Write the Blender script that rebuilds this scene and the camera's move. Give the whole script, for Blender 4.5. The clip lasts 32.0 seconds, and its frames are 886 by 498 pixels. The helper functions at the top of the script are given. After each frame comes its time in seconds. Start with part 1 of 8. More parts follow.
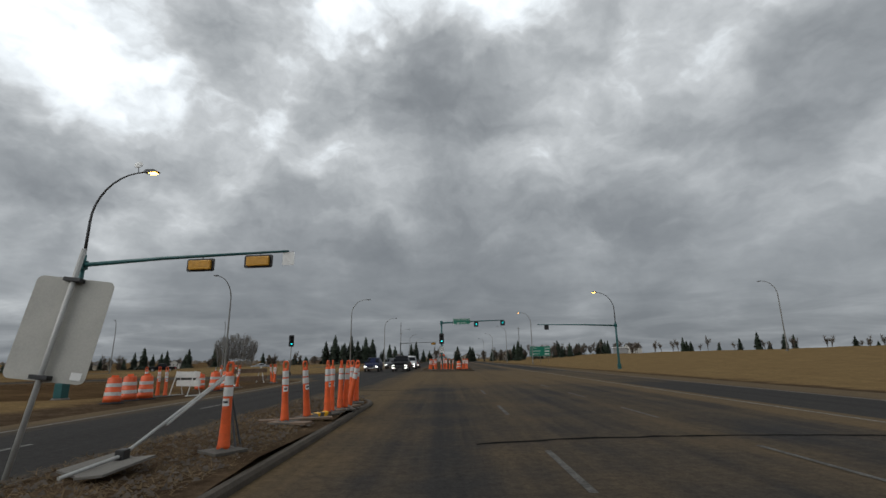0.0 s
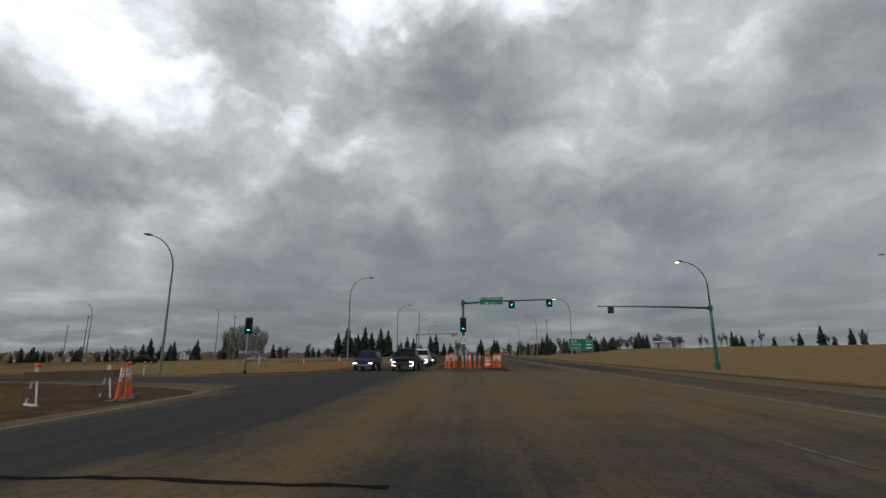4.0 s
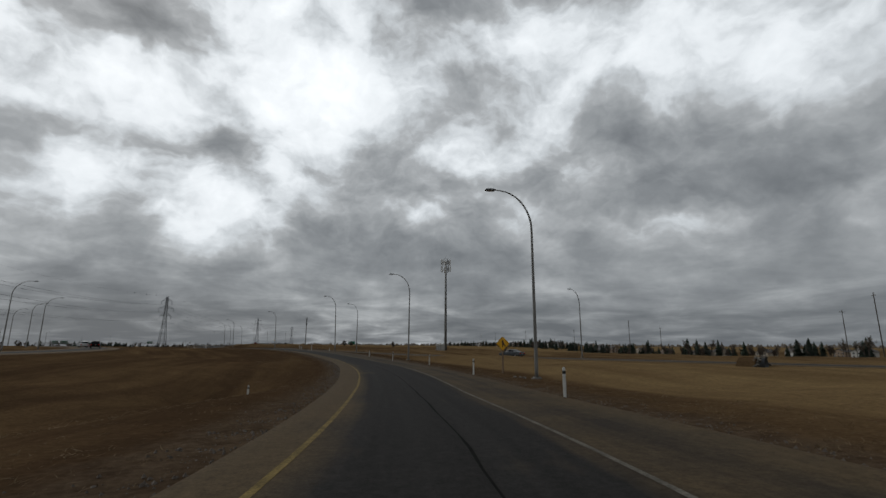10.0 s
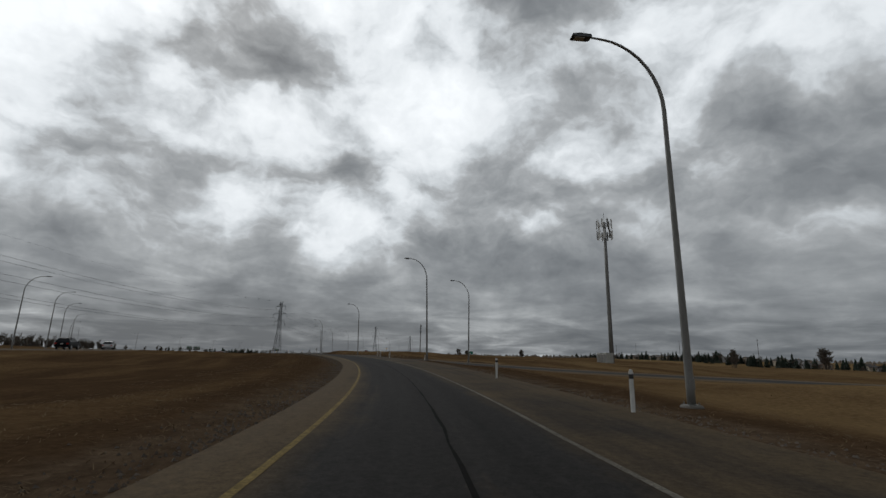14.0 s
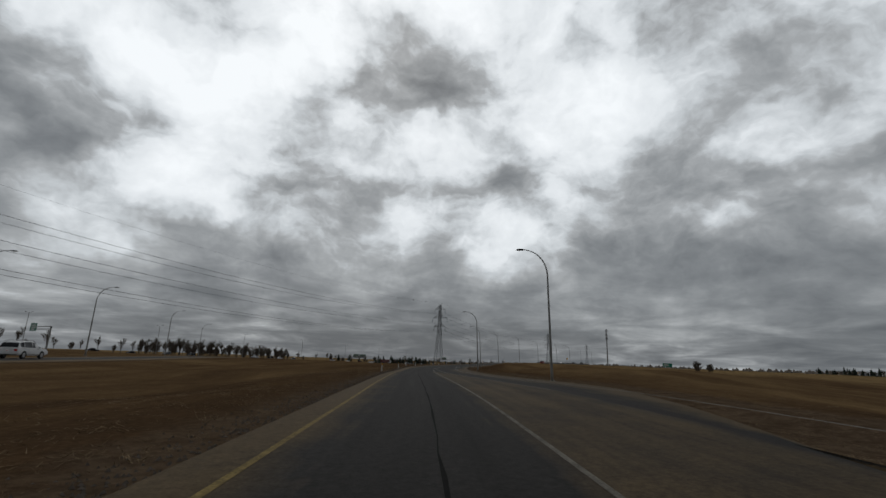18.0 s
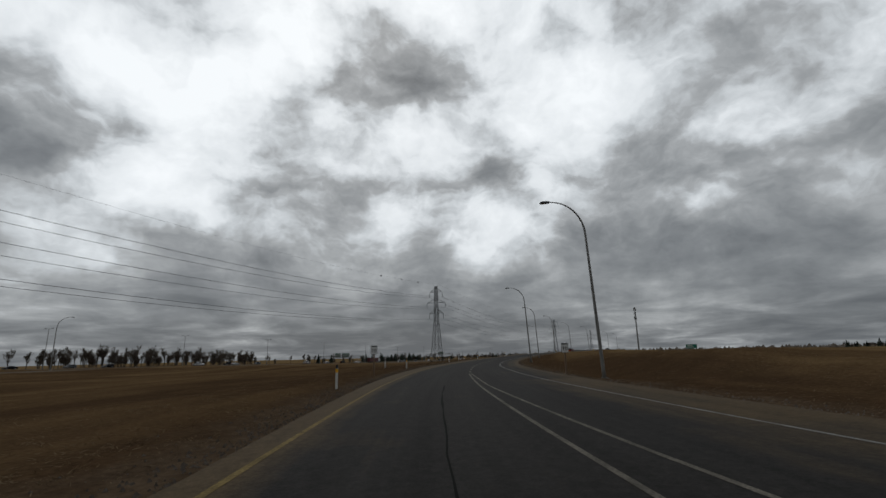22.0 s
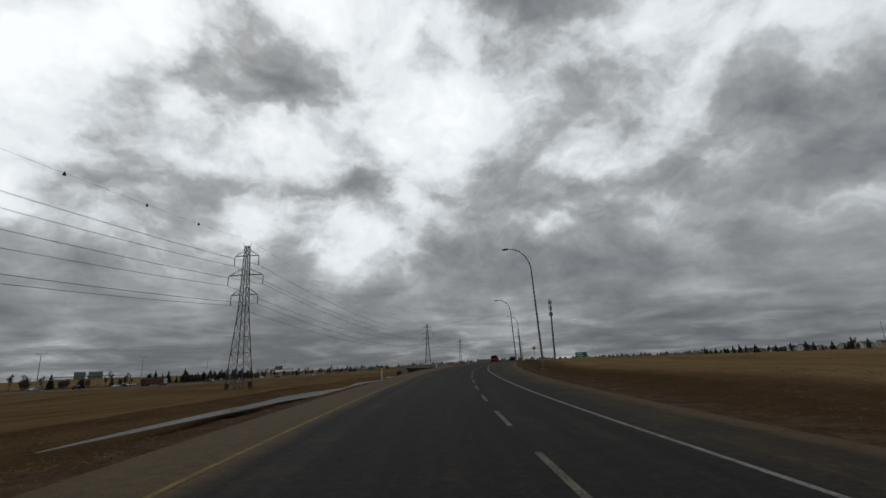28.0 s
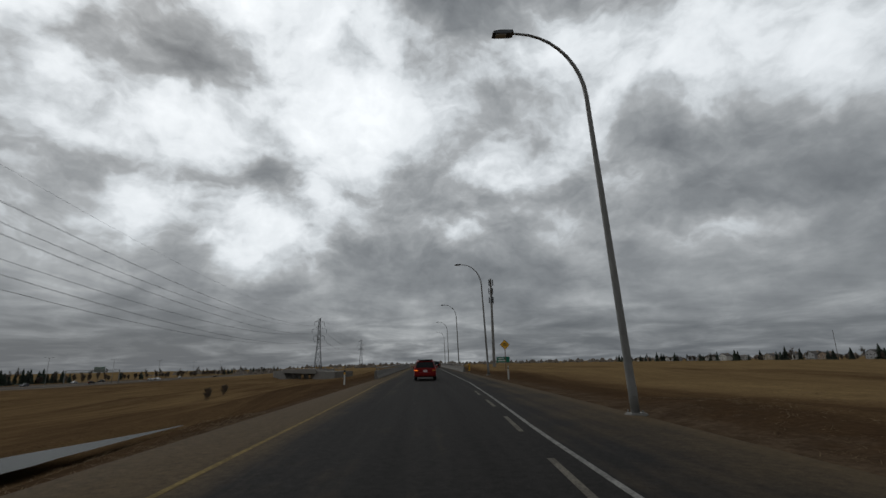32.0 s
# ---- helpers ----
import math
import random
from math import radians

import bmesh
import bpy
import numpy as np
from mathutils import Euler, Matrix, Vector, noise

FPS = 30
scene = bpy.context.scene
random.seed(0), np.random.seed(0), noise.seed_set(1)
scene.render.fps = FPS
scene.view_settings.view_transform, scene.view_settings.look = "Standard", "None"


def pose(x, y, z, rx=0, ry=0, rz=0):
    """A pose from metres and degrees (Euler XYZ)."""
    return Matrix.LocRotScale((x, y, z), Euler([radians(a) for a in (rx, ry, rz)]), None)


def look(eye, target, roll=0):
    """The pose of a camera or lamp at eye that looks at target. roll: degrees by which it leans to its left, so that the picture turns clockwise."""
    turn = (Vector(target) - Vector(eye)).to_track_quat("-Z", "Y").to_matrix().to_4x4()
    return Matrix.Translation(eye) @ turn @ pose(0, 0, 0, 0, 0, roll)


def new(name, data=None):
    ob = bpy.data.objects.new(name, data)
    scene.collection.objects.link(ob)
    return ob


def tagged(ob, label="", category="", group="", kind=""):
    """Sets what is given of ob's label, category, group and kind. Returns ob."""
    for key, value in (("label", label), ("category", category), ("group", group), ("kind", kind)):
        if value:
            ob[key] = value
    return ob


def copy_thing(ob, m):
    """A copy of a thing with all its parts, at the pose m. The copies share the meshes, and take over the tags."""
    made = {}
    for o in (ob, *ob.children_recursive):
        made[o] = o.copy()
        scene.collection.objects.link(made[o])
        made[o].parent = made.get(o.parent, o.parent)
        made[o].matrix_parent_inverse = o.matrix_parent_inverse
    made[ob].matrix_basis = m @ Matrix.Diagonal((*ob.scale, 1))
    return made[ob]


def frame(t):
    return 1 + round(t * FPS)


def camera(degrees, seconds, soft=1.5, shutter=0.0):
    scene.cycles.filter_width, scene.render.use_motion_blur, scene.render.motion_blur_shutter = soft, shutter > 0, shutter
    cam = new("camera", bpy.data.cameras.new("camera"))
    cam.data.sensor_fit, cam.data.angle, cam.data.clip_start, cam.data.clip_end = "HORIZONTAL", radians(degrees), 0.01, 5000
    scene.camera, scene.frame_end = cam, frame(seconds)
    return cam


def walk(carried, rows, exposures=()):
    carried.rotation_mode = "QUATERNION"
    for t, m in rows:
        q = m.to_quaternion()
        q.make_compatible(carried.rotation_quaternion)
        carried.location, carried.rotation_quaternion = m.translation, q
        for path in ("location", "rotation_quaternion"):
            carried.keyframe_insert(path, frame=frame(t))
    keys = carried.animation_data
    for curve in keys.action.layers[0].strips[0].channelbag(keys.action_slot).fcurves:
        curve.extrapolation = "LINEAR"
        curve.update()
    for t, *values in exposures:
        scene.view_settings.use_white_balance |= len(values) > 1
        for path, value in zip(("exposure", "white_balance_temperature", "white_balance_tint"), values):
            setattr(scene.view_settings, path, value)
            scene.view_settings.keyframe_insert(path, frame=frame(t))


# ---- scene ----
# the camera and its walk: seconds, place, heading to the left of +y, tilt, lean
cam = camera(87.18, 32.0, soft=1.5)
ROWS = [
    (0.0, 0.09, 0.01, 1.51, 0.24, 13.26, -0.71),
    (0.5, -0.00, 0.61, 1.56, 0.05, 13.92, -0.77),
    (1.0, -0.11, 1.79, 1.56, -0.08, 13.51, -0.58),
    (1.5, -0.02, 3.27, 1.52, -0.10, 13.67, -0.57),
    (2.0, -0.10, 5.37, 1.51, -0.36, 14.09, -0.54),
    (2.5, -0.12, 7.95, 1.50, -0.91, 13.59, -0.53),
    (3.0, -0.03, 11.03, 1.49, -1.22, 12.56, -0.37),
    (3.5, 0.03, 14.45, 1.50, -0.04, 12.50, -0.27),
    (4.0, -0.06, 18.05, 1.57, 3.00, 12.51, -0.19),
    (4.5, -0.38, 21.68, 1.62, 7.28, 13.11, -0.21),
    (5.0, -1.52, 25.22, 1.61, 11.34, 13.27, -0.37),
    (5.5, -2.78, 28.91, 1.60, 16.85, 13.15, -0.20),
    (6.0, -4.47, 32.65, 1.61, 23.33, 12.29, 0.61),
    (6.5, -6.65, 36.25, 1.62, 30.69, 12.04, 0.37),
    (7.0, -9.41, 39.73, 1.47, 38.97, 11.47, 0.46),
    (7.5, -12.86, 43.01, 1.22, 47.47, 11.48, -0.15),
    (8.0, -16.97, 45.91, 1.21, 56.24, 12.71, -1.14),
    (8.5, -21.94, 48.18, 1.35, 64.16, 12.12, -0.62),
    (9.0, -27.40, 50.03, 1.32, 70.67, 11.72, 0.27),
    (9.5, -33.22, 51.49, 1.24, 75.87, 11.43, -0.03),
    (10.0, -39.37, 52.55, 1.12, 80.37, 11.67, 0.26),
    (10.5, -45.69, 53.23, 0.96, 83.25, 11.27, 0.46),
    (11.0, -52.10, 53.73, 0.79, 84.54, 11.38, 0.83),
    (11.5, -58.75, 54.07, 0.62, 85.76, 11.24, 1.32),
    (12.0, -65.55, 54.37, 0.53, 87.30, 11.55, 1.46),
    (12.5, -72.74, 54.24, 0.53, 89.02, 11.72, 1.55),
    (13.0, -80.07, 54.09, 0.47, 90.75, 12.27, 1.56),
    (13.5, -87.37, 53.69, 0.39, 92.74, 12.54, 1.61),
    (14.0, -94.94, 52.97, 0.36, 94.76, 12.83, 1.18),
    (14.5, -103.21, 51.58, 0.40, 97.18, 12.89, 0.94),
    (15.0, -112.06, 50.06, 0.50, 98.77, 12.54, 0.57),
    (15.5, -121.18, 48.22, 0.66, 100.72, 12.51, 0.57),
    (16.0, -130.26, 46.00, 0.85, 103.77, 12.54, 0.95),
    (16.5, -139.11, 43.27, 1.01, 107.52, 13.48, 1.76),
    (17.0, -147.58, 40.08, 1.17, 110.33, 13.63, 1.61),
    (17.5, -155.72, 36.46, 1.30, 112.87, 13.59, 1.40),
    (18.0, -163.74, 32.76, 1.44, 115.17, 13.35, 2.05),
    (18.5, -171.66, 28.72, 1.53, 116.56, 13.08, 1.75),
    (19.0, -179.47, 24.66, 1.58, 116.89, 12.84, 1.41),
    (19.5, -187.14, 20.57, 1.58, 116.83, 12.82, 0.91),
    (20.0, -194.51, 16.55, 1.53, 116.77, 13.09, 0.48),
    (20.5, -201.75, 12.61, 1.43, 116.21, 12.90, 0.11),
    (21.0, -209.18, 8.70, 1.35, 115.36, 12.75, -0.64),
    (21.5, -216.93, 4.63, 1.24, 114.66, 12.76, -0.99),
    (22.0, -225.10, 0.52, 1.13, 113.65, 12.76, -1.20),
    (22.5, -233.62, -3.47, 1.10, 112.41, 12.89, -1.76),
    (23.0, -242.20, -7.31, 1.10, 111.16, 12.86, -1.92),
    (23.5, -250.83, -11.09, 1.11, 109.91, 12.69, -2.30),
    (24.0, -259.73, -14.67, 1.10, 108.79, 12.91, -2.00),
    (24.5, -268.83, -18.03, 1.11, 107.36, 13.20, -2.04),
    (25.0, -278.09, -21.09, 1.10, 105.73, 12.79, -2.12),
    (25.5, -287.51, -23.85, 1.09, 104.17, 13.14, -1.97),
    (26.0, -297.18, -26.45, 1.12, 102.33, 12.52, -1.44),
    (26.5, -307.14, -28.79, 1.15, 100.55, 12.51, -1.33),
    (27.0, -317.37, -30.88, 1.20, 99.13, 12.58, -1.64),
    (27.5, -327.80, -32.79, 1.27, 97.98, 13.16, -2.47),
    (28.0, -338.35, -34.62, 1.36, 96.64, 13.75, -2.23),
    (28.5, -348.94, -36.16, 1.46, 95.19, 13.35, -1.40),
    (29.0, -359.60, -37.37, 1.56, 93.52, 13.48, -1.62),
    (29.5, -370.26, -38.30, 1.69, 92.00, 13.55, -1.47),
    (30.0, -381.01, -38.94, 1.86, 90.62, 13.58, -1.17),
    (30.5, -391.72, -39.26, 2.05, 89.16, 13.74, -1.11),
    (31.0, -402.02, -39.22, 2.21, 87.60, 13.64, -1.13),
    (31.5, -411.94, -38.93, 2.32, 86.09, 13.90, -1.40),
    (32.0, -421.61, -38.54, 2.44, 85.31, 13.77, -1.13),
]


def aim(x, y, z, yaw, tilt, lean):
    a, b = radians(yaw), radians(tilt)
    ahead = Vector((-math.sin(a) * math.cos(b), math.cos(a) * math.cos(b), math.sin(b)))
    eye = Vector((x, y, z))
    return look(eye, eye + ahead, lean)


walk(cam, [(r[0], aim(*r[1:])) for r in ROWS],
     exposures=[(0.0, 0.57), (5.0, 0.52), (7.0, 0.35), (9.0, 0.12), (14.0, 0.0), (17.0, -0.08), (25.0, -0.06), (32.0, 0.0)])

# ---- world and light ----
SUN_EL, SUN_AZ = radians(40), radians(-124)      # azimuth clockwise from +y
world = bpy.data.worlds.new("overcast_sky")
scene.world = world
world.use_nodes = True
wn, wl = world.node_tree.nodes, world.node_tree.links
wn.clear()


def wnode(kind, **kw):
    n = wn.new(kind)
    for k, v in kw.items():
        if k in n.inputs:
            n.inputs[k].default_value = v
    return n


def wmath(op, a, b=None, c=None):
    n = wn.new("ShaderNodeMath")
    n.operation = op
    for i, v in enumerate((a, b, c)):
        if v is None:
            continue
        if isinstance(v, (int, float)):
            n.inputs[i].default_value = v
        else:
            wl.new(v, n.inputs[i])
    return n.outputs[0]


def wramp(fac, stops):
    n = wn.new("ShaderNodeValToRGB")
    e = n.color_ramp.elements
    while len(e) > 1:
        e.remove(e[0])
    e[0].position, e[0].color = stops[0][0], (*stops[0][1], 1)
    for p, c in stops[1:]:
        k = e.new(p)
        k.color = (*c, 1)
    wl.new(fac, n.inputs[0])
    return n.outputs[0]


coord = wn.new("ShaderNodeTexCoord")
sep = wn.new("ShaderNodeSeparateXYZ")
wl.new(coord.outputs["Generated"], sep.inputs[0])
DX, DY, DZ = sep.outputs
# the cloud deck is a layer with some thickness: a direction meets it at direction / (height + lift)
def deck(lift):
    k = wmath("ADD", wmath("MAXIMUM", DZ, 0.0), lift)
    v = wn.new("ShaderNodeCombineXYZ")
    wl.new(wmath("DIVIDE", DX, k), v.inputs[0])
    wl.new(wmath("DIVIDE", DY, k), v.inputs[1])
    return v.outputs[0]


def cloud_noise(vec, scale, detail, rough, dist, shift, stretch=(1.0, 1.0, 1.0)):
    m = wn.new("ShaderNodeMapping")
    wl.new(vec, m.inputs[0])
    m.inputs["Location"].default_value = shift
    m.inputs["Scale"].default_value = stretch
    n = wn.new("ShaderNodeTexNoise")
    n.inputs["Scale"].default_value = scale
    n.inputs["Detail"].default_value = detail
    n.inputs["Roughness"].default_value = rough
    n.inputs["Distortion"].default_value = dist
    wl.new(m.outputs[0], n.inputs["Vector"])
    return n.outputs[0]


low = deck(0.13)
ball = coord.outputs["Generated"]


def vec_math(op, a, b):
    n = wn.new("ShaderNodeVectorMath")
    n.operation = op
    for i, v in enumerate((a, b)):
        if isinstance(v, tuple):
            n.inputs[i].default_value = v
        else:
            wl.new(v, n.inputs[i])
    return n


def swirl(vec, scale, amount):
    """The same place, pushed about by a soft noise, so that no outline stays round."""
    n = wn.new("ShaderNodeTexNoise")
    n.inputs["Scale"].default_value, n.inputs["Detail"].default_value, n.inputs["Roughness"].default_value = scale, 5.0, 0.6
    wl.new(vec, n.inputs["Vector"])
    off = vec_math("SUBTRACT", n.outputs["Color"], (0.5, 0.5, 0.5)).outputs[0]
    k = vec_math("MULTIPLY", off, (amount, amount, amount)).outputs[0]
    return vec_math("ADD", vec, k).outputs[0]


# wide heaps with rounded lumps and ragged fluff; towards the horizon they close up into flat layers
puff = swirl(ball, 3.0, 0.22)
big = cloud_noise(puff, 1.7, 2.0, 0.5, 0.0, (1.4, 3.3, 0.0), (1.0, 1.0, 1.7))
mid = cloud_noise(puff, 4.4, 7.0, 0.52, 0.0, (2.1, 5.2, 1.0), (1.0, 1.0, 1.75))
rag = cloud_noise(ball, 15.0, 5.0, 0.6, 0.0, (7.1, 0.2, 4.0), (1.0, 1.0, 1.9))
band = cloud_noise(low, 1.3, 7.0, 0.55, 0.4, (7.1, 0.2, 4.0))
rise = wmath("MINIMUM", wmath("MULTIPLY", wmath("MAXIMUM", DZ, 0.0), 4.2), 1.0)
fluff = wmath("ADD", wmath("MULTIPLY", mid, rise), wmath("MULTIPLY", band, wmath("SUBTRACT", 1.0, rise)))
lump = wmath("ADD", wmath("ADD", wmath("MULTIPLY", big, 0.40), wmath("MULTIPLY", fluff, 0.55)), wmath("MULTIPLY_ADD", rag, 0.06, 0.025))
lump = wmath("MULTIPLY_ADD", wmath("SUBTRACT", lump, 0.53), 1.1, 0.495)
# breaks in the deck (+) and heavy clouds (-): bearing to the left of +y, height, half width, all in degrees, and strength
BREAKS = [(55, 13, 11, 0.06), (44, 27, 6, 0.025), (-38, 32, 20, 0.055), (125, 39, 12, 0.02), (31, 25, 5, 0.045), (15, 38, 30, 0.028), (82, 31, 7, 0.025), (70, 26, 5, 0.04), (72, 17, 4, 0.04), (101.5, 27, 5, 0.06), (98, 32, 5, 0.035), (91, 22, 4, 0.03), (63, 23, 3.5, 0.04),
          (121, 28, 6, 0.025), (151, 28, 9, 0.085), (124, 6, 4, 0.07), (109.5, 18, 3.2, 0.045), (137, 4, 3, 0.05), (140, 13, 9, 0.015)]
HEAVY = [(92, 11, 8, -0.03), (89, 20, 6, -0.045), (133, 22, 5, -0.06), (157, 18, 5, -0.07), (77, 27, 5, -0.03), (75, 36, 14, -0.018), (-15, 10, 14, -0.03), (-16, 3, 10, -0.07), (-4, 4, 8, -0.04), (113, 12, 5, -0.045), (113, 37, 7, -0.03), (68, 30, 3.5, -0.05), (24, 9, 8, -0.03)]
loose = swirl(swirl(ball, 2.6, 0.16), 9.0, 0.07)
for az, el, half, much in BREAKS + HEAVY:
    c = (-math.sin(radians(az)) * math.cos(radians(el)), math.cos(radians(az)) * math.cos(radians(el)), math.sin(radians(el)))
    d = vec_math("DISTANCE", loose, c).outputs["Value"]
    e = wmath("EXPONENT", wmath("MULTIPLY", wmath("MULTIPLY", d, d), -1.0 / radians(half * 1.25) ** 2))
    lump = wmath("MULTIPLY_ADD", e, much, lump)
# thinner deck towards the hidden sun, thicker and smoother away from it
sx, sy, sz = math.sin(SUN_AZ) * math.cos(SUN_EL), math.cos(SUN_AZ) * math.cos(SUN_EL), math.sin(SUN_EL)
toward = wmath("ADD", wmath("ADD", wmath("MULTIPLY", DX, sx), wmath("MULTIPLY", DY, sy)), wmath("MULTIPLY", DZ, sz))
glow = wmath("POWER", wmath("MAXIMUM", wmath("MULTIPLY_ADD", toward, 0.5, 0.5), 0.0), 2.0)
high = wmath("MINIMUM", wmath("MULTIPLY", wmath("MAXIMUM", DZ, 0.0), 2.0), 1.0)
# softer lumps away from the sun
lump = wmath("MULTIPLY_ADD", wmath("SUBTRACT", lump, 0.49), wmath("MULTIPLY_ADD", glow, 0.75, 0.6), 0.49)
near_sun = wmath("POWER", wmath("MAXIMUM", toward, 0.0), 9.0)
lump = wmath("ADD", lump, wmath("MULTIPLY", near_sun, 0.02))
thin = wmath("ADD", lump, wmath("MULTIPLY_ADD", wmath("MULTIPLY", glow, wmath("MULTIPLY_ADD", high, 0.75, 0.25)), 0.17, -0.085))
thin = wmath("ADD", thin, wmath("MULTIPLY_ADD", high, 0.06, -0.04))
thin = wmath("SUBTRACT", thin, wmath("MULTIPLY", wmath("SUBTRACT", 1.0, rise), wmath("MULTIPLY_ADD", glow, 0.06, 0.018)))
# deck made denser overhead, above the view, added to dim light on the ground
thin = wmath("SUBTRACT", thin, wmath("MULTIPLY", wmath("MAXIMUM", wmath("SUBTRACT", DZ, 0.68), 0.0), 0.35))
cloud = wramp(thin, [(0.30, (0.125, 0.137, 0.150)), (0.37, (0.165, 0.179, 0.192)), (0.43, (0.225, 0.241, 0.255)), (0.48, (0.300, 0.318, 0.332)), (0.52, (0.385, 0.405, 0.420)),
                     (0.565, (0.565, 0.602, 0.63)), (0.62, (0.77, 0.812, 0.845)), (0.74, (0.97, 1.01, 1.04))])
clear = wn.new("ShaderNodeTexSky")
clear.sky_type = "NISHITA"
clear.sun_disc = False
clear.sun_elevation, clear.sun_rotation = SUN_EL, SUN_AZ
clear.air_density, clear.dust_density = 1.0, 2.0
dim = wn.new("ShaderNodeVectorMath")
dim.operation = "SCALE"
dim.inputs["Scale"].default_value = 0.10
wl.new(clear.outputs[0], dim.inputs[0])
mix = wn.new("ShaderNodeMix")
mix.data_type = "RGBA"
mix.inputs["Factor"].default_value = 0.985
wl.new(dim.outputs[0], mix.inputs["A"])
wl.new(cloud, mix.inputs["B"])
back = wn.new("ShaderNodeBackground")
back.inputs["Strength"].default_value = 1.0
wl.new(mix.outputs["Result"], back.inputs[0])
wout = wn.new("ShaderNodeOutputWorld")
wl.new(back.outputs[0], wout.inputs[0])

sun = new("sun", bpy.data.lights.new("sun", "SUN"))
sun.data.energy, sun.data.angle, sun.data.color = 0.5, radians(40), (1.0, 0.97, 0.93)
sun.matrix_world = look((0, 0, 60), (-sx * 10, -sy * 10, 60 - sz * 10))
scene.view_settings.exposure = 0.0

# ---- materials ----
def mat(name, color, rough=0.8, metal=0.0, vary=0.0, scale=1.0, fine=0.0, fine_scale=40.0, bump=0.0, bump_scale=30.0, color2=None, random=0.0, spec=0.5, alpha=1.0, coat=0.0):
    """A surface with stains (vary, color2) at metre scale, grain at fine_scale, relief and a shade of its own for each object."""
    m = bpy.data.materials.new(name)
    m.use_nodes = True
    nt = m.node_tree
    n, l = nt.nodes, nt.links
    b = n["Principled BSDF"]
    b.inputs["Roughness"].default_value, b.inputs["Metallic"].default_value = rough, metal
    b.inputs["Specular IOR Level"].default_value = spec
    if coat:
        b.inputs["Coat Weight"].default_value, b.inputs["Coat Roughness"].default_value = coat, 0.08
    b.inputs["Base Color"].default_value = (*color, 1)
    geo = n.new("ShaderNodeTexCoord")
    src = geo.outputs["Object"]
    col = None
    if vary or color2:
        t = n.new("ShaderNodeTexNoise")
        t.inputs["Scale"].default_value, t.inputs["Detail"].default_value, t.inputs["Roughness"].default_value = scale, 5, 0.6
        l.new(src, t.inputs["Vector"])
        r = n.new("ShaderNodeMapRange")
        r.inputs[1].default_value, r.inputs[2].default_value = 0.35, 0.65
        l.new(t.outputs[0], r.inputs[0])
        x = n.new("ShaderNodeMix")
        x.data_type = "RGBA"
        c2 = color2 or tuple(c * (1 - vary) for c in color)
        x.inputs["A"].default_value, x.inputs["B"].default_value = (*color, 1), (*c2, 1)
        l.new(r.outputs[0], x.inputs["Factor"])
        col = x.outputs["Result"]
    if fine:
        t2 = n.new("ShaderNodeTexNoise")
        t2.inputs["Scale"].default_value, t2.inputs["Detail"].default_value = fine_scale, 3
        l.new(src, t2.inputs["Vector"])
        r2 = n.new("ShaderNodeMapRange")
        r2.inputs[1].default_value, r2.inputs[2].default_value = 0.3, 0.7
        r2.inputs[3].default_value, r2.inputs[4].default_value = 1 - fine, 1 + fine
        l.new(t2.outputs[0], r2.inputs[0])
        x2 = n.new("ShaderNodeVectorMath")
        x2.operation = "SCALE"
        if col:
            l.new(col, x2.inputs[0])
        else:
            x2.inputs[0].default_value = color
        l.new(r2.outputs[0], x2.inputs["Scale"])
        col = x2.outputs[0]
    if random:
        oi = n.new("ShaderNodeObjectInfo")
        r3 = n.new("ShaderNodeMapRange")
        r3.inputs[3].default_value, r3.inputs[4].default_value = 1 - random, 1 + random
        l.new(oi.outputs["Random"], r3.inputs[0])
        x3 = n.new("ShaderNodeVectorMath")
        x3.operation = "SCALE"
        if col:
            l.new(col, x3.inputs[0])
        else:
            x3.inputs[0].default_value = color
        l.new(r3.outputs[0], x3.inputs["Scale"])
        col = x3.outputs[0]
    if col:
        l.new(col, b.inputs["Base Color"])
    if bump:
        t4 = n.new("ShaderNodeTexNoise")
        t4.inputs["Scale"].default_value, t4.inputs["Detail"].default_value = bump_scale, 4
        l.new(src, t4.inputs["Vector"])
        bp = n.new("ShaderNodeBump")
        bp.inputs["Strength"].default_value, bp.inputs["Distance"].default_value = bump, 0.05
        l.new(t4.outputs[0], bp.inputs["Height"])
        l.new(bp.outputs[0], b.inputs["Normal"])
    return m


def lit(name, color, strength):
    m = bpy.data.materials.new(name)
    m.use_nodes = True
    b = m.node_tree.nodes["Principled BSDF"]
    b.inputs["Base Color"].default_value = (*color, 1)
    b.inputs["Emission Color"].default_value = (*color, 1)
    b.inputs["Emission Strength"].default_value = strength
    return m


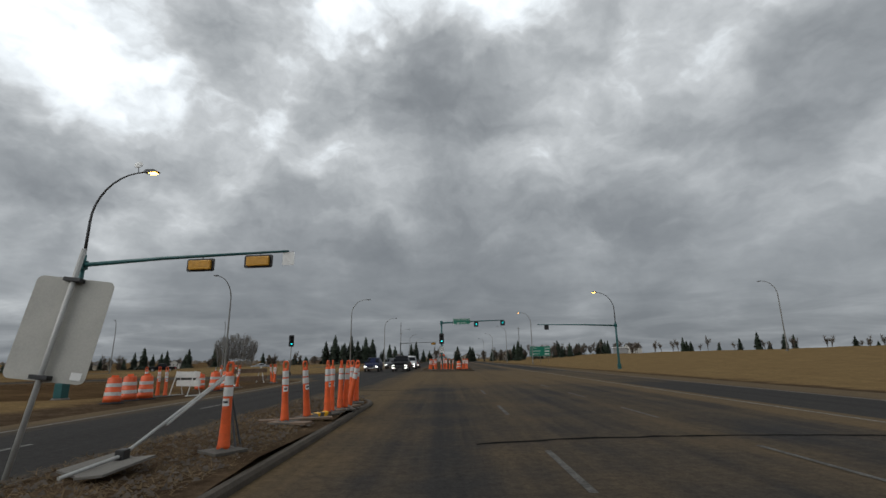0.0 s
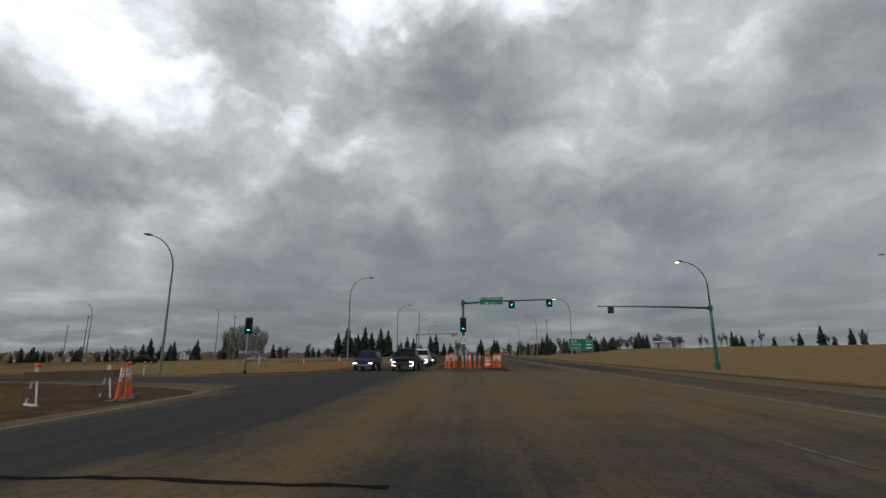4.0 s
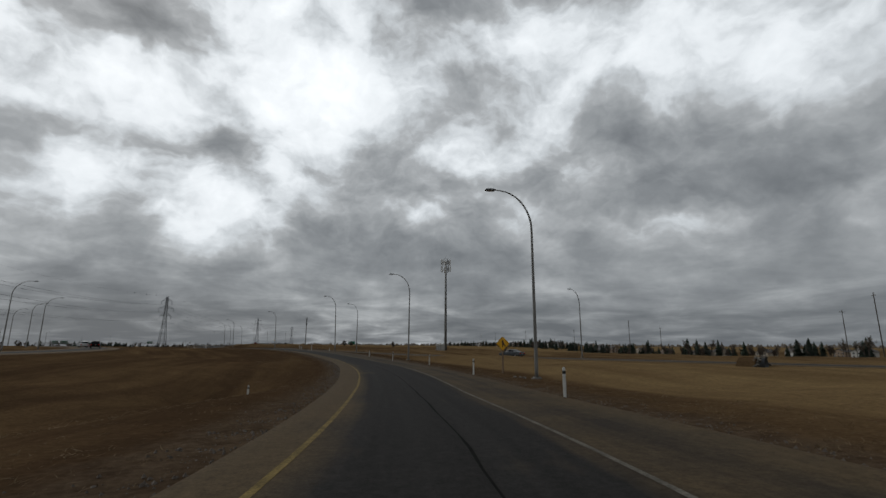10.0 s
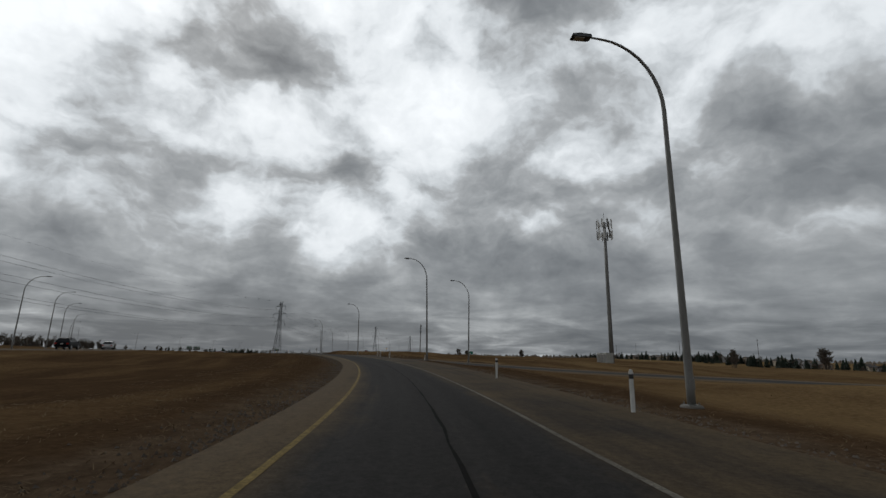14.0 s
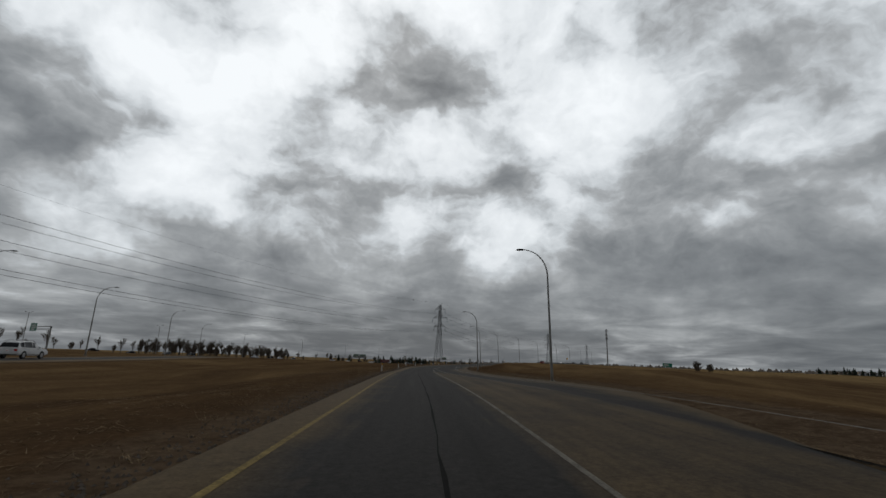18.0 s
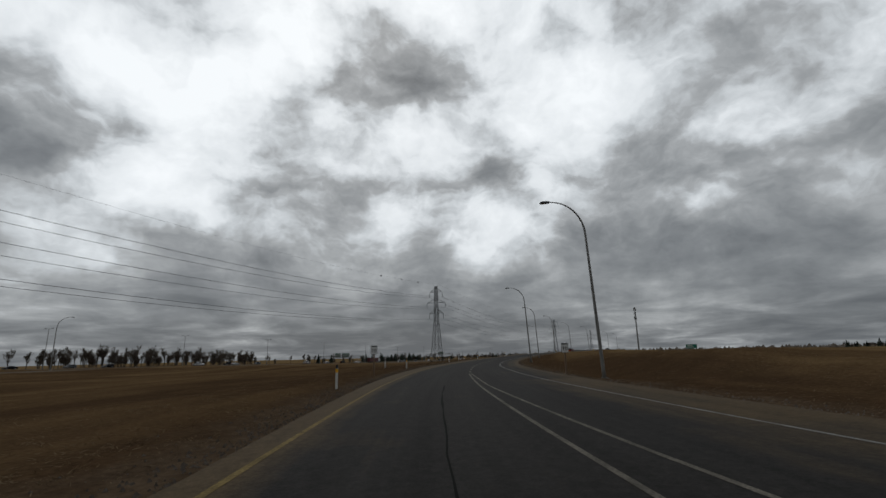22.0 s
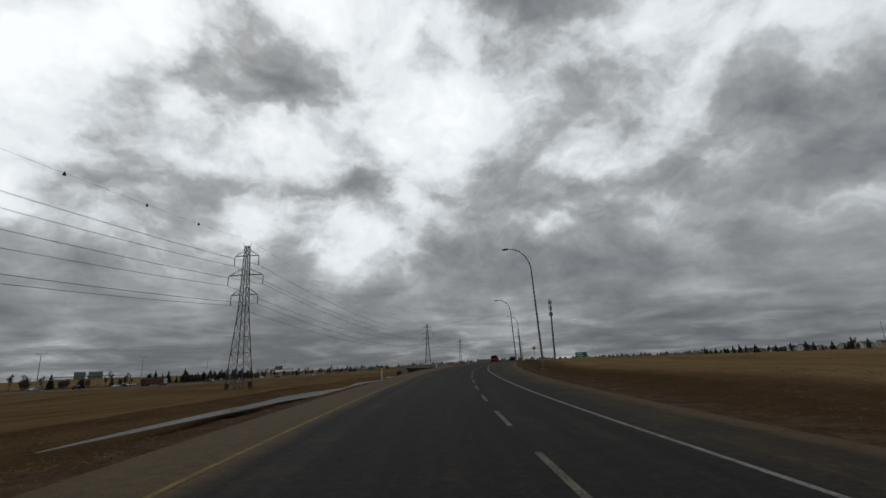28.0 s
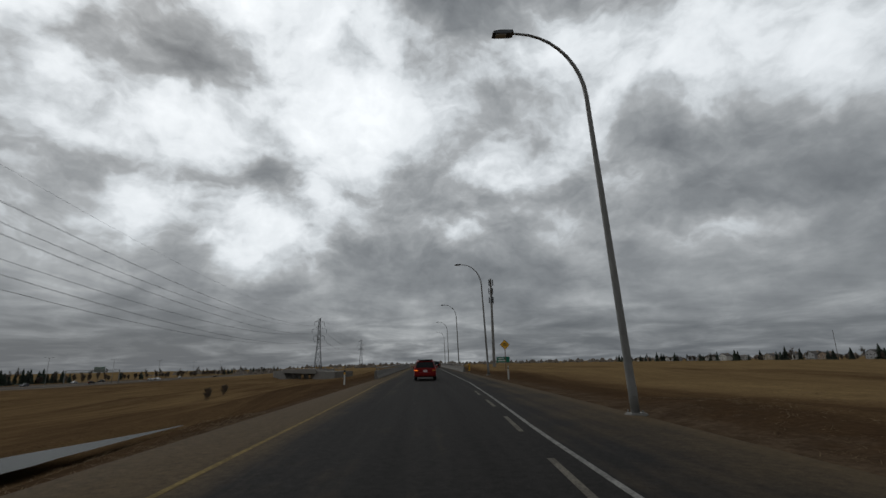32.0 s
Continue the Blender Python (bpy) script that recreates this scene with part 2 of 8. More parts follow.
def road_mat(name="asphalt", k=1.0, ks=1.0):
    """Asphalt with wheel tracks along the road (u across, v along, in metres), cracks, and sandy dust where the dust attribute says it lies."""
    m = mat(name, (0.05, 0.048, 0.046), 0.95, spec=0.03)
    n, l = m.node_tree.nodes, m.node_tree.links
    b = n["Principled BSDF"]

    def math_(op, a, c=None, d=None):
        k = n.new("ShaderNodeMath")
        k.operation = op
        for i, v in enumerate((a, c, d)):
            if v is None:
                continue
            if isinstance(v, (int, float)):
                k.inputs[i].default_value = v
            else:
                l.new(v, k.inputs[i])
        return k.outputs[0]

    def tex(scale, detail, vec, rough=0.6):
        t = n.new("ShaderNodeTexNoise")
        t.inputs["Scale"].default_value, t.inputs["Detail"].default_value, t.inputs["Roughness"].default_value = scale, detail, rough
        l.new(vec, t.inputs["Vector"])
        return t.outputs[0]

    def mixc(f, a, c):
        x = n.new("ShaderNodeMix")
        x.data_type = "RGBA"
        for nm, v in (("A", a), ("B", c)):
            if isinstance(v, tuple):
                x.inputs[nm].default_value = (*v, 1)
            else:
                l.new(v, x.inputs[nm])
        if isinstance(f, float):
            x.inputs["Factor"].default_value = f
        else:
            l.new(f, x.inputs["Factor"])
        return x.outputs["Result"]

    uv = n.new("ShaderNodeUVMap")
    tc = n.new("ShaderNodeTexCoord")
    flat = tc.outputs["Object"]
    st = n.new("ShaderNodeMapping")
    st.inputs["Scale"].default_value = (1.6, 0.035, 1)
    l.new(uv.outputs[0], st.inputs[0])
    streak = tex(1.0, 4, st.outputs[0])
    at = n.new("ShaderNodeAttribute")
    at.attribute_name = "dust"
    patch = tex(0.35, 5, flat)
    grain = tex(28.0, 3, flat)
    blot = tex(2.2, 4, flat)
    d = math_("ADD", at.outputs["Fac"], math_("MULTIPLY_ADD", patch, 0.9, -0.45))
    d = math_("ADD", d, math_("MULTIPLY_ADD", streak, 0.7, -0.35))
    r = n.new("ShaderNodeMapRange")
    r.inputs[1].default_value, r.inputs[2].default_value = 0.2, 0.8
    l.new(d, r.inputs[0])
    tar = mixc(streak, (0.026 * k, 0.025 * k, 0.0245 * k), (0.047 * k, 0.044 * k, 0.041 * k))
    tar = mixc(math_("MULTIPLY", blot, 0.5), tar, (0.036 * k, 0.033 * k, 0.030 * k))
    sand = mixc(blot, (0.125 * ks, 0.089 * ks, 0.050 * ks), (0.088 * ks, 0.063 * ks, 0.036 * ks))
    col = mixc(r.outputs[0], tar, sand)
    # sealed cracks, a few metres apart
    vo = n.new("ShaderNodeTexVoronoi")
    vo.feature = "DISTANCE_TO_EDGE"
    vo.inputs["Scale"].default_value = 0.16
    wob = n.new("ShaderNodeVectorMath")
    wob.operation = "ADD"
    nz = n.new("ShaderNodeTexNoise")
    nz.inputs["Scale"].default_value, nz.inputs["Detail"].default_value = 0.9, 4
    l.new(flat, nz.inputs["Vector"])
    l.new(flat, wob.inputs[0])
    l.new(nz.outputs["Color"], wob.inputs[1])
    l.new(wob.outputs[0], vo.inputs["Vector"])
    crack = math_("LESS_THAN", vo.outputs["Distance"], 0.004)
    col = mixc(math_("MULTIPLY", crack, 0.16), col, (0.022, 0.021, 0.020))
    sc = n.new("ShaderNodeVectorMath")
    sc.operation = "SCALE"
    l.new(col, sc.inputs[0])
    speck = tex(6.5, 5, flat, 0.75)
    l.new(math_("MULTIPLY", math_("MULTIPLY_ADD", grain, 1.0, 0.5), math_("MULTIPLY_ADD", speck, 1.5, 0.25)), sc.inputs["Scale"])
    l.new(sc.outputs[0], b.inputs["Base Color"])
    l.new(math_("MULTIPLY_ADD", streak, -0.18, 0.90), b.inputs["Roughness"])
    bp = n.new("ShaderNodeBump")
    bp.inputs["Strength"].default_value, bp.inputs["Distance"].default_value = 0.35, 0.01
    l.new(grain, bp.inputs["Height"])
    l.new(bp.outputs[0], b.inputs["Normal"])
    return m


def ground_mat():
    """Dry, mown grass: straw and brown earth in patches, tracks and tussocks."""
    m = mat("dry_grass", (0.2, 0.14, 0.07), 1.0, spec=0.0)
    n, l = m.node_tree.nodes, m.node_tree.links
    b = n["Principled BSDF"]
    tc = n.new("ShaderNodeTexCoord")
    src = tc.outputs["Object"]

    def tex(scale, detail, stretch=None, rough=0.62):
        v = src
        if stretch:
            mp = n.new("ShaderNodeMapping")
            mp.inputs["Scale"].default_value = stretch
            mp.inputs["Rotation"].default_value = (0, 0, radians(-12))
            l.new(src, mp.inputs[0])
            v = mp.outputs[0]
        t = n.new("ShaderNodeTexNoise")
        t.inputs["Scale"].default_value, t.inputs["Detail"].default_value, t.inputs["Roughness"].default_value = scale, detail, rough
        l.new(v, t.inputs["Vector"])
        return t.outputs[0]

    def mixc(f, a, c):
        x = n.new("ShaderNodeMix")
        x.data_type = "RGBA"
        for nm, v in (("A", a), ("B", c)):
            if isinstance(v, tuple):
                x.inputs[nm].default_value = (*v, 1)
            else:
                l.new(v, x.inputs[nm])
        l.new(f, x.inputs["Factor"])
        return x.outputs["Result"]

    def rng(f, lo, hi, a=0.0, c=1.0):
        r = n.new("ShaderNodeMapRange")
        r.inputs[1].default_value, r.inputs[2].default_value, r.inputs[3].default_value, r.inputs[4].default_value = lo, hi, a, c
        l.new(f, r.inputs[0])
        return r.outputs[0]

    def attr(name):
        k = n.new("ShaderNodeAttribute")
        k.attribute_name = name
        return k.outputs["Fac"]

    def calc(op, p, q, r=None):
        k = n.new("ShaderNodeMath")
        k.operation = op
        for i, v in enumerate((p, q, r)):
            if v is None:
                continue
            if isinstance(v, float):
                k.inputs[i].default_value = v
            else:
                l.new(v, k.inputs[i])
        return k.outputs[0]

    # mowing and wash lines follow the road: out from it, and along it
    lane = n.new("ShaderNodeCombineXYZ")
    l.new(calc("MULTIPLY", attr("out"), 0.30), lane.inputs[0])
    l.new(calc("MULTIPLY", attr("along"), 0.022), lane.inputs[1])
    mown = n.new("ShaderNodeTexNoise")
    mown.inputs["Scale"].default_value, mown.inputs["Detail"].default_value, mown.inputs["Roughness"].default_value = 1.0, 5, 0.62
    l.new(lane.outputs[0], mown.inputs["Vector"])
    wide = tex(0.035, 5, (0.6, 1.8, 1))
    metre = rng(tex(0.55, 5), 0.3, 0.7)
    tuft = tex(7.0, 5)
    blade = tex(60.0, 2, (1, 2.5, 1))
    tone = calc("ADD", calc("MULTIPLY", wide, 0.9), calc("MULTIPLY", mown.outputs[0], 1.3))
    tone = calc("ADD", tone, attr("straw"))
    f = rng(tone, 0.85, 1.30)
    g = rng(tone, 1.20, 1.75)
    c1 = mixc(metre, (0.062, 0.038, 0.021), (0.044, 0.028, 0.016))
    c2 = mixc(metre, (0.112, 0.072, 0.036), (0.088, 0.056, 0.029))
    c3 = mixc(metre, (0.180, 0.124, 0.060), (0.142, 0.096, 0.047))
    col = mixc(g, mixc(f, c1, c2), c3)
    at = n.new("ShaderNodeAttribute")
    at.attribute_name = "earth"
    bare = mixc(rng(tex(1.3, 4), 0.35, 0.65), (0.050, 0.034, 0.022), (0.082, 0.058, 0.038))
    k = n.new("ShaderNodeMath")
    k.operation = "MULTIPLY_ADD"
    l.new(tex(0.8, 4), k.inputs[0])
    k.inputs[1].default_value = 1.1
    k.inputs[2].default_value = -0.55
    k2 = n.new("ShaderNodeMath")
    k2.operation = "ADD"
    l.new(at.outputs["Fac"], k2.inputs[0])
    l.new(k.outputs[0], k2.inputs[1])
    col = mixc(rng(k2.outputs[0], 0.3, 0.75), col, bare)
    sc = n.new("ShaderNodeVectorMath")
    sc.operation = "SCALE"
    l.new(col, sc.inputs[0])
    q = n.new("ShaderNodeMath")
    q.operation = "MULTIPLY"
    l.new(rng(tuft, 0.3, 0.7, 0.72, 1.28), q.inputs[0])
    l.new(rng(blade, 0.3, 0.7, 0.8, 1.2), q.inputs[1])
    l.new(q.outputs[0], sc.inputs["Scale"])
    l.new(sc.outputs[0], b.inputs["Base Color"])
    bp = n.new("ShaderNodeBump")
    bp.inputs["Strength"].default_value, bp.inputs["Distance"].default_value = 0.5, 0.06
    l.new(tuft, bp.inputs["Height"])
    l.new(bp.outputs[0], b.inputs["Normal"])
    return m


M_ROAD, M_RAMP, M_GRASS = road_mat(), road_mat("ramp_asphalt", 0.62, 0.70), ground_mat()
M_WHITE = mat("road_white", (0.215, 0.21, 0.195), 0.9, spec=0.1, vary=0.45, scale=3.0, fine=0.35, fine_scale=25)
M_FADED = mat("faded_road_white", (0.12, 0.115, 0.105), 0.9, vary=0.5, scale=3.0, fine=0.4, fine_scale=25, spec=0.1)
M_DULL = mat("dusty_road_white", (0.135, 0.122, 0.100), 0.9, vary=0.5, scale=1.4, fine=0.4, fine_scale=25, spec=0.1)
M_YELLOW = mat("road_yellow", (0.175, 0.125, 0.042), 0.9, spec=0.1, vary=0.45, scale=3.0, fine=0.35, fine_scale=25)
M_TAR = mat("tar", (0.012, 0.0115, 0.011), 0.95, vary=0.3, scale=3, spec=0.02)
M_ROCK = mat("field_rock", (0.13, 0.115, 0.095), 0.95, vary=0.4, scale=2.0, fine=0.2, bump=0.3, random=0.3)
M_KERB = mat("kerb_concrete", (0.078, 0.062, 0.045), 0.95, vary=0.45, scale=1.2, fine=0.15, bump=0.3)
M_CONC = mat("concrete", (0.16, 0.148, 0.13), 0.9, vary=0.25, scale=0.8, fine=0.12, bump=0.3)
M_STEEL = mat("galvanised_steel", (0.23, 0.225, 0.21), 0.6, 0.35, vary=0.2, scale=1.5, fine=0.08)
M_PALESTEEL = mat("pale_galvanised_steel", (0.42, 0.42, 0.40), 0.5, 0.15, vary=0.2, scale=2.5, fine=0.1)
M_DARKSTEEL = mat("dark_steel", (0.10, 0.105, 0.11), 0.6, 0.5, vary=0.2, scale=1.5)
M_TEAL = mat("teal_painted_steel", (0.014, 0.092, 0.092), 0.45, 0.0, vary=0.2, scale=2)
M_BLACK = mat("black_plastic", (0.02, 0.02, 0.02), 0.5, vary=0.2, scale=3)
M_RUBBER = mat("tyre_rubber", (0.018, 0.018, 0.018), 0.85, vary=0.3, scale=6)
M_SLAB = mat("dusty_rubber_slab", (0.115, 0.105, 0.09), 0.95, vary=0.4, scale=4, fine=0.2, bump=0.2)
M_RIM = mat("alloy_rim", (0.42, 0.42, 0.43), 0.35, 0.9, vary=0.2, scale=5)
M_GLASS = mat("tinted_glass", (0.008, 0.009, 0.011), 0.1, 0.0, spec=0.15)
M_ORANGE = mat("orange_plastic", (0.72, 0.105, 0.018), 0.55, vary=0.25, scale=4, fine=0.08, random=0.12)
M_REFLECT = mat("white_reflective_sheeting", (0.62, 0.62, 0.60), 0.5, vary=0.25, scale=8, fine=0.1)
M_AMBER_BACK = mat("yellow_signal_housing", (0.55, 0.27, 0.02), 0.5, vary=0.2, scale=4)
M_SIGNBACK = mat("grey_sign_back", (0.42, 0.41, 0.37), 0.6, 0.1, vary=0.15, scale=2, fine=0.05)
M_GREEN = mat("green_sign_sheeting", (0.0, 0.16, 0.10), 0.45, vary=0.12, scale=2)
M_SIGNWHITE = mat("white_sign_sheeting", (0.72, 0.72, 0.70), 0.5, vary=0.1, scale=3)
M_SIGNYELLOW = mat("yellow_sign_sheeting", (0.82, 0.42, 0.012), 0.5, vary=0.1, scale=3)
M_SIGNBLACK = mat("black_sign_paint", (0.015, 0.015, 0.015), 0.6)
M_WOOD = mat("weathered_post", (0.20, 0.135, 0.09), 0.85, vary=0.3, scale=3, fine=0.15)
M_WHITEPOST = mat("white_post", (0.66, 0.66, 0.63), 0.6, vary=0.2, scale=3)
M_BARK = mat("bark", (0.085, 0.070, 0.055), 0.95, vary=0.3, scale=2)
M_TWIG = mat("bare_twigs", (0.15, 0.122, 0.095), 0.95, vary=0.3, scale=1)
M_FIR = mat("fir_needles", (0.028, 0.042, 0.024), 0.9, vary=0.4, scale=1.2, random=0.3)
M_WATER = mat("ditch_water", (0.045, 0.05, 0.048), 0.22, spec=0.2)
M_WATER.node_tree.nodes["Principled BSDF"].inputs["IOR"].default_value = 1.12
M_LENS = mat("grey_lamp_lens", (0.5, 0.5, 0.48), 0.3)
M_LITLENS = lit("sodium_lamp_lens", (1.0, 0.45, 0.08), 9.0)
M_SIGGREEN = lit("green_signal_lens", (0.01, 0.80, 0.85), 1.5)
M_HEADLIT = lit("headlamp_lens", (1.0, 0.98, 0.92), 2.2)
M_TAIL = mat("red_lamp_lens", (0.42, 0.015, 0.012), 0.2)
M_AMBERLENS = lit("amber_lamp_lens", (1.0, 0.22, 0.02), 0.9)
M_CLEAR = mat("clear_lamp_lens", (0.5, 0.5, 0.5), 0.15)

# ---- mesh helpers ----
def obj(name, bm, material, parent=None, label="", smooth=False):
    me = bpy.data.meshes.new(name)
    bm.to_mesh(me)
    bm.free()
    for m in (material if isinstance(material, (list, tuple)) else [material]):
        me.materials.append(m)
    if smooth:
        me.polygons.foreach_set("use_smooth", [True] * len(me.polygons))
    ob = new(name, me)
    if parent:
        ob.parent = parent
    if label:
        tagged(ob, label)
    return ob


def part(name, bm, material, parent, label="", smooth=False):
    return obj(name, bm, material, parent, label, smooth)


def thing(name, label, category, group="", kind="", m=None):
    ob = new(name)
    ob.empty_display_size = 0.2
    if m is not None:
        ob.matrix_world = m
    return tagged(ob, label, category, group, kind)


def box(bm, x0, y0, z0, x1, y1, z1, bevel=0.0):
    vs = [bm.verts.new(v) for v in ((x0, y0, z0), (x1, y0, z0), (x1, y1, z0), (x0, y1, z0), (x0, y0, z1), (x1, y0, z1), (x1, y1, z1), (x0, y1, z1))]
    fs = [bm.faces.new([vs[i] for i in q]) for q in ((0, 3, 2, 1), (4, 5, 6, 7), (0, 1, 5, 4), (1, 2, 6, 5), (2, 3, 7, 6), (3, 0, 4, 7))]
    if bevel:
        es = list({e for f in fs for e in f.edges})
        bmesh.ops.bevel(bm, geom=es, offset=bevel, segments=2, affect="EDGES", profile=0.7)
    return bm


def tube(bm, pts, radii, n=10, cap=True):
    """A round bar along points, with a radius at each."""
    pts = [Vector(p) for p in pts]
    rings, up = [], None
    for i, p in enumerate(pts):
        t = (pts[min(i + 1, len(pts) - 1)] - pts[max(i - 1, 0)]).normalized()
        if up is None:
            up = Vector((1, 0, 0)) if abs(t.x) < 0.9 else Vector((0, 1, 0))
        a = t.cross(up).normalized()
        up = a.cross(t).normalized()
        r = radii[i] if isinstance(radii, (list, tuple)) else radii
        rings.append([bm.verts.new(p + (a * math.cos(k * math.tau / n) + up * math.sin(k * math.tau / n)) * r) for k in range(n)])
    for ra, rb in zip(rings, rings[1:]):
        for k in range(n):
            bm.faces.new((ra[k], ra[(k + 1) % n], rb[(k + 1) % n], rb[k]))
    if cap:
        bm.faces.new(rings[0][::-1])
        bm.faces.new(rings[-1])
    return bm


def lathe(bm, prof, n=16, at=(0, 0, 0)):
    """A turned shape: (radius, height) from the bottom up."""
    rings = [[bm.verts.new((at[0] + r * math.cos(k * math.tau / n), at[1] + r * math.sin(k * math.tau / n), at[2] + z)) for k in range(n)] for r, z in prof]
    for a, b in zip(rings, rings[1:]):
        for k in range(n):
            bm.faces.new((a[k], a[(k + 1) % n], b[(k + 1) % n], b[k]))
    bm.faces.new(rings[0][::-1])
    bm.faces.new(rings[-1])
    return bm


def prism(bm, outline, depth, m=None):
    """A flat plate: an outline in x and z, thick along y from 0 to depth."""
    m = m or Matrix()
    a = [bm.verts.new(m @ Vector((x, 0, z))) for x, z in outline]
    b = [bm.verts.new(m @ Vector((x, depth, z))) for x, z in outline]
    bm.faces.new(a)
    bm.faces.new(b[::-1])
    for i in range(len(a)):
        j = (i + 1) % len(a)
        bm.faces.new((a[j], a[i], b[i], b[j]))
    bmesh.ops.recalc_face_normals(bm, faces=bm.faces)
    return bm


def rounded(w, h, r, n=4):
    out = []
    for cx, cz, a0 in ((w / 2 - r, h / 2 - r, 0), (-w / 2 + r, h / 2 - r, 90), (-w / 2 + r, -h / 2 + r, 180), (w / 2 - r, -h / 2 + r, 270)):
        for k in range(n + 1):
            a = radians(a0 + 90 * k / n)
            out.append((cx + r * math.cos(a), cz + r * math.sin(a)))
    return out


def letters(name, text, size, material, parent, m, label=""):
    """Flat lettering with a little depth, upright in x and z, facing -y."""
    cu = bpy.data.curves.new(name, "FONT")
    cu.body, cu.size, cu.align_x, cu.align_y, cu.extrude = text, size, "CENTER", "CENTER", 0.003
    tmp = bpy.data.objects.new(name, cu)
    me = bpy.data.meshes.new_from_object(tmp)
    bpy.data.objects.remove(tmp)
    me.transform(m @ Matrix.Rotation(radians(90), 4, "X"))
    me.materials.append(material)
    ob = new(name, me)
    ob.parent = parent
    return tagged(ob, label) if label else ob


# ---- the plan: ramp line (x, y every 20 m) and its height ----
RAMP = [(-7.4, 37.2), (-23.1, 48.6), (-41.0, 52.8), (-60.9, 54.1), (-80.8, 54.0), (-100.6, 52.2), (-120.2, 48.5), (-139.0, 43.2),
        (-157.4, 35.7), (-175.3, 26.8), (-193.0, 17.4), (-210.7, 7.9), (-228.5, -1.1), (-246.6, -9.3), (-265.3, -16.7), (-284.2, -22.9),
        (-303.5, -27.9), (-323.1, -32.0), (-342.8, -35.3), (-362.7, -37.6), (-382.6, -38.9), (-402.6, -39.1), (-422.6, -38.5), (-442.6, -37.7),
        (-462.6, -37.0), (-482.6, -36.2), (-502.6, -35.5), (-522.6, -34.7), (-562.6, -33.2), (-642.6, -29.0), (-760.0, -19.0)]
RAMP_Z = [(1, 0.05), (19, -0.16), (37, -0.37), (55, -0.84), (73, -0.99), (91, -1.11), (109, -0.98), (127, -0.69), (145, -0.34), (163, -0.08),
          (181, 0.07), (199, 0.01), (217, -0.19), (235, -0.38), (307, -0.39), (325, -0.33), (343, -0.22), (361, -0.07), (379, 0.11), (397, 0.41),
          (415, 0.67), (433, 0.86), (480, 1.0), (560, 1.2), (700, 1.2), (800, 1.0)]


def spline(points, step=2.0):
    """A smooth line through points, as an array with a place every step metres."""
    p = np.array(points, float)
    p = np.vstack([2 * p[0] - p[1], p, 2 * p[-1] - p[-2]])
    out = []
    for i in range(1, len(p) - 2):
        a, b, c, d = p[i - 1 : i + 3]
        for t in np.linspace(0, 1, 24, endpoint=False):
            out.append(0.5 * (2 * b + (c - a) * t + (2 * a - 5 * b + 4 * c - d) * t * t + (3 * b - a - 3 * c + d) * t**3))
    out.append(p[-2])
    out = np.array(out)
    s = np.r_[0, np.cumsum(np.hypot(*np.diff(out[:, :2], axis=0).T))]
    k = np.arange(0, s[-1], step)
    return np.stack([np.interp(k, s, out[:, j]) for j in range(out.shape[1])], 1)


class Line:
    """A road's line: place, direction and height at a length along it."""

    def __init__(self, points, heights):
        self.p = spline(points)
        self.s = np.arange(len(self.p)) * 2.0
        g = np.gradient(self.p, axis=0)
        self.t = g / np.hypot(*g.T)[:, None]
        hs, hz = zip(*heights)
        z = np.interp(self.s, hs, hz)
        k = np.exp(-(np.arange(-8, 9) / 4.0) ** 2)
        self.z = np.convolve(np.pad(z, 8, mode="edge"), k / k.sum(), "valid")

    def at(self, s, d=0.0, up=0.0):
        x, y, tx, ty, z = (np.interp(s, self.s, c) for c in (self.p[:, 0], self.p[:, 1], self.t[:, 0], self.t[:, 1], self.z))
        n = math.hypot(tx, ty)
        return Vector((x + ty / n * d, y - tx / n * d, z + up))

    def turn(self, s):
        """Degrees to the left of +y."""
        tx, ty = (np.interp(s, self.s, c) for c in (self.t[:, 0], self.t[:, 1]))
        return math.degrees(math.atan2(-tx, ty))

    def near(self, x, y):
        """For arrays of places: the length along, the offset to the right, the height."""
        x, y = np.ravel(x), np.ravel(y)
        s, d, z = (np.zeros(len(x)) for _ in range(3))
        for i in range(0, len(x), 4000):
            q = slice(i, i + 4000)
            k = ((x[q, None] - self.p[None, :, 0]) ** 2 + (y[q, None] - self.p[None, :, 1]) ** 2).argmin(1)
            ox, oy = x[q] - self.p[k, 0], y[q] - self.p[k, 1]
            s[q] = self.s[k] + ox * self.t[k, 0] + oy * self.t[k, 1]
            d[q] = ox * self.t[k, 1] - oy * self.t[k, 0]
            # beyond an end the distance counts in full
            over = ((k == 0) & (s[q] < -2)) | ((k == len(self.p) - 1) & (s[q] > self.s[-1] + 2))
            d[q] = np.where(over, np.hypot(ox, oy) + 30, d[q])
            z[q] = self.z[k]
        return s, d, z


ramp = Line(RAMP, RAMP_Z)
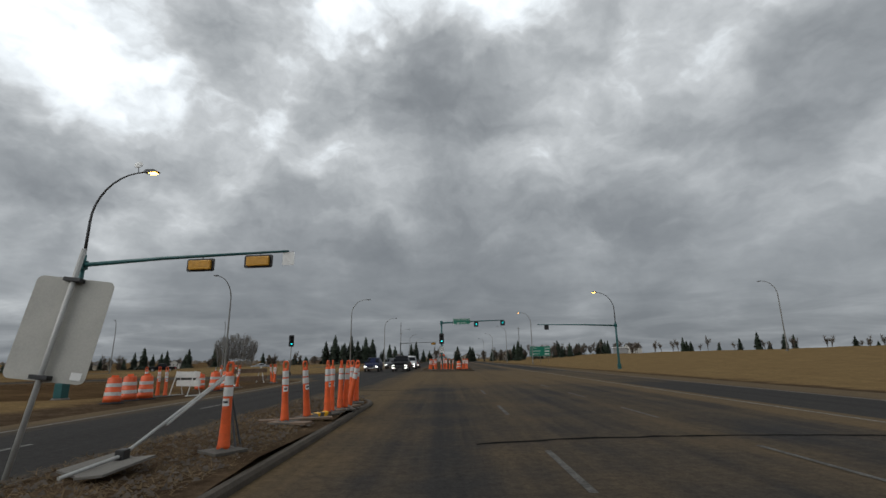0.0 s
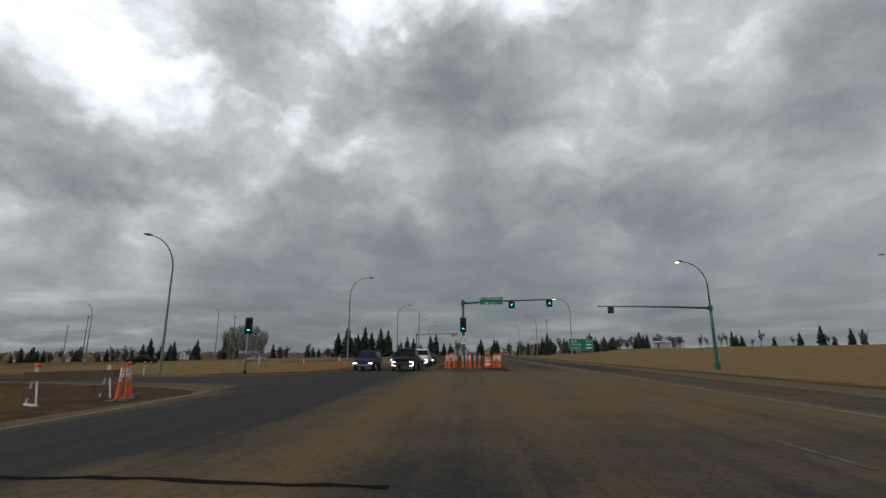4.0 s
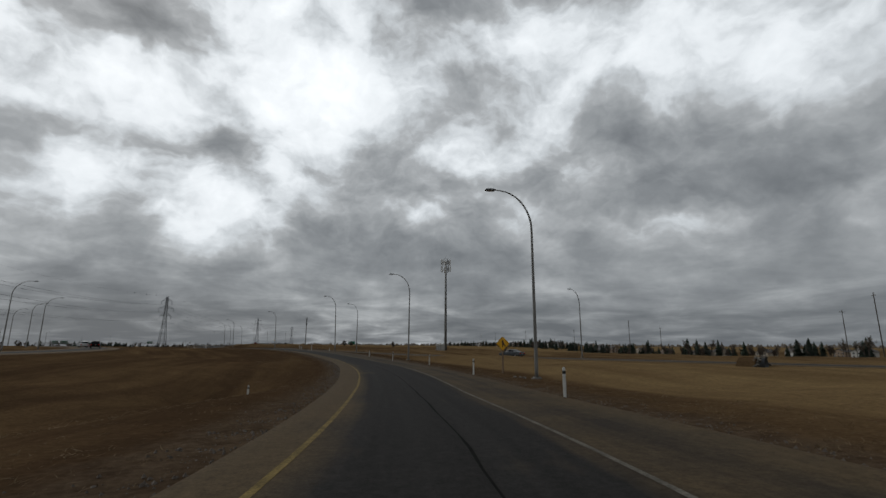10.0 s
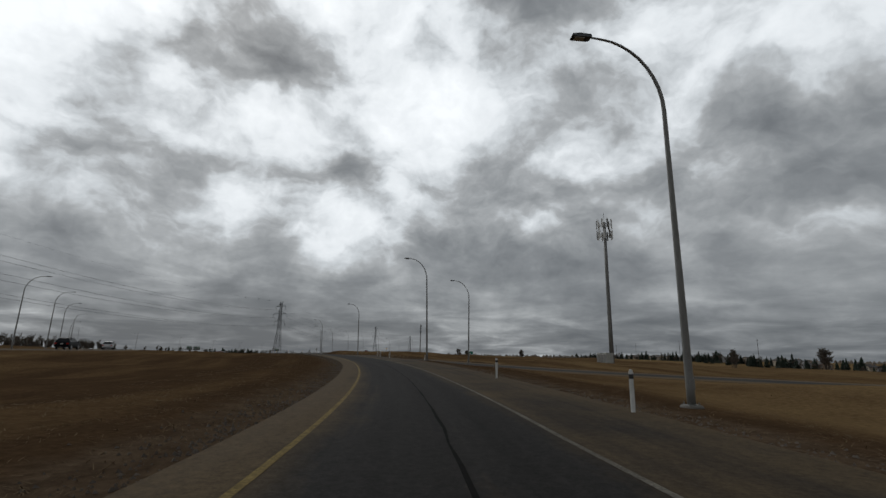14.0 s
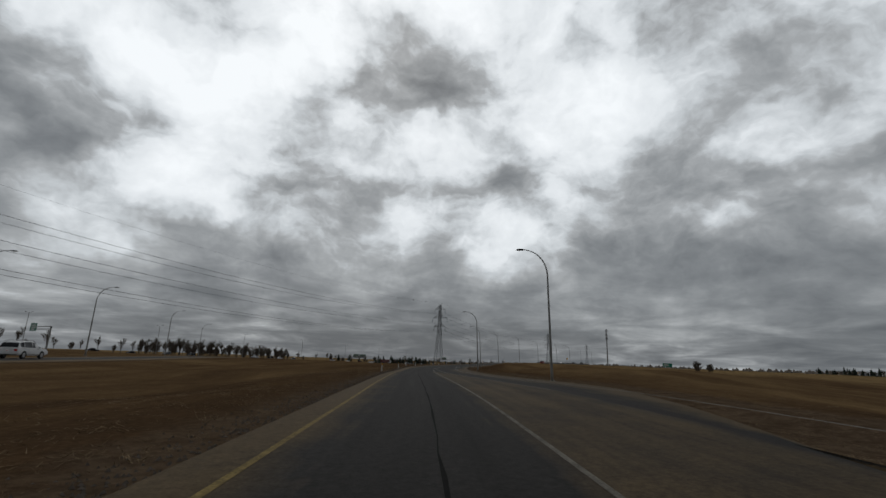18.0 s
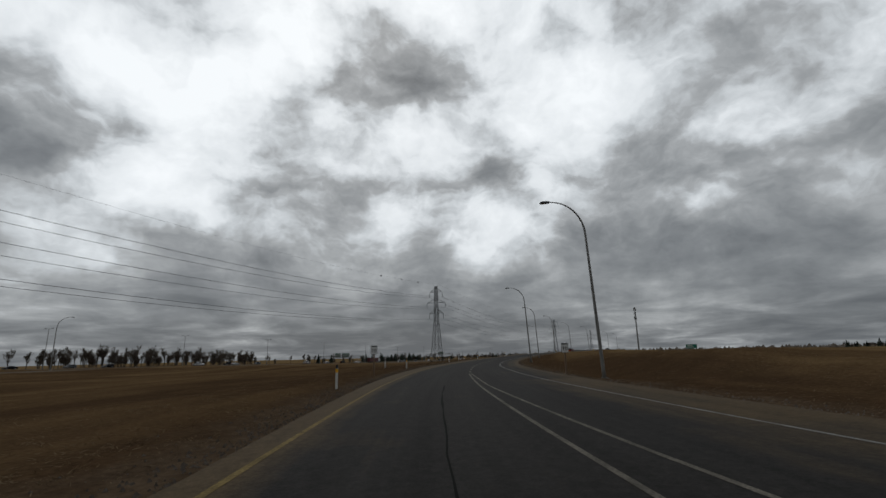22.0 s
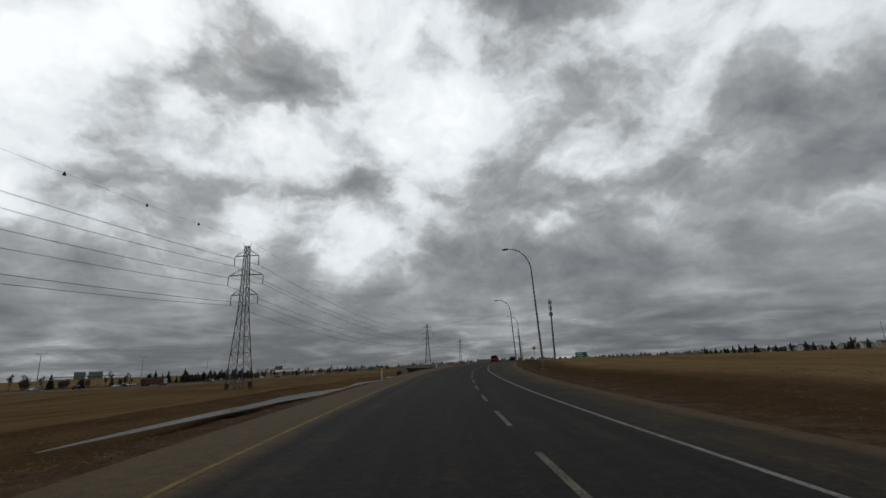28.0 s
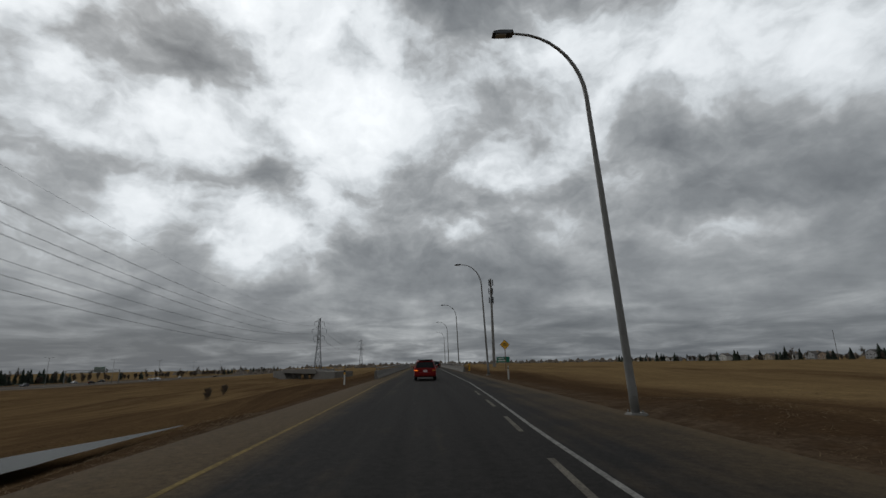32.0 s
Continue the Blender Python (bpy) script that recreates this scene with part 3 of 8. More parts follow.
# ramp length counts from s=39 on the car's way: L(s)
L = lambda s: s - 39.0
EDGE_L = [(0, -3.0), (60, -2.9), (150, -3.1), (240, -3.2), (262, -4.0), (312, -4.9), (362, -5.4), (440, -5.5), (490, -4.6), (520, -4.4), (800, -4.4)]
EDGE_R = [(0, 7.0), (20, 6.6), (60, 6.1), (100, 6.2), (146, 6.4), (160, 6.1), (170, 6.8), (182, 10.2), (195, 13.0), (226, 10.4), (262, 8.4), (312, 7.2), (362, 6.5), (442, 6.0), (480, 6.2), (800, 6.2)]
joiner = Line([(-11.5, 230.0), (-12.5, 190.0), (-19.0, 158.0), (-36.0, 134.0), (-60.0, 118.0), (-85.0, 106.0), (-105.0, 94.0), (-122.0, 81.0), (-138.0, 69.0), (-153.0, 58.0), (-170.0, 45.5), (-187.0, 33.6), (-203.0, 23.4), (-218.0, 14.3), (-232.0, 6.5)],
              [(0, 0.0), (70, 0.0), (110, -0.5), (160, -0.95), (235, -1.05), (262, -0.7), (285, -0.15), (300, 0.0), (345, -0.25)])
freeway = Line([(150.0, -120.0), (0.0, -150.0), (-120.0, -172.0), (-262.0, -203.0), (-400.0, -216.0), (-543.0, -227.0), (-700.0, -234.0), (-900.0, -236.0), (-1300.0, -226.0)],
               [(0, 0.3), (250, 0.2), (426, -0.4), (490, -1.3), (550, -2.0), (610, -2.7), (670, -3.6), (726, -4.5), (820, -5.4), (1000, -6.2), (1500, -7.0)])
exit_road = Line([(-330.0, -150.0), (-285.0, -104.0), (-236.0, -62.0), (-180.0, -18.0), (-123.0, 6.0), (-80.0, 12.0), (-44.0, 2.0), (-16.0, -24.0), (-8.0, -60.0)],
                 [(0, -1.4), (60, -0.4), (120, 0.1), (200, 0.05), (260, 0.0), (330, 0.0), (420, 0.0)])
FW = 24.0                                        # the freeway's half width


def smooth(a, b, x):
    t = np.clip((x - a) / (b - a), 0, 1)
    return t * t * (3 - 2 * t)


def wave(x, y, size, seed):
    """A soft, uneven relief between -1 and 1."""
    r = np.random.RandomState(seed)
    out = 0
    for k in range(5):
        a, f, q = r.uniform(0, math.tau), r.uniform(0.7, 1.6) / size, r.uniform(0, math.tau)
        out = out + np.sin((x * math.cos(a) + y * math.sin(a)) * f * math.tau + q)
    return out / 3.2


def west_edge(y):
    """The western edge of the avenue's paving."""
    return -11.0 + 0.0 * np.asarray(y)


PADS = [(-27.4, 59.3, -0.55), (-69.4, 63.9, -1.02), (-110.55, 59.46, -1.08), (-154.0, 46.2, -0.32), (-208.1, 23.3, -0.15), (-258.4, -2.84, -0.71), (-301.5, -18.07, -0.39),
        (-343.3, -26.0, -0.15), (-390.2, -30.6, 0.25), (-435.2, -32.2, 1.30), (-475.0, -29.5, 1.25), (-169.6, 51.1, -0.38), (-121.3, 92.4, -1.0)]
PAD_LIFT = []


DITCH = [(352, 5.4), (370, 5.7), (392, 5.7), (398, 5.0), (409, 6.7), (414, 6.7), (421, 6.3), (431, 8.4), (437, 8.4), (444, 7.5), (454, 9.1), (463, 8.2), (480, 8.0)]    # its distance from the paving


def terrain(x, y):
    """Height of the ground, and how bare it is, for arrays of places."""
    x, y = np.asarray(x, float).ravel(), np.asarray(y, float).ravel()
    rs, rd, rz = ramp.near(x, y)
    js, jd, jz = joiner.near(x, y)
    fs, fd, fz = freeway.near(x, y)
    # distance outside each paving
    er = np.maximum(rd - np.interp(rs, *zip(*EDGE_R)), np.interp(rs, *zip(*EDGE_L)) - rd)
    ej = np.abs(jd) - 4.6
    ef = np.abs(fd) - FW
    xs_, xd, xz = exit_road.near(x, y)
    ex = np.abs(xd) - 4.6
    ea = np.maximum(west_edge(y) - x, x - 17.0)
    ea = np.where((y < -150) | (y > 900), np.maximum(ea, 300.0), ea)
    # the mouth of the ramp
    ys = np.interp(-x, [11, 12.6, 17, 21.6, 28], [36.6, 39.6, 42.2, 44.4, 47.0])
    yn = np.interp(-x, [11, 11.9, 14.2, 18.3, 23, 28], [73, 65, 59.4, 56.8, 56.2, 57.0])
    em = np.where((x > -28) & (x < -10), np.maximum(ys - y, y - yn), 150.0)
    w = [1 / (np.maximum(e, 0) + 2.5) ** 2.2 for e in (er, ej, ef, ea, ex, em)]
    far = 1 / 75.0**2.2
    # the land north of the joining road falls away to the houses
    low_land = np.interp(x, [-700, -480, -400, -300, -250, -210, -150, -60, 0, 40], [0, 1.2, 4.7, 8.2, 6.7, 5.2, 3.5, 2.9, 1.2, 0])
    zfar = -0.3 - low_land * smooth(60, 160, y) - 26.0 * np.maximum(smooth(24, 260, -fd), smooth(-240, -480, y) * smooth(-1150, -1350, x))
    zm = -0.17 * np.clip((-11 - x) / 16, 0, 1)
    base = (w[0] * rz + w[1] * jz + w[2] * fz + w[3] * 0.0 + w[4] * xz + w[5] * zm + far * zfar) / (sum(w) + far)
    e = np.minimum(np.minimum(er, ej), np.minimum(np.minimum(ef, ex), np.minimum(ea, em)))
    out = smooth(0.8, 9.0, e)
    relief = 0.32 * wave(x, y, 60, 1) + 0.20 * wave(x, y, 20, 2) + 0.07 * wave(x, y, 8, 3)
    south = smooth(3.0, 16.0, -rd) * (rs > 2) * smooth(260, 200, rs)
    relief = relief - south * 0.65 * smooth(0.0, 40.0, rs) * smooth(75.0, 20.0, -rd)
    # the swale and the mound between the ramp and the joining road
    north = (rd > 0) & (rs > 8) & (rs < 175)
    between = np.where(north & (jd < 0) & (js < 262), smooth(2, 10, er) * smooth(0, 12, ej), 0)
    relief = relief + between * (0.25 * wave(x, y, 34, 5)) - between * 0.8 * np.exp(-((er - 4.6) / 2.0) ** 2) + between * 0.5 * np.exp(-((er - 15.0) / 6.0) ** 2) - between * 1.4 * np.exp(-((er - 36.0) / 11.0) ** 2)
    # bank on the right beyond the merge, ditch with water on the left
    relief = relief + np.where((rd > 0) & (rs > 190) & (rs < 420), 1.0, 0.0) * smooth(1.5, 8, er) * smooth(190, 225, rs) * smooth(420, 330, rs) * smooth(60, 22, er) * 1.15
    relief = relief + smooth(19, 85, x) * smooth(-60, 20, y) * 3.0 * smooth(600, 250, np.abs(y))
    z = base + relief * out - 0.05 + 0.05 * smooth(0.6, 2.5, e)
    # a hollow at a culvert beside the ramp
    z = z - 1.55 * np.exp(-((x + 76.0) / 11.0) ** 2 - ((y - 43.6) / 4.2) ** 2)
    # left of the ramp the field falls away to the freeway
    q = np.clip(er, 0, None) / (np.clip(er, 0, None) + np.clip(ef, 0, None) + 0.1)
    slope = rz - 0.15 + (fz - rz + 0.15) * q**0.8 - 2.9 * smooth(300, 440, rs) * np.sin(math.pi * q**0.7) + 0.5 * wave(x, y, 60, 1) * smooth(10, 40, er) + 0.12 * wave(x, y, 22, 2) * smooth(8, 20, er)
    fall = (rd < 0) * smooth(190, 270, rs) * smooth(3, 16, er) * smooth(0.5, 8, ef) * (fd > 0) * smooth(0.5, 9, ex)
    z = z + (slope - z) * fall
    off = er - np.interp(rs, *zip(*DITCH))
    cut = (rd < 0) * smooth(352, 372, rs) * smooth(480, 458, rs) * np.exp(-((off / np.where(off < 0, np.interp(rs, [400, 430], [3.1, 4.8]), 2.0)) ** 2))
    z = z + (-1.15 - z) * cut
    z = z - 0.25 * smooth(-1.2, -3.2, e)
    for px_, py_, dz_ in PAD_LIFT:
        z = z + dz_ * np.exp(-((x - px_) ** 2 + (y - py_) ** 2) / 18.0) * smooth(0.3, 2.5, e)
    earth = smooth(3.2, 0.3, e) * 0.9 + 0.45 * smooth(-19, -12, x) * (x < 0) * (y < 40) * (y > -60)
    return z, earth


def cover(x, y):
    """How far out from the ramp and how far along it each place lies, and how much pale straw grows there."""
    x, y = np.ravel(x), np.ravel(y)
    rs, rd, rz = ramp.near(x, y)
    er = np.maximum(rd - np.interp(rs, *zip(*EDGE_R)), np.interp(rs, *zip(*EDGE_L)) - rd)
    right = (rd > 0) * 1.0
    early = right * smooth(205, 150, rs) * (0.48 * smooth(2.5, 7, er) - 0.30 * smooth(14, 20, er) * smooth(60, 110, rs) + 0.12 * smooth(60, 20, rs))
    late = right * smooth(185, 240, rs) * (0.10 * smooth(2, 6, er) + 0.36 * smooth(290, 370, rs) * smooth(2, 9, er) + 0.08 * smooth(55, 70, er)
                                            - 0.22 * smooth(26, 30, er) * smooth(40, 35, er))
    left = (1 - right) * (-0.10 + 0.16 * smooth(150, 210, rs) - 0.16 * smooth(60, 150, rs) * smooth(24, 6, er) + 0.10 * smooth(300, 380, rs) * smooth(8, 20, er))
    near = -0.22 * smooth(4.0, 1.2, er) * (rs > 20) - right * smooth(180, 230, rs) * 0.32 * smooth(9.0, 4.0, er) - right * smooth(100, 130, rs) * smooth(195, 178, rs) * 0.45 * smooth(13, 8, er)
    avenue = 0.30 * smooth(14, 22, x) + 0.2 * smooth(-60, -20, x) * smooth(20, 50, y)
    return np.clip(er, -5, 900), rs + 0.0, early + late + left + near + avenue


def height(x, y):
    return float(terrain([x], [y])[0][0])


PAD_LIFT = [(x, y, z - height(x, y)) for x, y, z in PADS]


# ---- ground: one sheet to the horizon ----
def axis(lo, hi, step, far):
    a = list(np.arange(lo, hi + step / 2, step))
    d, v = step, hi
    while v < far:
        d *= 1.22
        v += d
        a.append(v)
    d, v = step, lo
    while v > -far:
        d *= 1.22
        v -= d
        a.insert(0, v)
    return np.array(a)


def build_ground():
    gx, gy = axis(-530, 34, 2.0, 4200), axis(-76, 128, 2.0, 4200)
    gx, gy = np.unique(np.r_[gx, np.arange(-30, -8, 0.5)]), np.unique(np.r_[gy, np.arange(30, 60, 0.5)])
    xx, yy = np.meshgrid(gx, gy, indexing="ij")
    z, earth = terrain(xx, yy)
    v = np.stack([xx.ravel(), yy.ravel(), z], 1)
    nx, ny = len(gx), len(gy)
    i = np.arange(nx * ny).reshape(nx, ny)
    f = np.stack([i[:-1, :-1], i[1:, :-1], i[1:, 1:], i[:-1, 1:]], -1).reshape(-1, 4)
    me = bpy.data.meshes.new("ground")
    me.from_pydata(v.tolist(), [], f.tolist())
    me.polygons.foreach_set("use_smooth", [True] * len(me.polygons))
    for key, val in zip(("earth", "out", "along", "straw"), (earth, *cover(xx, yy))):
        at = me.attributes.new(key, "FLOAT", "POINT")
        at.data.foreach_set("value", val)
    me.materials.append(M_GRASS)
    return tagged(new("ground", me), "dry brown mown grass with bare earth at the road edges", "ground", kind="structure")


build_ground()


# ---- paving ----
def ribbon(name, line, s0, s1, profile, material, label, category="road", step=2.0, kind="structure", thick=None, wobble=0.0):
    """A strip along a line. profile: for a length along it, a list of (offset, height above the line, dust)."""
    ss = np.linspace(s0, s1, max(2, int((s1 - s0) / step) + 1))
    verts, dust, uvs, faces, n = [], [], [], [], None
    for s in ss:
        rowp = profile(s)
        n = len(rowp)
        for d, h, q in rowp:
            verts.append(tuple(line.at(s, d, h)))
            dust.append(q)
            uvs.append((d, s))
    for i in range(len(ss) - 1):
        for k in range(n - 1):
            a = i * n + k
            faces.append((a, a + 1, a + n + 1, a + n))
    return sheet(name, verts, faces, dust, uvs, material, label, category, kind)


def sheet(name, verts, faces, dust, uvs, material, label, category, kind="structure"):
    me = bpy.data.meshes.new(name)
    me.from_pydata(verts, [], faces)
    at = me.attributes.new("dust", "FLOAT", "POINT")
    at.data.foreach_set("value", dust)
    uv = me.uv_layers.new(name="UVMap")
    uv.data.foreach_set("uv", [c for lp in me.loops for c in uvs[lp.vertex_index]])
    me.materials.append(material)
    me.polygons.foreach_set("use_smooth", [True] * len(me.polygons))
    bm = bmesh.new()
    bm.from_mesh(me)
    bmesh.ops.recalc_face_normals(bm, faces=bm.faces)
    if sum(f.normal.z for f in bm.faces) < 0:
        bmesh.ops.reverse_faces(bm, faces=bm.faces)
    bm.to_mesh(me)
    bm.free()
    return tagged(new(name, me), label, category, kind=kind)


def ip(table, s):
    return float(np.interp(s, *zip(*table)))


# lateral places of the painted lines along the ramp
YELLOW = [(0, -1.9), (12, -2.35), (22, -2.1), (60, -1.75), (90, -1.8), (140, -2.05), (190, -2.38), (230, -2.45), (258, -2.9), (307, -3.2), (360, -3.5), (442, -3.4), (470, -3.5), (800, -3.5)]
WHITE = [(18, 5.2), (24, 3.6), (32, 3.0), (56, 2.85), (85, 3.3), (100, 2.7), (144, 2.4), (170, 2.35), (190, 2.4), (226, 2.6), (258, 2.0), (280, 1.75)]
WHITE2 = [(190, 7.2), (205, 5.8), (216, 5.1), (240, 3.4), (257, 2.44), (264, 2.27), (273, 1.91)]
WHITE3 = [(170, 12.2), (190, 12.0), (206, 9.6), (214, 8.6), (226, 7.85), (262, 5.95), (278, 5.55), (294, 4.98), (323, 4.45), (360, 4.05), (380, 3.57), (403, 2.84), (425, 2.37), (436, 2.36), (447, 2.55), (458, 2.95), (472, 3.4), (520, 3.6), (800, 3.6)]


def ramp_profile(s):
    l, r, y = ip(EDGE_L, s), ip(EDGE_R, s), ip(YELLOW, s)
    w = ip(WHITE, s) if s < 262 else ip(WHITE3, s)
    gore = 0.55 if 165 < s < 240 else 0.0
    rows = [(l - 0.5, -0.22, 1.0), (l, 0, 1.0), (y - 0.15, 0, 0.80), (y + 0.75, 0, 0.18), (0.0, 0, 0.05), (w - 0.55, 0, 0.10), (w + 0.15, 0, 0.6 if s < 225 else 0.6 * float(smooth(250.0, 225.0, s)) if s < 262 else 0.15)]
    if s < 165:
        rows += [(w + 0.6 * (r - w), 0, 0.52), (r - 0.05, 0, 0.76)]
    elif s < 262:
        a = ip(WHITE2, s)
        rows += [(max(w + 0.3, a - 0.3), 0, gore * smooth(240.0, 218.0, s)), (max(w + 0.35, a + 0.5), 0, 0.0)]
    else:
        rows += [(w + 0.35 * (r - w), 0, 0.30), (w + 0.75 * (r - w), 0, 0.52)]
    return rows + [(r, 0, 0.95), (r + 0.5, -0.22, 1.0)]


ribbon("road_ramp", ramp, 24, 780, ramp_profile, M_RAMP, "dark worn asphalt ramp with sandy shoulders and sealed cracks")
ribbon("road_joining", joiner, 30, 272, lambda s: [(-5.1, -0.2, 1), (-4.6, 0, 0.9), (-2.6, 0, 0.6), (-1.8, 0, 0.1), (1.8, 0, 0.1), (2.6, 0, 0.6), (4.6, 0, 0.95), (5.1, -0.2, 1)],
       M_ROAD, "asphalt side ramp with sandy shoulders")
ribbon("road_exit", exit_road, 0, 330, lambda s: [(-5.1, -0.2, 1), (-4.6, 0, 0.9), (-2.6, 0, 0.6), (-1.8, 0, 0.1), (1.8, 0, 0.1), (2.6, 0, 0.6), (4.6, 0, 0.95), (5.1, -0.2, 1)],
       M_ROAD, "asphalt exit road with sandy shoulders")
ribbon("road_freeway", freeway, 0, 1700, lambda s: [(-FW - 0.5, -0.25, 1), (-FW, 0, 0.9), (-19, 0, 0.5), (-18, 0, 0.1), (-6, 0, 0.1), (-5, 0, 0.7), (5, 0, 0.7), (6, 0, 0.1), (18, 0, 0.1), (19, 0, 0.5), (FW, 0, 0.9), (FW + 0.5, -0.25, 1)],
       M_ROAD, "wide asphalt freeway beyond the field", step=8.0)


def build_avenue():
    """The avenue runs along y; its crossing widens into the ramp's mouth."""
    def dust_at(x, y):
        lanes = [(-11, 0.9 if y < 37 or y > 70 else 0.05), (-10.2, 0.8 if y < 37 or y > 70 else 0.05), (-9.4, 0.12), (-8, 0.0), (-6.2, 0.05), (-5.4, 0.6), (-2.4, 0.75), (-1.0, 0.35), (0, 0.25), (1.7, 0.5), (3.5, 0.3), (5.4, 0.5), (7.2, 0.3), (8.6, 0.45), (9.0, 0.9), (10.2, 0.9), (10.5, 0.05), (14.2, 0.05), (14.7, 0.7), (17, 0.95)]
        if y > 24:
            lanes = lanes[:5] + [(-4.7, 0.03), (-3.9, 0.55), (-2.4, 0.75)] + lanes[7:]
        q = ip(lanes, x)
        if y > 24:
            q = q + 0.45 * float(smooth(-3.5, -1.0, x)) * float(smooth(24, 34, y)) * float(smooth(70, 50, y))
        return q
    xs = [-11.6, -10.4, -9.8, -9.2, -8, -7, -6.2, -5.4, -4, -2.4, -1, 0, 1.75, 3.5, 5.4, 7.2, 8.6, 9.0, 10.2, 10.5, 12, 14.2, 14.7, 17.0, 17.5]
    ys = list(np.arange(-60, 140, 3.0)) + list(np.arange(140, 900, 25.0))
    verts, dust, uvs, faces = [], [], [], []
    for y in ys:
        for x in xs:
            xx = max(x, float(west_edge(y))) - (0.001 if x == -11.6 else 0)
            verts.append((xx, y, 0.0 if x < 17.2 else -0.25))
            dust.append(dust_at(xx, y))
            uvs.append((x, y))
    n = len(xs)
    for i in range(len(ys) - 1):
        for k in range(n - 1):
            faces.append((i * n + k, i * n + k + 1, i * n + n + k + 1, i * n + n + k))
    sheet("road_avenue", verts, faces, dust, uvs, M_ROAD, "worn grey avenue with dusty sandy lanes", "road")
    # the mouth: a fan of paving from the avenue's edge to the ramp
    end_s, end_n = ramp.at(24, ip(EDGE_L, 24)), ramp.at(24, ip(EDGE_R, 24))
    south = spline([(-10.95, 36.6), (-12.6, 39.6), (-17.0, 42.2), (-21.6, 44.4), (end_s.x, end_s.y)], 1.0)
    north = spline([(-10.95, 73.0), (-11.9, 65.0), (-14.2, 59.4), (-18.3, 56.8), (-23.0, 56.2), (end_n.x, end_n.y)], 1.0)
    cols, m = 12, 11
    verts, dust, uvs, faces = [], [], [], []
    for i in range(cols):
        u = i / (cols - 1)
        a, b = (c[min(int(round(u * (len(c) - 1))), len(c) - 1)] for c in (south, north))
        if i == cols - 1:
            a, b = end_s.xy, end_n.xy
        for k in range(m):
            t = k / (m - 1)
            verts.append((a[0] * (1 - t) + b[0] * t, a[1] * (1 - t) + b[1] * t, 0.002 * (1 - u) + u * end_s.z))
            dust.append((0.9, 0.45, 0.08, 0.05, 0.05, 0.1, 0.15, 0.35, 0.6, 0.85, 1.0)[k])
            uvs.append((t * 12, u * 20))
    for i in range(cols - 1):
        for k in range(m - 1):
            faces.append((i * m + k, i * m + k + 1, i * m + m + k + 1, i * m + m + k))
    for i in range(cols):
        for k, j in ((0, 1), (m - 1, m - 2)):
            a, b = Vector(verts[i * m + k]), Vector(verts[i * m + j])
            o = (a - b).normalized() * 0.5
            verts.append((a.x + o.x, a.y + o.y, a.z - 0.22))
            dust.append(1.0)
            uvs.append((0, 0))
    e0 = cols * m
    for i in range(cols - 1):
        faces.append((e0 + 2 * i, i * m, i * m + m, e0 + 2 * i + 2))
        faces.append((i * m + m - 1, e0 + 2 * i + 1, e0 + 2 * i + 3, i * m + 2 * m - 1))
    sheet("road_mouth", verts, faces, dust, uvs, M_ROAD, "worn asphalt mouth of the ramp with sandy edges", "road")


build_avenue()


# ---- painted lines ----
def stripe(name, line, s0, s1, table, width, material, label, step=2.0, up=0.006):
    def prof(s):
        d = ip(table, s) if isinstance(table, list) else table
        return [(d - width / 2, up, 0), (d + width / 2, up, 0)]
    return ribbon(name, line, s0, s1, prof, material, label, "road marking", step)


stripe("trim_yellow_line", ramp, 24, 780, YELLOW, 0.12, M_YELLOW, "worn solid yellow edge line")
stripe("trim_white_line_a", ramp, 24, 271, WHITE, 0.11, M_DULL, "worn solid white edge line")
stripe("trim_white_line_b", ramp, 190, 271, WHITE2, 0.11, M_DULL, "worn solid white gore line")
stripe("trim_white_line_c", ramp, 170, 780, WHITE3, 0.11, M_WHITE, "worn solid white edge line")


def painted(name, pts, width, material, label, up=0.008, dash=None, z=0.0):
    """A painted line along points; dash: (length, gap)."""
    p = spline([(*q, z) if len(q) == 2 else q for q in pts], 0.5)
    t = np.gradient(p, axis=0)
    t /= np.hypot(t[:, 0], t[:, 1])[:, None]
    s = np.arange(len(p)) * 0.5
    verts, faces, last = [], [], -9
    for i in range(len(p)):
        if dash and s[i] % sum(dash) >= dash[0]:
            continue
        nx, ny = t[i, 1] * width / 2, -t[i, 0] * width / 2
        verts += [(p[i, 0] - nx, p[i, 1] - ny, p[i, 2] + up), (p[i, 0] + nx, p[i, 1] + ny, p[i, 2] + up)]
        if last == i - 1:
            k = len(verts)
            faces.append((k - 4, k - 3, k - 1, k - 2))
        last = i
    return sheet(name, verts, faces, [0] * len(verts), [(0, 0)] * len(verts), material, label, "road marking")


y24 = ramp.at(24, ip(YELLOW, 24))
painted("trim_yellow_curve", [(-11.2, 38.7, 0.01), (-13.8, 41.0, 0.0), (-16.8, 42.9, -0.03), (-21.7, 45.8, -0.1), tuple(y24)], 0.11, M_YELLOW, "worn yellow edge line in a curve")
painted("trim_island_line", [(-10.0, -40.0), (-10.0, 20.0), (-10.2, 30.0), (-11.0, 38.8)], 0.11, M_WHITE, "worn white edge line", up=0.006)
w24 = ramp.at(24, ip(WHITE, 24))
painted("trim_mouth_line", [(-12.5, 55.0, 0.0), (-17.0, 53.6, -0.03), (-22.0, 52.9, -0.1), tuple(w24)], 0.13, M_WHITE, "faded white edge line", up=0.012)
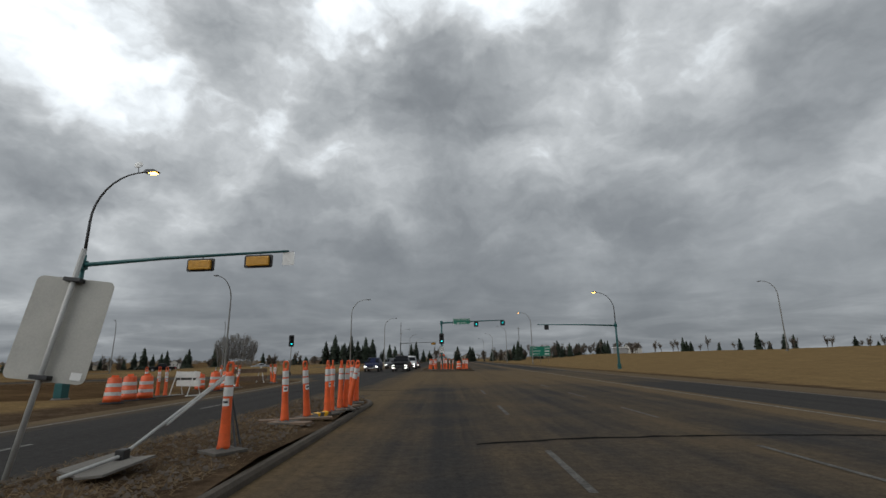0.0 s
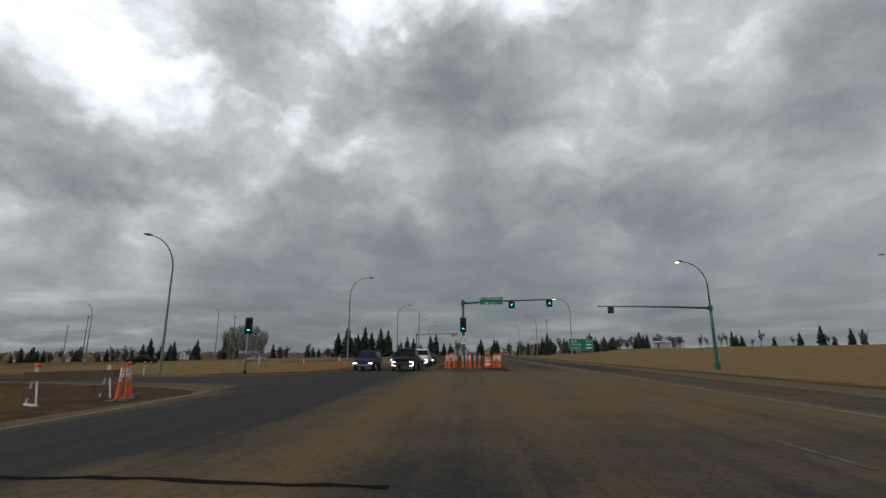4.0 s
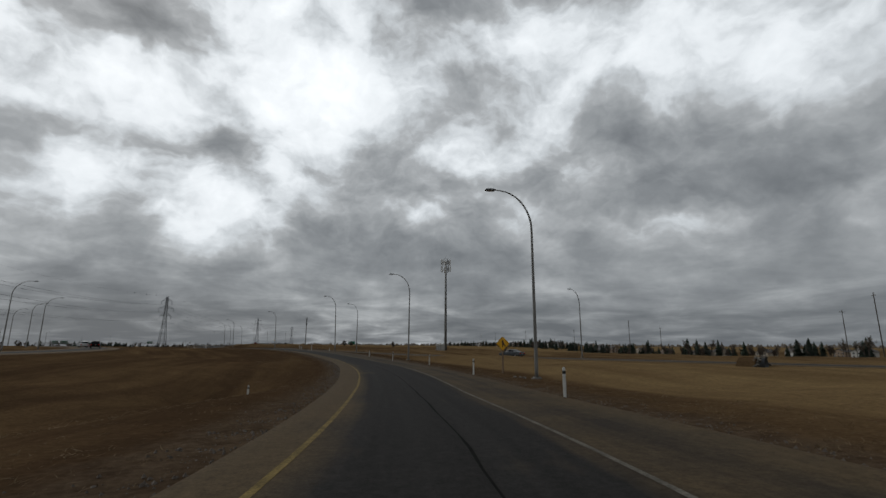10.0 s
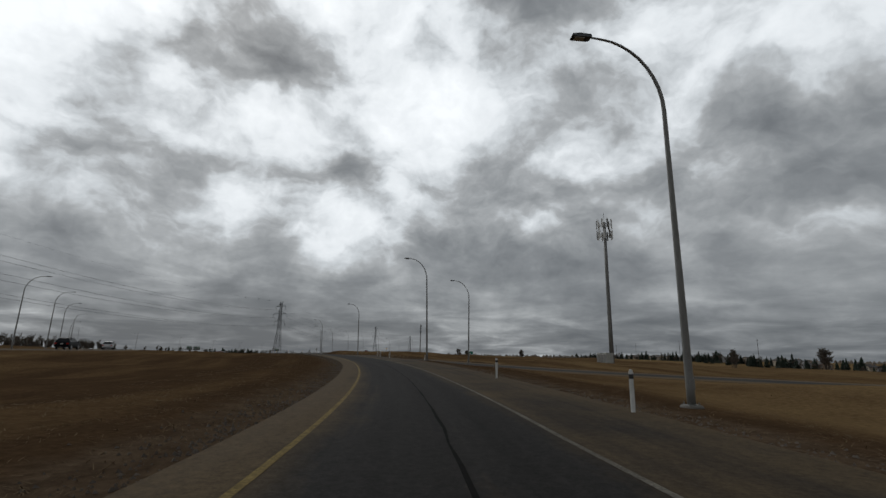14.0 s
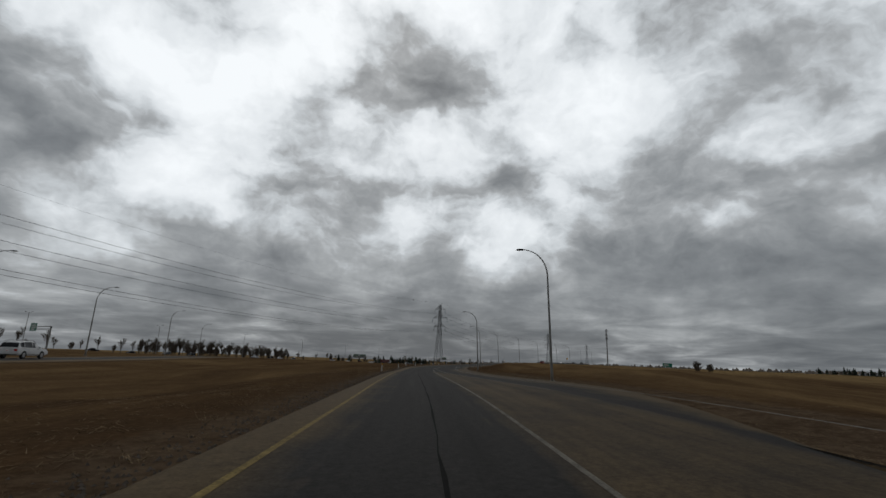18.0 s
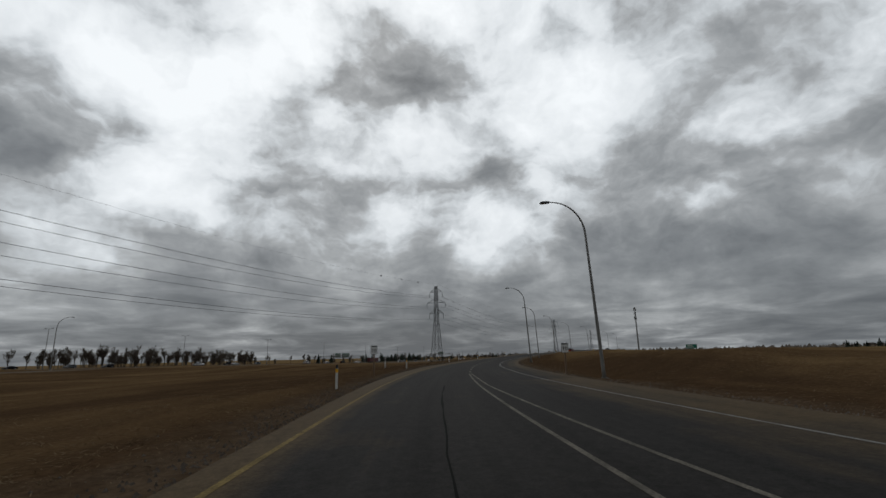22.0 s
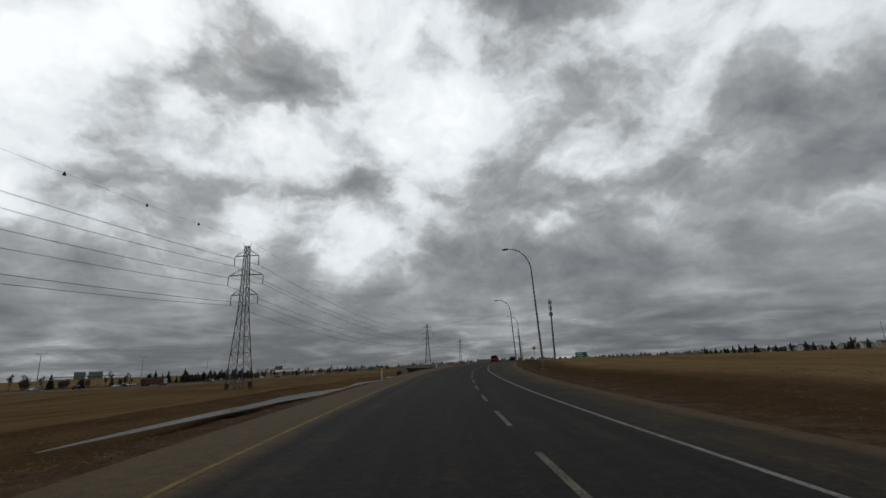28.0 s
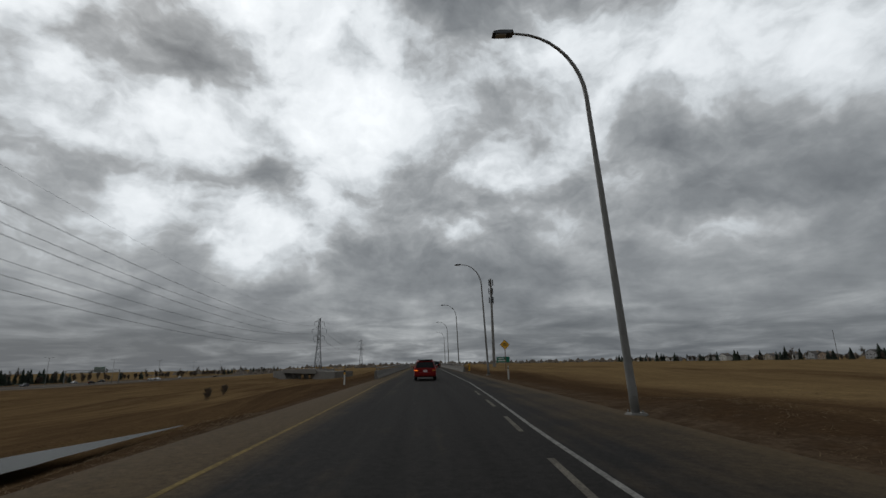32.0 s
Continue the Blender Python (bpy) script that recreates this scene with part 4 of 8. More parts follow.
for n, (x, y) in enumerate([(1.75, k * 7.6 - 24.6) for k in range(7)] + [(5.4, k * 6.35 - 13.0) for k in range(8)] + [(x, k * 9.0 + 86) for x in (5.4,) for k in range(14)]):
    painted("trim_lane_dash", [(x, y), (x, y + 1.5), (x, y + 3.0)], 0.11, M_FADED, "worn white lane dash")
painted("trim_avenue_edge", [(9.9, -50.0), (9.9, 20.0), (9.9, 90.0), (9.9, 400.0)], 0.11, M_WHITE, "worn white edge line")
for k in range(26):
    painted("trim_lane_dash", [(-7.6, 84 + k * 9.0), (-7.6, 87 + k * 9.0)], 0.11, M_FADED, "worn white lane dash")
painted("trim_lane_dash", [(-8.0, 16.0), (-8.0, 19.0)], 0.12, M_WHITE, "worn white lane dash")
painted("trim_south_dash", [(-7.9, -20.0), (-7.9, 12.0)], 0.12, M_WHITE, "worn white lane dash", dash=(3.0, 6.0))
for k in range(32):
    a = 273.6 + k * 5.98
    lane = [ramp.at(q, ip([(285, 1.9), (312, 1.65), (362, 1.6), (382, 1.55), (395, 1.43), (412, 1.25), (424, 1.48), (434, 1.6), (442, 1.95), (453, 2.42), (470, 2.9)], q)) for q in (a, a + 1.6, a + 3.2)]
    painted("trim_ramp_dash", [tuple(q) for q in lane], 0.12, M_DULL, "worn white lane dash")
painted("trim_turn_edge", [(14.4, -50.0), (14.4, 20.0), (14.4, 90.0), (14.4, 400.0)], 0.12, M_WHITE, "worn white edge line")


def tar_seam(pts, width, seed, label):
    """A dark, uneven seam of tar across or along the road."""
    r = random.Random(seed)
    p = spline([(*q, 0.0) for q in pts], 0.4)
    t = np.gradient(p, axis=0)
    t /= np.hypot(t[:, 0], t[:, 1])[:, None]
    verts, faces = [], []
    for i in range(len(p)):
        w = width * r.uniform(0.3, 0.8) / 2
        o = r.uniform(-0.2, 0.2) * width
        verts += [(p[i, 0] - t[i, 1] * (w - o), p[i, 1] + t[i, 0] * (w - o), 0.004), (p[i, 0] + t[i, 1] * (w + o), p[i, 1] - t[i, 0] * (w + o), 0.004)]
        if i:
            k = len(verts)
            faces.append((k - 4, k - 3, k - 1, k - 2))
    sheet("trim_tar_seam", verts, faces, [0] * len(verts), [(0, 0)] * len(verts), M_TAR, label, "road patch")


tar_seam([(0.6, 9.0), (3.0, 9.5), (6.0, 9.6), (10.0, 9.3), (13.5, 9.6)], 0.26, 1, "dark tar seam across the avenue")
tar_seam([(-9.0, 24.0), (-5.0, 24.3), (-1.0, 24.0)], 0.25, 3, "dark tar seam across the avenue")


def ramp_seam():
    """The dark joint that runs down the middle of the ramp's lane."""
    r = random.Random(4)
    verts, faces = [], []
    for s_ in np.arange(40, 258, 1.5):
        d = ip([(40, 0.9), (70, 0.75), (120, 0.55), (170, 0.35), (230, 0.25), (300, 0.3)], s_) + r.uniform(-0.03, 0.03)
        w = r.uniform(0.012, 0.04)
        verts += [tuple(ramp.at(s_, d - w, 0.004)), tuple(ramp.at(s_, d + w, 0.004))]
        k = len(verts)
        if k > 2:
            faces.append((k - 4, k - 3, k - 1, k - 2))
    sheet("trim_ramp_seam", verts, faces, [0] * len(verts), [(0, 0)] * len(verts), M_TAR, "dark sealed joint along the ramp", "road patch")


ramp_seam()

# ---- street furniture ----
def davit_lamp(lit_lens=False, h=12.35, reach=2.95, radius=2.6):
    """A tapered steel pole that curves over into an arm with a flat cobra head; the arm points along -x."""
    root = thing("street_lamp", "lit amber street lamp on a curved steel pole" if lit_lens else "tall grey galvanised street lamp with a curved arm", "street lamp", "street lamps")
    bm = bmesh.new()
    lathe(bm, [(0.34, -0.5), (0.34, 0.05), (0.31, 0.09)], 20)
    part("footing", bm, M_CONC, root, "round concrete footing")
    bm = bmesh.new()
    box(bm, -0.2, -0.2, 0.09, 0.2, 0.2, 0.12, 0.008)
    for sx_ in (-1, 1):
        for sy_ in (-1, 1):
            lathe(bm, [(0.022, 0.12), (0.022, 0.19)], 6, (sx_ * 0.15, sy_ * 0.15, 0))
    part("base_plate", bm, M_STEEL, root)
    z1 = h - radius
    pts = [(0, 0, 0.11), (0, 0, 0.6), (0, 0, z1 * 0.35), (0, 0, z1 * 0.7), (0, 0, z1)]
    rad = [0.125, 0.122, 0.108, 0.09, 0.074]
    for k in range(1, 10):
        a = radians(86 * k / 9)
        pts.append((-(1 - math.cos(a)) * radius * 0.9, 0, z1 + math.sin(a) * radius))
        rad.append(0.074 - 0.034 * k / 9)
    pts.append((-reach + 0.35, 0, h + 0.03))
    rad.append(0.036)
    bm = bmesh.new()
    tube(bm, pts, rad, 12)
    part("pole", bm, M_STEEL, root, smooth=True)
    bm = bmesh.new()
    box(bm, -0.09, -0.13, 0.55, 0.09, -0.105, 0.85, 0.005)
    part("hand_hole_cover", bm, M_STEEL, root)
    bm = bmesh.new()
    prism(bm, [(-reach - 0.36, h - 0.02), (-reach - 0.32, h + 0.05), (-reach - 0.05, h + 0.09), (-reach + 0.34, h + 0.07), (-reach + 0.38, h + 0.0), (-reach + 0.26, h - 0.045), (-reach - 0.26, h - 0.045)], 0.30, Matrix.Translation((0, -0.15, 0)))
    head = part("lamp_head", bm, M_DARKSTEEL, root, "flat dark lamp head")
    bm = bmesh.new()
    box(bm, -reach - 0.24, -0.11, h - 0.075, -reach + 0.12, 0.11, h - 0.045, 0.01)
    part("lens", bm, M_LITLENS if lit_lens else M_LENS, head, "glowing amber lens" if lit_lens else "")
    return root


def stand_on(x, y, turn=0.0, sink=0.02):
    return pose(x, y, height(x, y) - sink, 0, 0, turn)


RAMP_LAMPS = [(x, y) for x, y, z in PADS[:11]] + [(-515.0, -28.3), (-556.0, -26.6), (-600.0, -24.0)]
TALL = [1.0, 1.035, 1.035, 1.035, 0.968, 0.972, 0.965, 0.99, 1.05, 1.0, 1.0, 1.0, 1.0, 1.0]
# those along the merge lean a little towards the road: degrees
LEAN = [0.3, 0.0, 0.4, 1.7, 1.6, 2.3, 3.0, 2.8, 2.3, 2.7, 2.4, 1.8, 1.6, 1.6]
base_lamp = leaning_lamp = None
for (x, y), lean, tall in zip(RAMP_LAMPS, LEAN, TALL):
    s_, d_, z_ = (float(v[0]) for v in ramp.near([x], [y]))
    m = stand_on(x, y, ramp.turn(s_)) @ Matrix.Diagonal((1, 1, tall, 1))
    if lean > 1:
        m = m @ Matrix.Translation((0.08 * lean, 0, 0)) @ Matrix.Rotation(radians(-lean), 4, "Y")
        if leaning_lamp is None:
            leaning_lamp = davit_lamp(reach=2.62, radius=2.45)
            leaning_lamp.matrix_world = m
        else:
            copy_thing(leaning_lamp, m)
    elif base_lamp is None:
        base_lamp = davit_lamp()
        base_lamp.matrix_world = m
    else:
        copy_thing(base_lamp, m)
for x, y, turn in [(-121.3, 92.4, 120), (-169.6, 51.1, 116), (-80.0, 113.8, 115), (-16.5, 82.4, 180), (-16.3, 126.0, 180), (-16.3, 171.0, 180), (-16.5, 216.0, 180), (60.0, 84.0, 0),
                   (21.0, 165.0, 0), (21.0, 215.0, 0), (21.0, 265.0, 0), (-16.5, 262.0, 180), (-166.5, -23.0, -60), (-190.0, -40.0, -55), (-214.0, -60.0, -55), (-132.0, -8.0, -70),
                   (-60.0, 128.0, 110), (-250.0, -90.0, -55), (-290.0, -128.0, -50)]:
    copy_thing(base_lamp, stand_on(x, y, turn) @ Matrix.Diagonal((1, 1, 1.03 if turn == 116 else 1, 1)))
lit_lamp = davit_lamp(True)
lit_lamp.matrix_world = stand_on(21.0, 116.0, 0)


def signal_head(parent, at, facing, sections=3, green=None, body=M_BLACK, horizontal=False, back=None, arrow="left"):
    """A traffic light with visors. facing: 0 looks along -y."""
    w, step = 0.36, 0.36
    m = pose(*at, 0, 90 if horizontal else 0, facing)
    bm = bmesh.new()
    prism(bm, rounded(w + 0.24, step * sections + 0.28, 0.1), 0.02, Matrix.Translation((0, 0.12, 0)))
    bm.transform(m)
    plate = part("backboard", bm, M_BLACK, parent, "black backboard with a thin rim")
    bm = bmesh.new()
    for k in range(sections):
        z = (k - (sections - 1) / 2) * step
        box(bm, -w / 2, -0.1, z - step / 2 + 0.01, w / 2, 0.11, z + step / 2 - 0.01, 0.03)
    if back:
        box(bm, -w / 2 - 0.04, 0.145, -step * sections / 2, w / 2 + 0.04, 0.27, step * sections / 2, 0.05)
    bm.transform(m)
    house = part("signal_housing", bm, back or body, parent)
    for k in range(sections):
        z = (k - (sections - 1) / 2) * step
        bm = bmesh.new()
        lathe(bm, [(0.13, 0), (0.13, 0.02), (0.08, 0.045)], 16)
        bm.transform(m @ pose(0, -0.1, z, 90))
        glass = part("lens", bm, M_BLACK, house)
        if green == k:
            bm = bmesh.new()
            a = [(0.0, 0.105), (0.095, 0.0), (0.045, 0.0), (0.045, -0.105), (-0.045, -0.105), (-0.045, 0.0), (-0.095, 0.0)]
            prism(bm, a, 0.012, Matrix.Translation((0, -0.012, 0)))
            bm.transform(m @ Matrix.Translation((0, -0.147, z)) @ Matrix.Rotation(radians(-90 if arrow == 'left' else 0), 4, 'Y'))
            part("arrow", bm, M_SIGGREEN, glass, "lit blue-green arrow")
        bm = bmesh.new()
        n = 9
        for i in range(n):
            a, b = radians(-20 + 220 * i / n), radians(-20 + 220 * (i + 1) / n)
            q = [bm.verts.new((0.15 * math.cos(t), y, z + 0.15 * math.sin(t))) for t, y in ((a, -0.1), (b, -0.1), (b, -0.28 + 0.06 * abs(i + 1 - n / 2) / n), (a, -0.28 + 0.06 * abs(i - n / 2) / n))]
            bm.faces.new(q)
        bmesh.ops.solidify(bm, geom=bm.faces[:], thickness=0.006)
        bm.transform(m)
        part("visor", bm, M_BLACK, house)


def panel(parent, name, w, h, at, turn, face, r=0.06, rim=None, label=""):
    """A flat sign plate on at (its middle), looking along -y before it is turned."""
    m = pose(*at, 0, 0, turn)
    bm = bmesh.new()
    prism(bm, rounded(w, h, r), 0.012, Matrix.Translation((0, 0.0, 0)))
    bm.transform(m)
    p = part(name, bm, face, parent, label)
    if rim:
        bm = bmesh.new()
        o, i_ = rounded(w - 0.04, h - 0.04, r * 0.8), rounded(w - 0.09, h - 0.09, r * 0.6)
        vo = [bm.verts.new((x, -0.005, z)) for x, z in o]
        vi = [bm.verts.new((x, -0.005, z)) for x, z in i_]
        for k in range(len(vo)):
            j = (k + 1) % len(vo)
            bm.faces.new((vo[k], vo[j], vi[j], vi[k]))
        bm.transform(m)
        part("border", bm, rim, p)
    return p, m


def bars(parent, m, rows, mat_, name="lettering"):
    """Plain bars for writing that cannot be read: (x, z, width, height)."""
    for x, z, w, h in rows:
        bm = bmesh.new()
        box(bm, x - w / 2, -0.009, z - h / 2, x + w / 2, -0.004, z + h / 2)
        bm.transform(m)
        part(name, bm, mat_, parent)


def mast_signal(label, base, turn, arm_len, arm_z, pole_h, heads, lamp=None, sign=None, side=None, steel=M_TEAL, arm_rise=0.25, back=None):
    """A teal pole with a long arm along its own +x; heads: places along the arm."""
    root = thing("traffic_signal", label, "traffic signal", "traffic signals", m=stand_on(*base, turn))
    bm = bmesh.new()
    lathe(bm, [(0.34, -0.4), (0.34, 0.06), (0.3, 0.1)], 16)
    part("footing", bm, M_CONC, root)
    bm = bmesh.new()
    tube(bm, [(0, 0, 0.1), (0, 0, 0.9), (0, 0, pole_h * 0.6), (0, 0, pole_h)], [0.165, 0.155, 0.135, 0.115], 12)
    part("pole", bm, steel, root, smooth=True)
    bm = bmesh.new()
    box(bm, -0.2, -0.2, 0.1, 0.2, 0.2, 0.75, 0.04)
    part("pole_skirt", bm, steel, root)
    bm = bmesh.new()
    tube(bm, [(0, 0, arm_z), (arm_len * 0.4, 0, arm_z + arm_rise * 0.6), (arm_len, 0, arm_z + arm_rise)], [0.11, 0.085, 0.05], 10)
    part("arm", bm, steel, root, smooth=True)
    bm = bmesh.new()
    box(bm, -0.16, -0.16, arm_z - 0.22, 0.16, 0.16, arm_z + 0.22, 0.03)
    part("arm_clamp", bm, steel, root)
    for x, kind in heads:
        z = arm_z + arm_rise * min(1, x / arm_len)
        bm = bmesh.new()
        tube(bm, [(x, 0, z), (x, 0, z - 0.2)], 0.03, 8)
        part("hanger", bm, M_BLACK, root)
        if kind == "single":
            signal_head(root, (x, 0, z - 0.36), 0, 1, 0, arrow="up")
        else:
            signal_head(root, (x, 0, z - 0.42), 180 if back else 0, 3, None, horizontal=True, back=back)
    if side:
        signal_head(root, (side[0], -0.25, side[1]), 0, 3, 0)
    if lamp:
        h, reach, on = lamp
        bm = bmesh.new()
        z0, r = pole_h, 2.4
        pts, rad = [(0, 0, pole_h - 0.3), (0, 0, h - r)], [0.075, 0.06]
        for k in range(1, 9):
            a = radians(84 * k / 8)
            pts.append(((1 - math.cos(a)) * r, 0, h - r + math.sin(a) * r))
            rad.append(0.06 - 0.025 * k / 8)
        pts.append((reach - 0.2, 0, h + 0.02))
        rad.append(0.034)
        tube(bm, pts, rad, 10)
        part("lamp_arm", bm, M_DARKSTEEL, root, smooth=True)
        bm = bmesh.new()
        prism(bm, [(reach - 0.35, h - 0.02), (reach - 0.2, h + 0.10), (reach + 0.2, h + 0.10), (reach + 0.4, h), (reach + 0.3, h - 0.05), (reach - 0.2, h - 0.05)], 0.3, Matrix.Translation((0, -0.15, 0)))
        hd = part("lamp_head", bm, M_DARKSTEEL, root)
        bm = bmesh.new()
        box(bm, reach - 0.05, -0.12, h - 0.11, reach + 0.3, 0.12, h - 0.05, 0.03)
        part("lens", bm, M_LITLENS if on else M_LENS, hd, "glowing amber lens")
    return root


# the far median's pole with the street-name board
mp = mast_signal("teal signal pole with an arm on the coned median", (-0.5, 62.6), -3, 8.3, 6.45, 6.75, [(4.6, "single"), (8.1, "single")], side=(0.0, 4.4))
b1, m1 = panel(mp, "name_board", 2.25, 0.74, (2.7, -0.12, 6.62), 0, M_GREEN, 0.08, M_SIGNWHITE, "green street-name board with white letters")
letters("lettering", "ANTHONY HENDAY DR", 0.2, M_SIGNWHITE, b1, m1 @ Matrix.Translation((0, -0.006, 0.19)))
letters("lettering", "NORTH", 0.2, M_SIGNWHITE, b1, m1 @ Matrix.Translation((0.2, -0.006, -0.2)))
bm = bmesh.new()
prism(bm, [(-0.62, -0.2), (-0.46, -0.08), (-0.46, -0.16), (-0.26, -0.16), (-0.26, -0.24), (-0.46, -0.24), (-0.46, -0.32)], 0.005, Matrix.Translation((0, -0.007, 0)))
bm.transform(m1)
part("arrow", bm, M_SIGNWHITE, b1)
p2, m2 = panel(mp, "turn_sign", 0.62, 0.78, (0.0, -0.2, 3.0), 0, M_SIGNWHITE, 0.05, M_SIGNBLACK, "white no-turn sign with a dark ring")
bm = bmesh.new()
for k in range(24):
    a, b = k / 24 * math.tau, (k + 1) / 24 * math.tau
    bm.faces.new([bm.verts.new((r * math.cos(t), -0.007, 0.05 + r * math.sin(t))) for r, t in ((0.2, a), (0.2, b), (0.15, b), (0.15, a))])
bm.transform(m2)
part("ring", bm, M_SIGNBLACK, p2)

# right of the avenue: pole with arm and lit lamp
mr = mast_signal("dark teal signal pole with an arm and a lit lamp", (23.1, 64.0), 180, 10.6, 5.8, 6.2, [(9.4, "single")], lamp=(10.35, 2.5, True))
# near left: pole whose lamp and yellow-backed signals face the other way
ml = mast_signal("teal signal pole with yellow-backed signals, an arm and a lit lamp", (-17.3, 21.8), -6, 10.3, 6.2, 6.7, [(6.15, "triple"), (8.95, "triple")], lamp=(10.8, 2.9, True), back=M_AMBER_BACK, arm_rise=0.3)
signal_head(ml, (0.42, 0.0, 3.6), 180, 3, None, back=M_AMBER_BACK)
panel(ml, "small_board", 0.55, 0.62, (10.3, 0.02, 6.16), 180, M_SIGNWHITE, 0.05, None, "white board at the arm's end")
bm = bmesh.new()
tube(bm, [(2.2, 0, 10.8), (2.2, 0, 11.12)], 0.02, 6)
stem = part("sensor_stem", bm, M_DARKSTEEL, ml)
bm = bmesh.new()
lathe(bm, [(0.10, -0.05), (0.2, 0.0), (0.19, 0.04), (0.06, 0.07)], 16)
bm.transform(pose(2.2, -0.03, 11.2, 70, 0, 10))
part("sensor_dish", bm, M_SIGNWHITE, stem, "small round white dish")
# low signal at the mouth of the ramp
ls = thing("traffic_signal", "slim grey pole with a dark three-lens signal, green lit", "traffic signal", "traffic signals", m=stand_on(-18.4, 56.6, 22))
bm = bmesh.new()
tube(bm, [(0, 0, 0.05), (0, 0, 3.4)], [0.06, 0.055], 10)
part("pole", bm, M_STEEL, ls, smooth=True)
bm = bmesh.new()
box(bm, -0.2, -0.2, -0.1, 0.2, 0.2, 0.09, 0.02)
box(bm, -0.13, -0.13, 0.09, 0.13, 0.13, 0.33, 0.03)
part("base", bm, M_BLACK, ls)
signal_head(ls, (0, -0.05, 3.95), 0, 3, 0)
# far arm across the avenue
mf = mast_signal("dark signal pole with an arm and a yellow-backed signal", (-13.2, 138.0), 0, 10.5, 6.0, 6.3, [(9.6, "triple")], back=M_AMBER_BACK, steel=M_DARKSTEEL)


# ---- work-zone things ----
def delineator():
    root = thing("delineator_post", "orange plastic delineator tube with white bands on a black rubber base", "delineator", "orange delineators")
    bm = bmesh.new()
    lathe(bm, [(0.10, 0.05), (0.088, 0.1), (0.072, 0.4), (0.062, 1.12), (0.05, 1.16)], 14)
    part("tube", bm, M_ORANGE, root, smooth=True)
    bm = bmesh.new()
    tube(bm, [(-0.04, 0, 1.14), (-0.05, 0, 1.24), (-0.03, 0, 1.30), (0.03, 0, 1.30), (0.05, 0, 1.24), (0.04, 0, 1.14)], 0.02, 8)
    part("grip", bm, M_ORANGE, root)
    for z in (0.80, 0.965):
        bm = bmesh.new()
        lathe(bm, [(0.0735 - 0.008 * (z - 0.6) / 0.5, z), (0.0715 - 0.008 * (z - 0.6) / 0.5, z + 0.135)], 14)
        part("band", bm, M_REFLECT, root)
    bm = bmesh.new()
    for a in range(-3, 3):
        t0, t1 = radians(-90 + a * 14), radians(-90 + (a + 1) * 14)
        bm.faces.new([bm.verts.new((0.0735 * math.cos(t), 0.0735 * math.sin(t), z)) for t, z in ((t0, 0.66), (t1, 0.66), (t1, 0.77), (t0, 0.77))])
    tag = part("sticker", bm, M_SIGNWHITE, root)
    bm = bmesh.new()
    for a in range(-2, 2):
        t0, t1 = radians(-90 + a * 14), radians(-90 + (a + 1) * 14)
        bm.faces.new([bm.verts.new((0.0745 * math.cos(t), 0.0745 * math.sin(t), z)) for t, z in ((t0, 0.70), (t1, 0.70), (t1, 0.735), (t0, 0.735))])
    part("lettering", bm, M_SIGNBLACK, tag)
    bm = bmesh.new()
    lathe(bm, [(0.36, 0.0), (0.36, 0.035), (0.14, 0.05), (0.10, 0.075)], 4)
    bm.transform(Matrix.Rotation(radians(10), 4, "Z"))
    part("base", bm, M_SLAB, root, "flat dusty grey base")
    return root


def barrel():
    root = thing("traffic_barrel", "orange traffic barrel with white bands", "barrel", "orange barrels")
    bm = bmesh.new()
    lathe(bm, [(0.30, 0.06), (0.295, 0.25), (0.28, 0.26), (0.275, 0.48), (0.26, 0.49), (0.255, 0.7), (0.24, 0.71), (0.235, 0.92), (0.2, 0.97), (0.12, 0.98)], 20)
    part("drum", bm, M_ORANGE, root, smooth=True)
    for z, r in ((0.30, 0.284), (0.62, 0.262)):
        bm = bmesh.new()
        lathe(bm, [(r, z), (r - 0.004, z + 0.13)], 20)
        part("band", bm, M_REFLECT, root)
    bm = bmesh.new()
    box(bm, -0.12, -0.02, 0.97, 0.12, 0.02, 1.06, 0.015)
    part("grip", bm, M_ORANGE, root)
    bm = bmesh.new()
    lathe(bm, [(0.42, 0.0), (0.41, 0.04), (0.31, 0.065)], 16)
    part("base", bm, M_RUBBER, root)
    return root


def barricade():
    root = thing("barricade", "white folding barricade with two boards on splayed legs", "barricade", "barricades")
    for x in (-0.55, 0.55):
        for y in (-1, 1):
            bm = bmesh.new()
            tube(bm, [(x, y * 0.36, 0.0), (x, y * 0.05, 1.12)], 0.03, 4)
            part("leg", bm, M_WHITEPOST, root)
        bm = bmesh.new()
        box(bm, x - 0.03, -0.42, -0.01, x + 0.03, 0.42, 0.04, 0.01)
        part("foot", bm, M_WHITEPOST, root)
    for z in (0.95, 0.55):
        bm = bmesh.new()
        box(bm, -0.75, -0.16 if z < 0.9 else -0.09, z - 0.14, 0.75, -0.13 if z < 0.9 else -0.06, z + 0.14, 0.006)
        part("board", bm, M_WHITEPOST, root)
    return root


def upright(x, y, lean_seed, sink=0.0, base_z=None):
    r = random.Random(lean_seed)
    return pose(x, y, (height(x, y) if base_z is None else base_z) - sink, r.uniform(-7, 7), r.uniform(-7, 7), r.uniform(0, 90))


